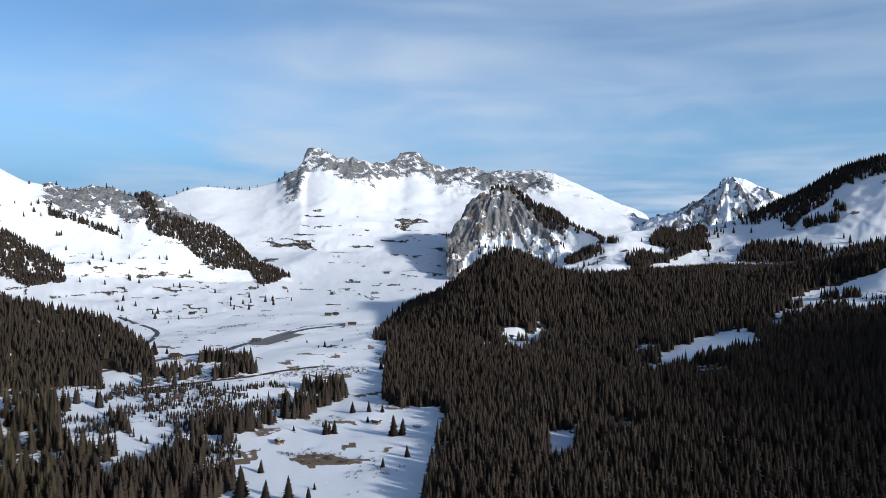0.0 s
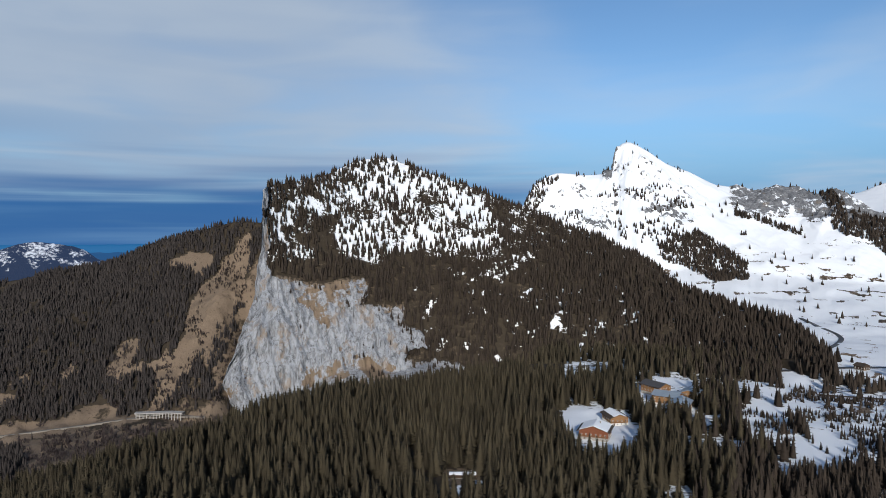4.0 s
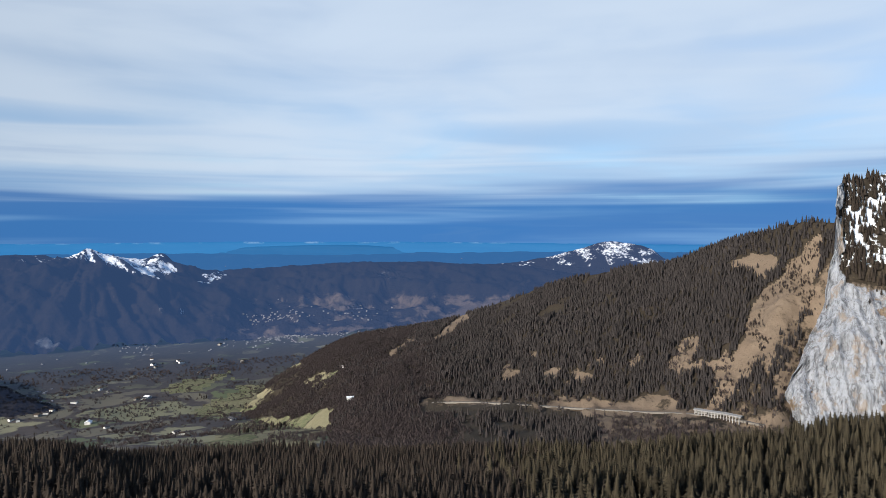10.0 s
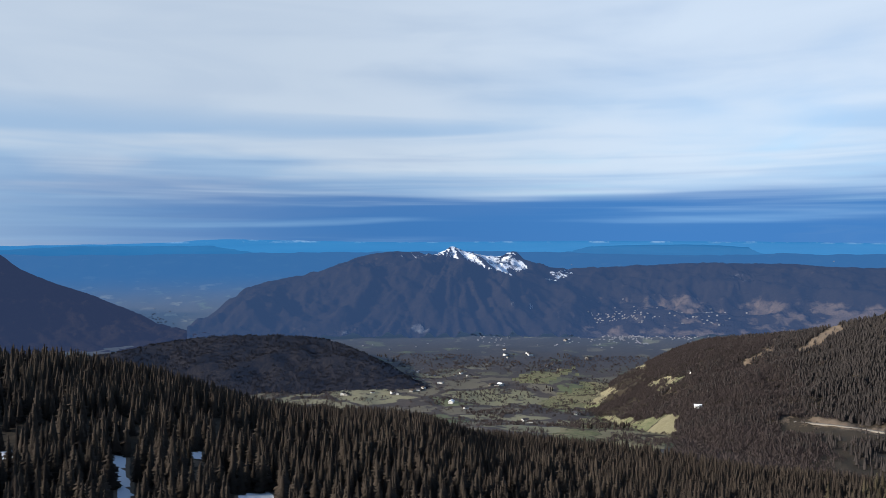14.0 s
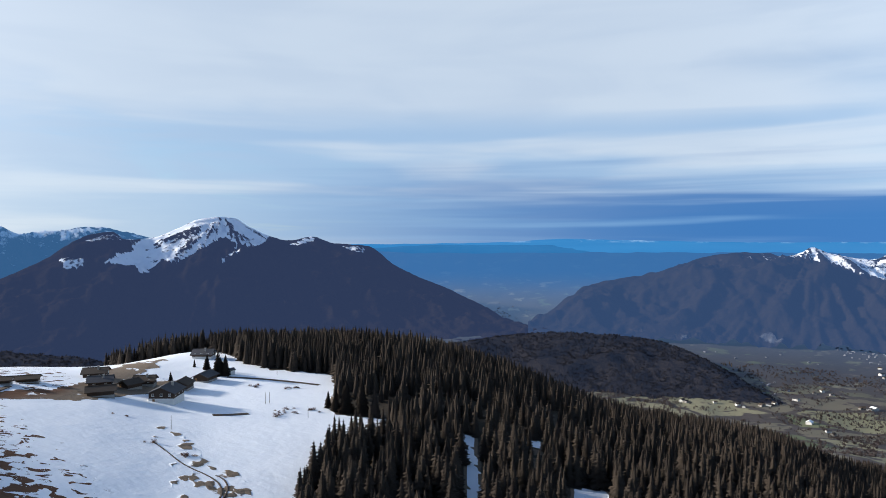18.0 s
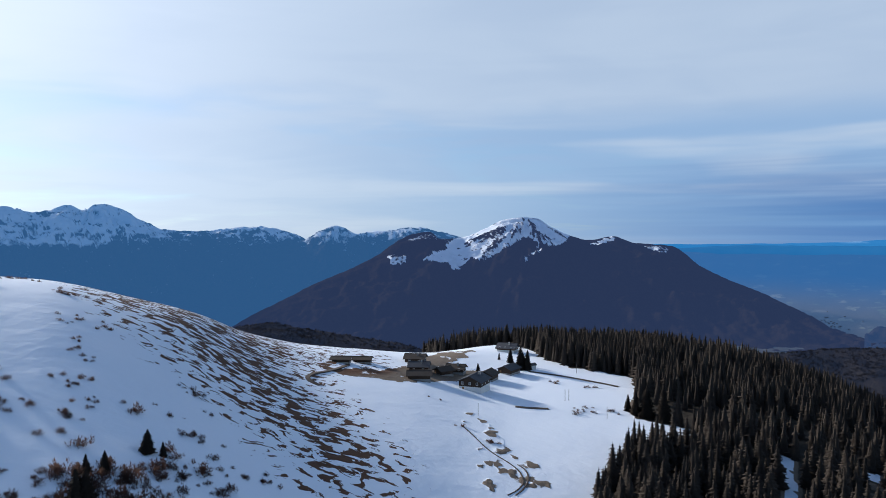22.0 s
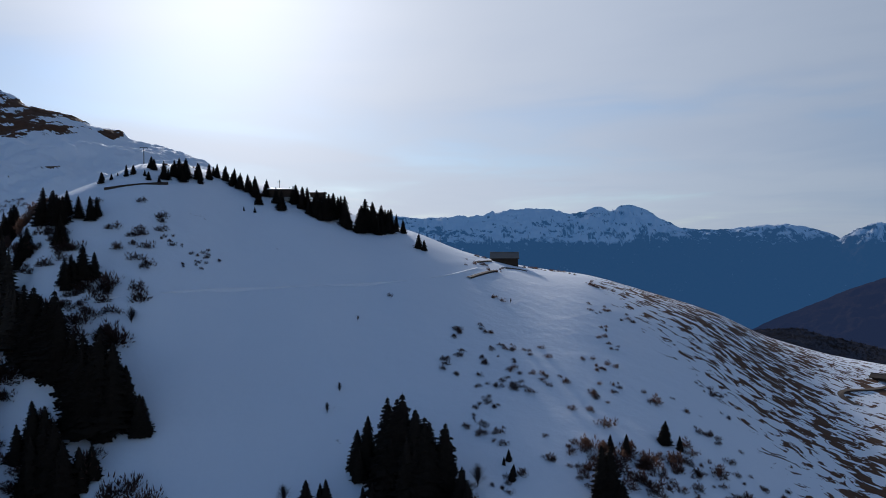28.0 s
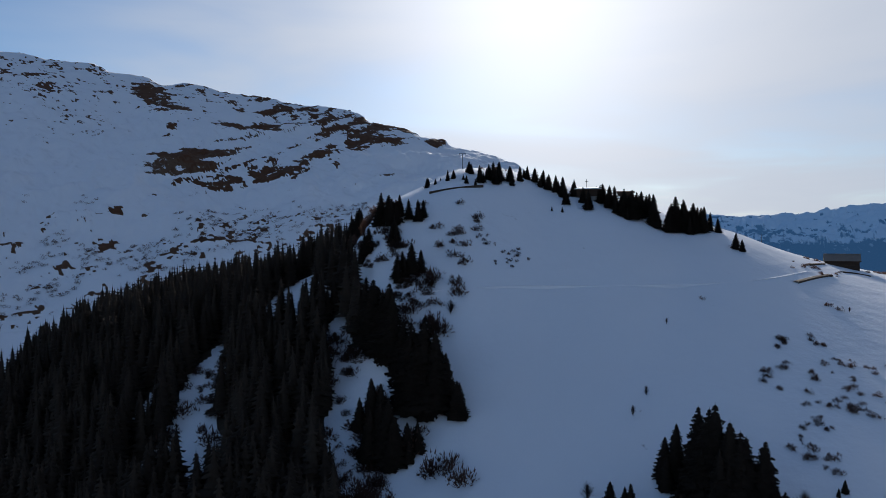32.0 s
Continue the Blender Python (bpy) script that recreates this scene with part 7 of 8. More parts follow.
def chalet(where, turn, w, l, wall_h, pitch, base_mat, wall_mat, roof_mat, label, base_h=1.2, over=0.9, snow=0.0, windows=True, chimney=True, balcony=False, category="chalet", group="", name="chalet"):
    """A gabled mountain house; gable ends along y. w: across the gable, l: along the ridge."""
    top = new(name)
    rise = math.tan(radians(pitch)) * w / 2
    part("plinth", box(-w / 2 - 0.06, w / 2 + 0.06, -l / 2 - 0.06, l / 2 + 0.06, -2.5, base_h, 0.04), base_mat, top)
    part("wall", prism([(-w / 2, base_h), (w / 2, base_h), (w / 2, wall_h), (0, wall_h + rise), (-w / 2, wall_h)], -l / 2, l / 2), wall_mat, top)
    s = math.tan(radians(pitch))
    for side in (-1, 1):
        x0, x1 = 0.0, side * (w / 2 + over)
        slab = [(x0, wall_h + rise + 0.03), (x1, wall_h - over * s + 0.03), (x1, wall_h - over * s + 0.30), (x0, wall_h + rise + 0.32)]
        roof = part("roof_slope", prism(slab, -l / 2 - over, l / 2 + over), roof_mat, top)
        part("eaves_board", box(min(x1, x1 + side * 0.06), max(x1, x1 + side * 0.06), -l / 2 - over, l / 2 + over, wall_h - over * s - 0.02, wall_h - over * s + 0.28), DARK_WOOD, roof)
        if snow:
            reach = 1.0 if snow >= 1 else snow
            xs = x1 * reach
            zt = wall_h + rise + 0.34
            zs = zt - abs(xs) * s
            part("snow_layer", prism([(x0, zt), (xs, zs), (xs, zs + 0.25), (x0, zt + 0.38)], -l / 2 - over + 0.15, l / 2 + over - 0.15), ROOF_SNOW, roof, "lying snow")
    part("ridge_cap", box(-0.22, 0.22, -l / 2 - over - 0.03, l / 2 + over + 0.03, wall_h + rise + 0.30, wall_h + rise + 0.44, 0.05), roof_mat, top)
    if chimney:
        stack = part("chimney", box(w * 0.14, w * 0.14 + 0.8, l * 0.1, l * 0.1 + 0.8, wall_h + rise * 0.4, wall_h + rise + 1.0, 0.05), STONE_WALL, top)
        part("chimney_cap", box(w * 0.14 - 0.12, w * 0.14 + 0.92, l * 0.1 - 0.12, l * 0.1 + 0.92, wall_h + rise + 1.003, wall_h + rise + 1.14), CONCRETE, stack)
    if windows:
        rows = [base_h + 0.9] if wall_h < 5.2 else [base_h * 0.35 + 0.2, base_h + 1.2]
        if wall_h > 7.5:
            rows.append(base_h + 3.9)
        for z in rows:
            n = max(2, int(w / 2.8))
            for k in range(n):
                x = -w / 2 + w * (k + 0.5) / n
                off = 0.07 if z < base_h else 0.01
                for end in (-1, 1):
                    window(top, x, end * (l / 2 + off), z, 1.0, 1.15, end, PLASTER if wall_mat is not PLASTER else DARK_WOOD)
            n = max(2, int(l / 3.4))
            for k in range(n):
                y = -l / 2 + l * (k + 0.5) / n
                for end in (-1, 1):
                    window(top, end * (w / 2 + off), y, z, 1.0, 1.15, end, PLASTER if wall_mat is not PLASTER else DARK_WOOD, "x")
    part("door", box(-w * 0.30 - 0.5, -w * 0.30 + 0.5, -l / 2 - 0.12, -l / 2 - 0.065, 0.05, 2.1, 0.02), DARK_WOOD if wall_mat is not DARK_WOOD else HONEY_WOOD, top)
    if balcony:
        for z in ([base_h + 0.7, base_h + 3.4] if wall_h > 7.5 else [base_h + 0.7]):
            deck = part("balcony", box(-w / 2 + 0.3, w / 2 - 0.3, -l / 2 - 1.5, -l / 2 - 0.01, z, z + 0.16, 0.02), HONEY_WOOD, top)
            for k in range(2):
                part("rail", box(-w / 2 + 0.3, w / 2 - 0.3, -l / 2 - 1.5, -l / 2 - 1.42, z + 0.45 + 0.45 * k, z + 0.58 + 0.45 * k), HONEY_WOOD, deck)
            for k in range(7):
                x = -w / 2 + 0.35 + (w - 0.8) * k / 6
                part("post", box(x, x + 0.1, -l / 2 - 1.42, -l / 2 - 1.32, z + 0.163, z + 1.03), DARK_WOOD, deck)
    top.matrix_basis = Matrix.Translation(where) @ pose(0, 0, 0, 0, 0, turn)
    return tagged(top, label, category, group)


# single spruces: built once in five shapes, then set out
rng = np.random.default_rng(31)
TREE_SHAPES = []
for k in range(5):
    tree = new("spruce_tree")
    v, f = spruce(rng, 30, 9, 0.20 + 0.014 * k, 0.02, 4)
    r = np.maximum(np.hypot(v[:, 0], v[:, 1]), 0.02)
    me = mesh_arrays("crown", v, f, SPRUCE, {"tint": rng.random(len(v)) * 0.6, "form": np.stack([v[:, 0] / r, v[:, 1] / r, r * 0, r * 0 + 1], -1)}, shade=False)
    crown = new("crown", me)
    crown.parent = tree
    bm = bmesh.new()
    bmesh.ops.create_cone(bm, cap_ends=True, segments=7, radius1=0.022, radius2=0.004, depth=0.97, matrix=Matrix.Translation((0, 0, 0.445)))
    part("trunk", bm, BARK, tree)
    tagged(tree, "dark green spruce standing alone in the snow", "tree")
    TREE_SHAPES.append(tree)


def set_trees(places, label, group, plump=1.0, company=0):
    """places: bearing, height angle of the foot, height in degrees."""
    for k, (a, e, h) in enumerate(places):
        p = spot(ground, a, e)
        tall = max(2.0, math.hypot(p.x, p.y) * math.tan(radians(h)))
        wide = tall * rng.uniform(0.9, 1.25) * plump
        m = Matrix.Translation(p - Vector((0, 0, 0.2))) @ pose(0, 0, 0, rng.normal(0, 1.5), rng.normal(0, 1.5), rng.uniform(0, 360)) @ Matrix.Diagonal((wide, wide, tall, 1))
        tagged(copy_thing(TREE_SHAPES[k % 5], m), label, "tree", group)
        for _ in range(company):
            t = tall * rng.uniform(0.55, 0.95)
            q = p + Vector((rng.uniform(-3, 3), rng.uniform(-3, 3), 0))
            q.z = height_at(ground, math.degrees(math.atan2(-q.x, q.y)) % 360, math.hypot(q.x, q.y)) - 0.2
            m = Matrix.Translation(q) @ pose(0, 0, 0, 0, 0, rng.uniform(0, 360)) @ Matrix.Diagonal((t * plump, t * plump, t, 1))
            tagged(copy_thing(TREE_SHAPES[(k + 2) % 5], m), label, "tree", group)


set_trees(ROW_TREES, "dark spruce in the row along the snowy crest", "spruces on the crest", 1.25, 1)
set_trees(ROW_TREES_2, "dark spruce in the row along the snowy crest", "spruces on the crest", 1.25, 1)
set_trees(LEFT_TREES, "tall dark spruce at the edge of the hillside wood", "spruces beside the wood", 1.25, 2)
set_trees(CLUMP_TREES, "dark spruce in a clump on the snow slope", "spruces in the slope clump", 1.25, 1)
set_trees(MEADOW_TREES, "dark spruce at the rim of the snowy meadow", "spruces round the meadow")
set_trees(VALLEY_TREES, "dark spruce standing alone on the valley snow", "single spruces in the valley")
for tree in TREE_SHAPES:
    for o in list(tree.children):
        bpy.data.objects.remove(o)
    bpy.data.objects.remove(tree)

# earth banks where the snow has slid off
BANKS = [[(212.4, -3.55), (210.6, -3.0), (209.8, -2.9)], [(209.4, -2.65), (208.2, -2.75), (207.1, -3.0)], [(211.6, -2.2), (210.2, -2.1)], [(239.9, 3.45), (237.5, 3.9), (235.2, 4.05)], [(181.2, -10.3), (182.7, -10.8), (184.5, -10.95), (184.8, -11.42), (183.4, -12.03)], [(168.0, -13.7), (166.6, -13.8), (164.9, -13.8)], [(167.2, -10.9), (163.5, -11.3), (159.0, -12.0)]]

# the hamlet on the meadow
h = [spot(ground, a, e) for a, e in HAMLET]
GROUP = "chalets of the hamlet"
chalet(h[0], 150, 10.5, 12, 4.6, 24, PLASTER, DARK_WOOD, SLATE, "old chalet with white plaster base and dark timber gable", base_h=2.3, group=GROUP)
chalet(h[1], 150, 7.5, 9, 2.8, 24, STONE_WALL, DARK_WOOD, SHINGLE, "small dark timber barn beside the white chalet", base_h=0.6, windows=False, chimney=False, category="barn", group=GROUP)
chalet(h[2], 140, 7.5, 10, 2.6, 24, STONE_WALL, DARK_WOOD, SLATE, "long timber barn with a grey roof", base_h=0.7, windows=False, chimney=False, category="barn", group=GROUP)
chalet(h[3], 60, 9, 11, 2.6, 27, PLASTER, DARK_WOOD, SLATE, "chalet with a broad grey roof at the wood's edge", base_h=1.4, group=GROUP)
chalet(h[4], 75, 8, 9.5, 2.7, 22, STONE_WALL, DARK_WOOD, SHINGLE, "low dark timber chalet on the grassy rise", base_h=0.8, group=GROUP)
chalet(h[5], 80, 7.5, 9, 2.6, 24, STONE_WALL, DARK_WOOD, SLATE, "timber chalet with a grey slate roof", base_h=0.8, group=GROUP)
chalet(h[6], 85, 7, 10, 2.4, 22, STONE_WALL, DARK_WOOD, SHINGLE, "dark brown timber barn at the track", base_h=0.6, windows=False, chimney=False, category="barn", group=GROUP)
chalet(h[7], 70, 7, 8.5, 2.5, 24, STONE_WALL, DARK_WOOD, SHINGLE, "brown timber chalet in the middle of the hamlet", base_h=0.8, group=GROUP)
chalet(h[8], 120, 6, 7, 2.3, 24, STONE_WALL, DARK_WOOD, SHINGLE, "small brown shed between the chalets", base_h=0.5, windows=False, chimney=False, category="shed", group=GROUP)
chalet(h[9], 110, 2.6, 3, 2.4, 26, PLASTER, PLASTER, SLATE, "tiny white hut by the wood", base_h=0.3, over=0.3, windows=False, chimney=False, category="hut", group=GROUP)
for k, (a, e) in enumerate(SHEDS[:2]):
    chalet(spot(ground, a, e), 80, 5, 8, 1.7, 18, STONE_WALL, DARK_WOOD, SHINGLE, "low dark timber shed at the meadow's rim", base_h=0.4, windows=False, chimney=False, category="shed", group=GROUP)

# on the crest: the lone barn, two low huts of the ski lift
b = [spot(ground, a, e) for a, e in LONE_BARN]
chalet(b[0], 122, 6.5, 10.5, 2.1, 32, DARK_WOOD, DARK_WOOD, PALE_SHINGLE, "lone timber barn with a pale shingle roof on the crest", base_h=0.6, over=0.5, windows=False, chimney=False, category="barn")
chalet(b[2], 130, 5, 9, 3.0, 6, STONE_WALL, DARK_WOOD, SHINGLE, "low flat hut behind the crest spruces", base_h=0.5, over=0.6, snow=1.0, windows=False, chimney=False, category="hut")
chalet(b[3], 130, 4, 6, 2.4, 6, STONE_WALL, DARK_WOOD, SHINGLE, "small hut behind the crest spruces", base_h=0.5, over=0.5, windows=False, chimney=False, category="hut")


def rod(p, q, r0, r1, sides=8, bm=None):
    bm = bm or bmesh.new()
    p, q = Vector(p), Vector(q)
    m = (q - p).to_track_quat("Z", "Y").to_matrix().to_4x4()
    bmesh.ops.create_cone(bm, cap_ends=True, segments=sides, radius1=r0, radius2=r1, depth=(q - p).length, matrix=Matrix.Translation((p + q) / 2) @ m)
    return bm


pylon = new("lift_pylon")
part("mast", rod((0, 0, -0.5), (0, 0, 6.0), 0.22, 0.15), STEEL, pylon)
arm = part("crossarm", box(-1.3, 1.3, -0.12, 0.12, 5.7, 5.95, 0.02), STEEL, pylon)
for x in (-1.2, 1.2):
    for y in (-0.35, 0.0, 0.35):
        part("sheave", rod((x - 0.06, y, 5.55), (x + 0.06, y, 5.55), 0.16, 0.16, 10), STEEL, arm)
pylon.matrix_basis = Matrix.Translation(b[4]) @ pose(0, 0, 0, 0, 0, 60)
tagged(pylon, "grey steel ski-lift pylon on the snowy crest", "pylon")
cross = new("summit_cross")
part("post", box(-0.09, 0.09, -0.09, 0.09, -0.4, 3.6, 0.01), POLE_WOOD, cross)
part("arm", box(-0.75, 0.75, -0.08, 0.08, 2.6, 2.78, 0.01), POLE_WOOD, cross)
cross.matrix_basis = Matrix.Translation(b[5]) @ pose(0, 0, 0, 0, 0, 45)
tagged(cross, "thin wooden cross on the snow crest", "cross")


def pole(where, tall, label):
    top = new("wooden_pole")
    part("shaft", rod((0, 0, -0.4), (0, 0, tall), 0.11, 0.08), POLE_WOOD, top)
    part("cap", rod((0, 0, tall), (0, 0, tall + 0.08), 0.10, 0.03), STEEL, top)
    top.matrix_basis = Matrix.Translation(where)
    return tagged(top, label, "pole", "poles on the meadow")


for a, e in POLES:
    pole(spot(ground, a, e), 5.0, "thin grey wooden pole standing in snow")
pole(b[6], 3.0, "thin marker pole on the snow crest")

# the inn and the holiday houses in the valley wood
q = [spot(ground, a, e) for a, e in INN]
chalet(q[0], 30, 19, 17, 6.6, 19, STONE_WALL, RED_WOOD, SHINGLE, "large red-brown timber inn with snow on its roof", base_h=2.2, over=1.6, snow=0.85, balcony=True, category="inn")
chalet(q[1], 60, 13, 18, 6.2, 19, PLASTER, HONEY_WOOD, SHINGLE, "timber chalet with balconies and a half snowy roof", base_h=2.2, over=1.3, snow=0.6, balcony=True, category="chalet")
chalet(q[2], 80, 13, 22, 8.2, 22, STONE_WALL, HONEY_WOOD, SLATE, "timber holiday house with balconies and grey roof", base_h=2.4, over=1.2, balcony=True, category="holiday house", group="holiday houses")
chalet(q[3], 25, 15, 24, 8.4, 20, PLASTER, HONEY_WOOD, TIN, "holiday house with a blue-grey metal roof", base_h=2.4, over=1.2, balcony=True, category="holiday house", group="holiday houses")
chalet(q[4], 105, 15, 20, 8.4, 20, PLASTER, HONEY_WOOD, TIN, "holiday house with a blue-grey metal roof", base_h=2.4, over=1.2, balcony=True, category="holiday house", group="holiday houses")
chalet(q[5], 20, 13, 18, 8.0, 20, PLASTER, HONEY_WOOD, TIN, "holiday house with a blue-grey metal roof", base_h=2.4, over=1.2, balcony=True, category="holiday house", group="holiday houses")

chalet(spot(ground, 50.2, -19.3), 140, 4.5, 15, 2.0, 12, STONE_WALL, DARK_WOOD, SHINGLE, "long low shed with a snowy roof in the forest", base_h=0.4, over=0.4, snow=1.0, windows=False, chimney=False, category="shed")

q = [spot(ground, a, e) for a, e in VALLEY_HOUSES]
for p, turn, w, l, hgt, roof, word in ((q[0], 70, 9, 11, 4.4, SHINGLE, "brown timber house by the valley road"), (q[1], 100, 7, 10, 3.4, SLATE, "long grey-roofed house at the car park"), (q[2], 80, 7, 9, 3.2, SHINGLE, "small brown house on the snow"), (q[3], 60, 6.5, 8, 3.2, SLATE, "small grey-roofed house on the snow"), (q[4], 95, 7, 11, 3.2, SHINGLE, "low brown lift station beside the car park"), (q[5], 30, 4, 5, 2.2, SHINGLE, "little hut half buried in snow"), (q[6], 60, 4, 5, 2.2, SHINGLE, "little hut on the snowy flat")):
    chalet(p, turn, w, l, hgt, 24, STONE_WALL, DARK_WOOD, roof, word, base_h=1.0, snow=0.5 if hgt < 3 else 0.0, windows=hgt > 3, chimney=False, category="house" if hgt > 3 else "hut")


def ribbon(name, sheet, line, width, mat, label, category="road", lift=0.3, steps=14, near=110.0):
    """A road laid on a sheet along (bearing, height angle) knots."""
    pts = []
    for (a0, e0), (a1, e1) in zip(line, line[1:]):
        for k in range(steps):
            t = k / steps
            pts.append(spot(sheet, a0 + (a1 - a0) * t, e0 + (e1 - e0) * t, near))
    pts.append(spot(sheet, *line[-1], near))
    pts = [sum((pts[max(0, min(len(pts) - 1, i + j))] for j in range(-5, 6)), Vector()) / 11 for i in range(len(pts))]
    bm = bmesh.new()
    rows = []
    for i, p in enumerate(pts):
        ahead = pts[min(i + 1, len(pts) - 1)] - pts[max(i - 1, 0)]
        side = Vector((-ahead.y, ahead.x, 0)).normalized() * width / 2
        rows.append([bm.verts.new(p + side * s + Vector((0, 0, z))) for s, z in ((-1, -1.2), (-1, lift), (-0.5, lift + 0.06), (0.5, lift + 0.06), (1, lift), (1, -1.2))])
    for r0, r1 in zip(rows, rows[1:]):
        for k in range(5):
            bm.faces.new((r0[k], r0[k + 1], r1[k + 1], r1[k]))
    ob = part(name, bm, mat, None)
    return tagged(ob, label, category, kind="structure")


ribbon("snow_track", ground, SNOW_TRACK, 1.6, ROOF_SNOW, "faint trodden track across the snow slope", "track", 0.03, 12)
for line in BANKS:
    ribbon("earth_bank", ground, line, 2.8, TRACK, "strip of bare brown earth in the snow", "earth bank", 0.12, 10)
RUTS = [[(172.2, -15.18), (171.3, -15.86), (170.3, -16.86), (169.2, -17.54), (167.8, -18.22), (167.0, -19.08), (167.3, -19.9), (168.7, -20.46)], [(167.8, -18.01), (166.6, -18.57), (166.8, -19.71), (168.0, -20.49)]]
for line in RUTS:
    ribbon("wheel_rut", ground, line, 0.55, TRACK, "muddy wheel rut curving through the snow", "track", 0.06, 8)
ribbon("road", ground, VALLEY_ROAD, 8.0, ASPHALT, "dark wet road through the snowy valley", lift=0.6)
ribbon("road", ground, TRACK_1, 5.0, TRACK, "thawed brown track along the valley floor", lift=0.5)
ribbon("road", ground, TRACK_2, 6.0, ASPHALT, "narrow road winding up the snow slope", lift=0.6)
bm = bmesh.new()
park = [spot(ground, a, e, 250) + Vector((0, 0, 0.7)) for a, e in CAR_PARK]
bm.faces.new([bm.verts.new(p) for p in park])
tagged(part("pavement", bm, GRAVEL, None), "cleared grey car park beside the valley road", "car park", kind="structure")

# the mountain road on the long ridge with its avalanche gallery
FLANK_ROAD = [(a, e) for a, e, d in ROAD]
ribbon("road", flank, FLANK_ROAD, 5.0, DUST, "pale mountain road cut into the steep slope", lift=1.0)
p = [spot(flank, a, e, 250) for a, e in GALLERY[:4]]
gallery = new("avalanche_gallery")
ways = list(zip(p, p[1:]))
for i, (u, v) in enumerate(ways):
    along = (v - u).normalized()
    out = Vector((along.y, -along.x, 0))
    if out.dot(u) > 0:
        out = -out
    n = 5
    bm = bmesh.new()
    lo = [u - out * 5, v - out * 5, v + out * 4, u + out * 4]
    vs = [bm.verts.new(q + Vector((0, 0, z))) for z in (5.6, 6.5) for q in lo]
    for f in ((0, 1, 2, 3), (7, 6, 5, 4), (0, 4, 5, 1), (1, 5, 6, 2), (2, 6, 7, 3), (3, 7, 4, 0)):
        bm.faces.new([vs[k] for k in f])
    bmesh.ops.recalc_face_normals(bm, faces=bm.faces[:])
    part("roof", bm, CONCRETE, gallery)
    bm = bmesh.new()
    vs = [bm.verts.new(q + Vector((0, 0, z))) for z in (-2.0, 5.597) for q in (u - out * 5, v - out * 5, v - out * 4.2, u - out * 4.2)]
    for f in ((0, 1, 2, 3), (7, 6, 5, 4), (0, 4, 5, 1), (1, 5, 6, 2), (2, 6, 7, 3), (3, 7, 4, 0)):
        bm.faces.new([vs[k] for k in f])
    bmesh.ops.recalc_face_normals(bm, faces=bm.faces[:])
    part("back_wall", bm, STONE_WALL, gallery)
    for k in range(n):
        c = u.lerp(v, (k + 0.5) / n) + out * 3.4
        part("pillar", rod(c + Vector((0, 0, -3)), c + Vector((0, 0, 5.597)), 0.55, 0.55, 6), CONCRETE, gallery)
tagged(gallery, "pale concrete avalanche gallery with pillars on the road", "gallery")

# farmhouses and villages of the low valley
HOUSE_SHAPES = []
for k, (wall_m, roof_m) in enumerate(((PLASTER, SHINGLE), (PLASTER, SLATE), (STONE_WALL, SHINGLE), (PLASTER, ROOF_SNOW))):
    house = new("farmhouse")
    w, l, hh = 9 + k, 13 + 2 * (k % 2), 5.0
    part("wall", prism([(-w / 2, -4), (w / 2, -4), (w / 2, hh), (0, hh + w * 0.24), (-w / 2, hh)], -l / 2, l / 2), wall_m, house)
    for side in (-1, 1):
        x1 = side * (w / 2 + 0.8)
        part("roof_slope", prism([(0, hh + w * 0.24 + 0.02), (x1, hh - 0.36), (x1, hh), (0, hh + w * 0.24 + 0.4)], -l / 2 - 0.8, l / 2 + 0.8), roof_m, house)
    HOUSE_SHAPES.append(house)
WORDS = ("plastered farmhouse with a brown roof in the valley", "plastered farmhouse with a grey roof in the valley", "stone farmhouse with a brown roof in the valley", "pale metal-roofed farm building in the valley")
for k, (a, e) in enumerate(FAR_HOUSES):
    p = spot(flank, a, e, 300) if a < 104 else spot(ground, a, e, 1200)
    s = rng.uniform(0.7, 1.15)
    ob = copy_thing(HOUSE_SHAPES[3 if k in (0, 5, 9, 14, 40) else k % 3], Matrix.Translation(p) @ pose(0, 0, 0, 0, 0, rng.uniform(0, 180)) @ Matrix.Diagonal((s, s, s, 1)))
    tagged(ob, WORDS[3 if k in (0, 5, 9, 14, 40) else k % 3], "farmhouse", "farmhouses in the valley")
for house in HOUSE_SHAPES:
    for o in list(house.children):
        bpy.data.objects.remove(o)
    bpy.data.objects.remove(house)


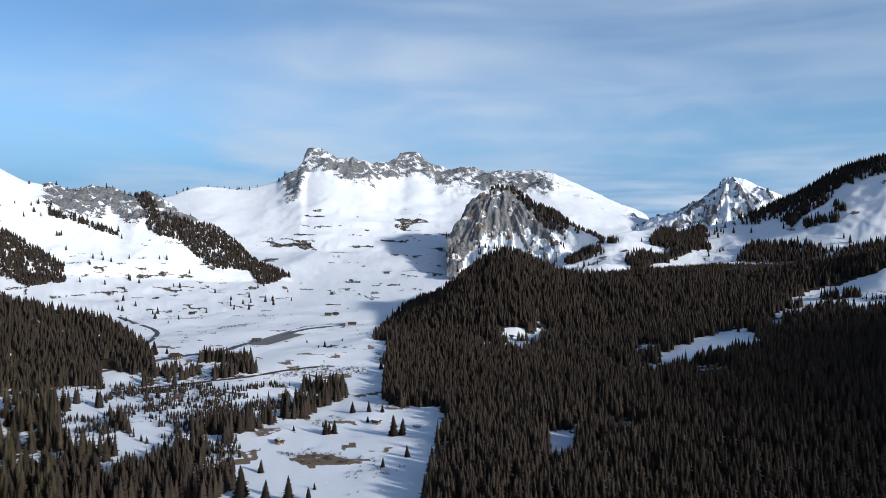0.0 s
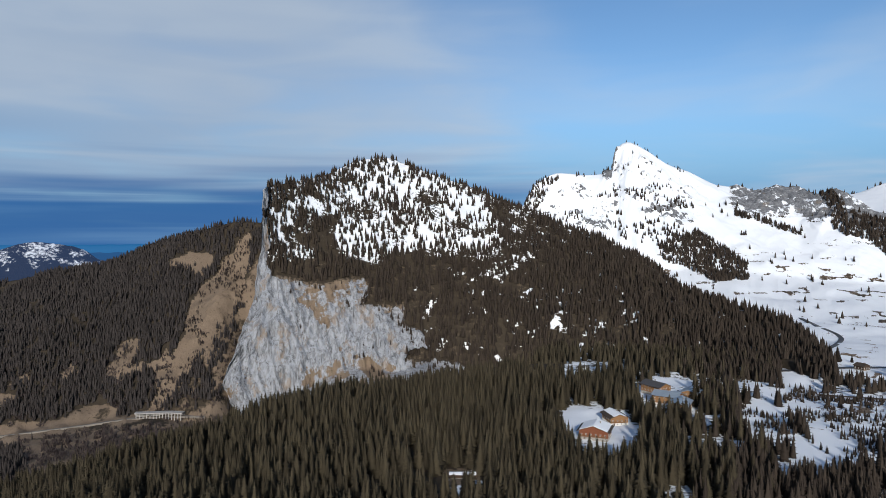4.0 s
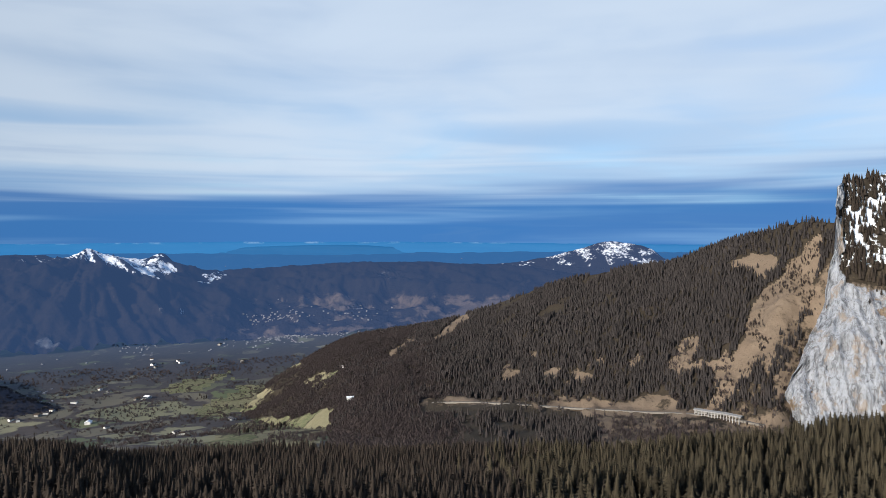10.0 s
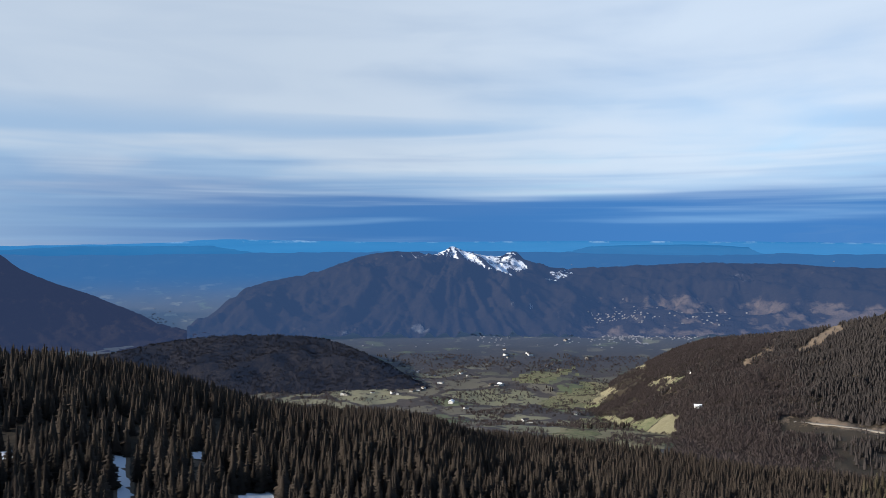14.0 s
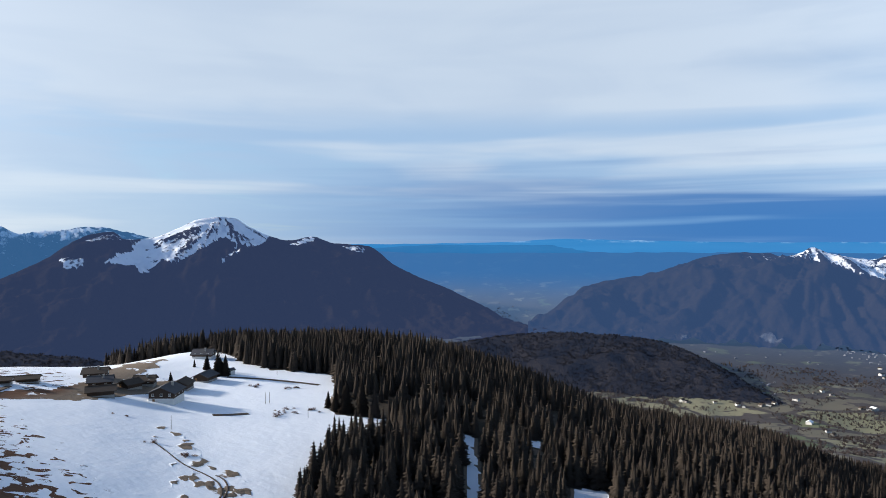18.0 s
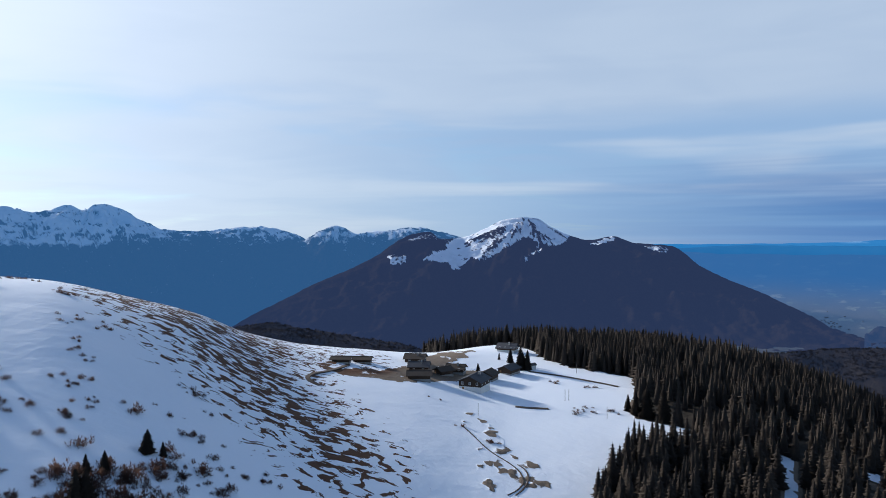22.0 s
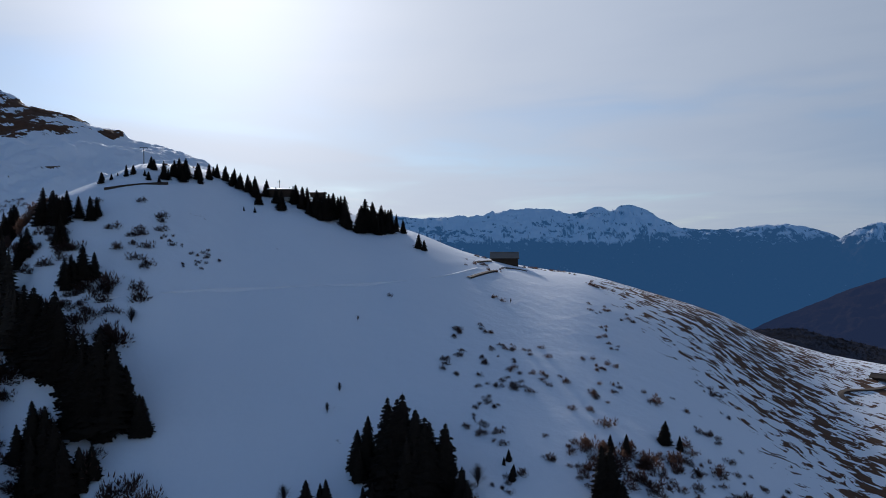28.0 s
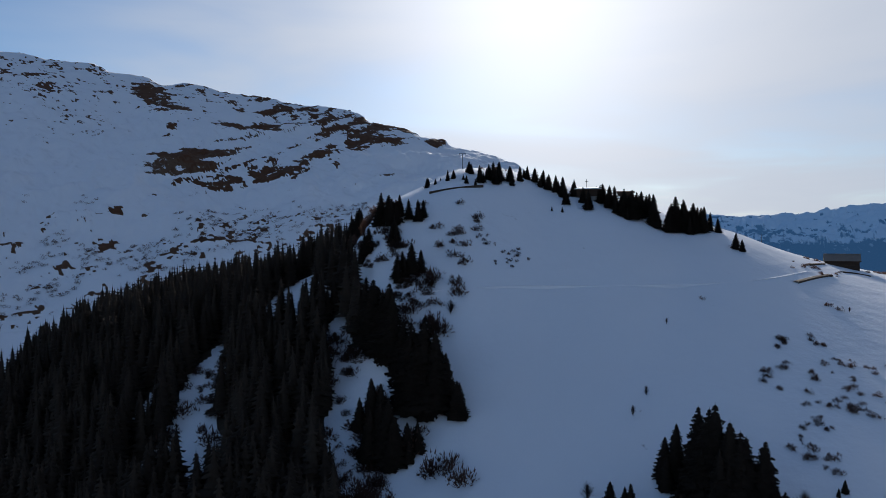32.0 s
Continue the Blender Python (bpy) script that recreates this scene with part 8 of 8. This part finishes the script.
def village(name, sheet, dens, seed, label):
    """Crowded far roofs, one object."""
    places = sheet.scatter(dens, seed)
    r = np.random.default_rng(seed)
    v = np.array([(-0.5, -0.7, -0.6), (0.5, -0.7, -0.6), (0.5, 0.7, -0.6), (-0.5, 0.7, -0.6), (-0.5, -0.7, 0.5), (0.5, -0.7, 0.5), (0.5, 0.7, 0.5), (-0.5, 0.7, 0.5), (0, -0.75, 0.85), (0, 0.75, 0.85)])
    f = np.array([(0, 1, 5), (0, 5, 4), (1, 2, 6), (1, 6, 5), (2, 3, 7), (2, 7, 6), (3, 0, 4), (3, 4, 7), (4, 5, 8), (6, 7, 9), (5, 6, 9), (5, 9, 8), (7, 4, 8), (7, 8, 9)])
    s = r.uniform(3.0, 6.0, len(places))[:, None]
    a = r.random(len(places))[:, None] * 6.28
    x = (v[None, :, 0] * np.cos(a) - v[None, :, 1] * np.sin(a)) * s + places[:, :1]
    y = (v[None, :, 0] * np.sin(a) + v[None, :, 1] * np.cos(a)) * s + places[:, 1:2]
    z = v[None, :, 2] * s * 0.8 + places[:, 2:3]
    faces = (f[None] + (np.arange(len(places)) * len(v))[:, None, None]).reshape(-1, 3)
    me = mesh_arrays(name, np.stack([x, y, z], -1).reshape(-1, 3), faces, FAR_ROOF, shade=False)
    return tagged(new(name, me), label, "village", kind="stuff")


n = fbm(G.x, G.y, G.x * 0 + 8, 240, 3)
town = 1.5 * np.exp(-((G.az - 107.5) / 4.5) ** 2 - ((G.el + 7.7) / 0.6) ** 2) + 0.5 * np.exp(-((G.az - 118) / 3.5) ** 2 - ((G.el + 8.2) / 0.7) ** 2) + 0.3 * np.exp(-((G.az - 127) / 4.0) ** 2 - ((G.el + 11.5) / 0.6) ** 2) + 0.5 * np.exp(-((G.az - 145) / 1.2) ** 2 - ((G.el + 6.6) / 0.5) ** 2)
village("village", ground, town * (G.d > 1300) * smooth(-0.2, 0.2, n) / 260.0 + (G.d > 1500) * (G.az > 85) * (G.az < 150) * (n > 0.3) / 50000.0, 41, "pale roofs of villages on the valley floor")
n = fbm(wooly.x, wooly.y, wooly.x * 0 + 8, 200, 3)
town = np.exp(-((wooly.az - 107) / 5.0) ** 2 - ((wooly.el + 6.9) / 0.7) ** 2)
village("village", wooly, town * smooth(-0.1, 0.4, n) * wooly.front / 220.0, 42, "pale roofs of a town at the foot of the hills")

# hedges and woods of the low valley
n = fbm(G.x, G.y, G.x * 0 + 12, 130, 4)
low = (G.d > 900) & (G.d < 2500) & (G.az > 84) & (G.az < 200)
strip = smooth(0.12, 0.3, fbm(G.az * 0.9 + G.d * 0.004, G.d * 0.02, G.d * 0, 1.0, 4)) * (G.az > 100) * (G.az < 150)
dens = np.where(low, np.maximum(smooth(0.10, 0.3, n), 0.5 * strip) / 130.0 + 1 / 5000.0, 0) + ((G.d > 640) & (G.d < 1250) & (G.az > 84) & (G.az < 104.5)) / 45.0
wood_mesh("valley_wood", ground.scatter(dens, 43), "crown", 4, 9, BARE, 44, "brown leafless woods and hedges between the meadows", "wood", 1.5)
dens = np.where(low, smooth(0.66, 0.74, fbm(G.x, G.y, G.x * 0 + 15, 110, 4)) / 200.0, 0)
wood_mesh("valley_spruces", ground.scatter(dens, 45), "dot", 7, 13, SPRUCE, 46, "dark spruce stands between the valley meadows", "wood")

# scrub on the snow
n, m = fbm(G.x, G.y, G.x * 0 + 21, 16, 3), fbm(G.x, G.y, G.x * 0 + 22, 5, 3)
dens = np.where((G.az > 186) & (G.az < 247) & (G.d < 300) & (G.el > -24), smooth(0.34, 0.6, n) * smooth(-0.1, 0.3, m) / 5.5 * (1 - np.clip(stripes * 2, 0, 1)), 0)
dens = dens * np.where((G.az > 214) & (G.az < 232), 0.25, 1.0)
wood_mesh("scrub", ground.scatter(dens, 47), "bush", 0.6, 1.7, SCRUB, 48, "small brown leafless bushes poking through snow", "scrub", 0.85)
thick = np.exp(-((G.az - 200) / 5.0) ** 2 - ((G.el + 18.3) / 2.0) ** 2) * 0.8 + np.exp(-((G.az - 241.5) / 3.5) ** 2) * smooth(-21, -18, G.el) * smooth(3, 0, G.el) * 1.1 + np.exp(-((G.az - 252) / 7) ** 2) * smooth(-8, -12, G.el) * 0.8
dens = np.where((G.d < 300) & (G.d > 90), thick * smooth(-0.3, 0.2, n) / 5.0, 0)
wood_mesh("bare_bushes", ground.scatter(dens, 49), "bush", 1.3, 3.6, SCRUB, 50, "grey-brown leafless bushes among the spruces", "scrub", 1.0)
spots = []
for a, e in BUSH_SPOTS + MEADOW_BUSHES:
    c = spot(ground, a, e)
    for _ in range(int(rng.integers(2, 7))):
        q = c + Vector((rng.normal(0, 2.0), rng.normal(0, 2.0), 0))
        q.z = height_at(ground, math.degrees(math.atan2(-q.x, q.y)) % 360, math.hypot(q.x, q.y))
        spots.append(tuple(q))
wood_mesh("bushes", np.array(spots), "bush", 0.8, 2.0, SCRUB, 54, "clumps of brown leafless bushes on the snow slope", "scrub", 0.9)
edge = fingers * 0.7 * (G.d < 330) + smooth(236, 239, G.az) * smooth(249, 246, G.az) * (G.d < 290) * (G.d > 95) * smooth(3.5, 1.5, G.el)
wood_mesh("bare_bushes", ground.scatter(edge * smooth(0.0, 0.3, fbm(G.x, G.y, G.x * 0 + 26, 14, 3)) / 30.0, 55), "bush", 2.6, 6.0, SCRUB, 56, "grey-brown leafless bushes along the edge of the wood", "scrub", 0.9)
B = back_mountain
dens = np.where(B.front, smooth(3.2, 1.6, B.el) * smooth(0.05, 0.35, fbm(B.x, B.y, B.x * 0 + 5, 22, 3)) / 22.0, 0)
wood_mesh("scrub", B.scatter(dens, 57), "tuft", 1.2, 3.2, SCRUB, 58, "grey leafless bushes at the foot of the mountainside", "scrub", 1.2)
dens = np.where((G.az < 26) & (G.d > 330) & (G.d < 1200) & (wood < 0.3), smooth(0.35, 0.6, fbm(G.x, G.y, G.x * 0 + 24, 40, 3)) / 30.0, 0)
dens = dens + (rough_inside(STREAM_SCRUB, G, 30, 0.6) + 0.7 * rough_inside(VALLEY_THAW[0], G, 30, 1.2)) * (G.d > 330) * (G.d < 1300) / 14.0
wood_mesh("scrub", ground.scatter(dens, 51), "tuft", 1.0, 3.0, SCRUB, 52, "thin leafless scrub along the snowy stream", "scrub", 0.9)
for n_, (a, e, hgt) in enumerate(((211.3, -19.8, 4.5), (223.5, -14.0, 2.6), (222.5, -12.4, 2.4), (221, -6.9, 1.8), (208.6, -5.5, 1.6), (238, -6.4, 4.5), (209.1, -1.9, 4.4), (227.0, -20.5, 4.0))):
    shrub = new("bare_tree")
    v, f = bare_tree(rng, 110, 0.34 if hgt < 4 else 0.5, 0.35, 0.008)
    me = mesh_arrays("crown", v, f, BARE, {"tint": rng.random(len(v)) * 0.6}, shade=False)
    crown = new("crown", me)
    crown.parent = shrub
    part("trunk", rod((0, 0, -0.05), (0, 0, 0.5), 0.02, 0.008, 6), BARK, shrub)
    shrub.matrix_basis = Matrix.Translation(spot(ground, a, e)) @ Matrix.Diagonal((hgt, hgt, hgt, 1))
    tagged(shrub, "small leafless tree standing in the snow", "tree", "bare trees on the slope")
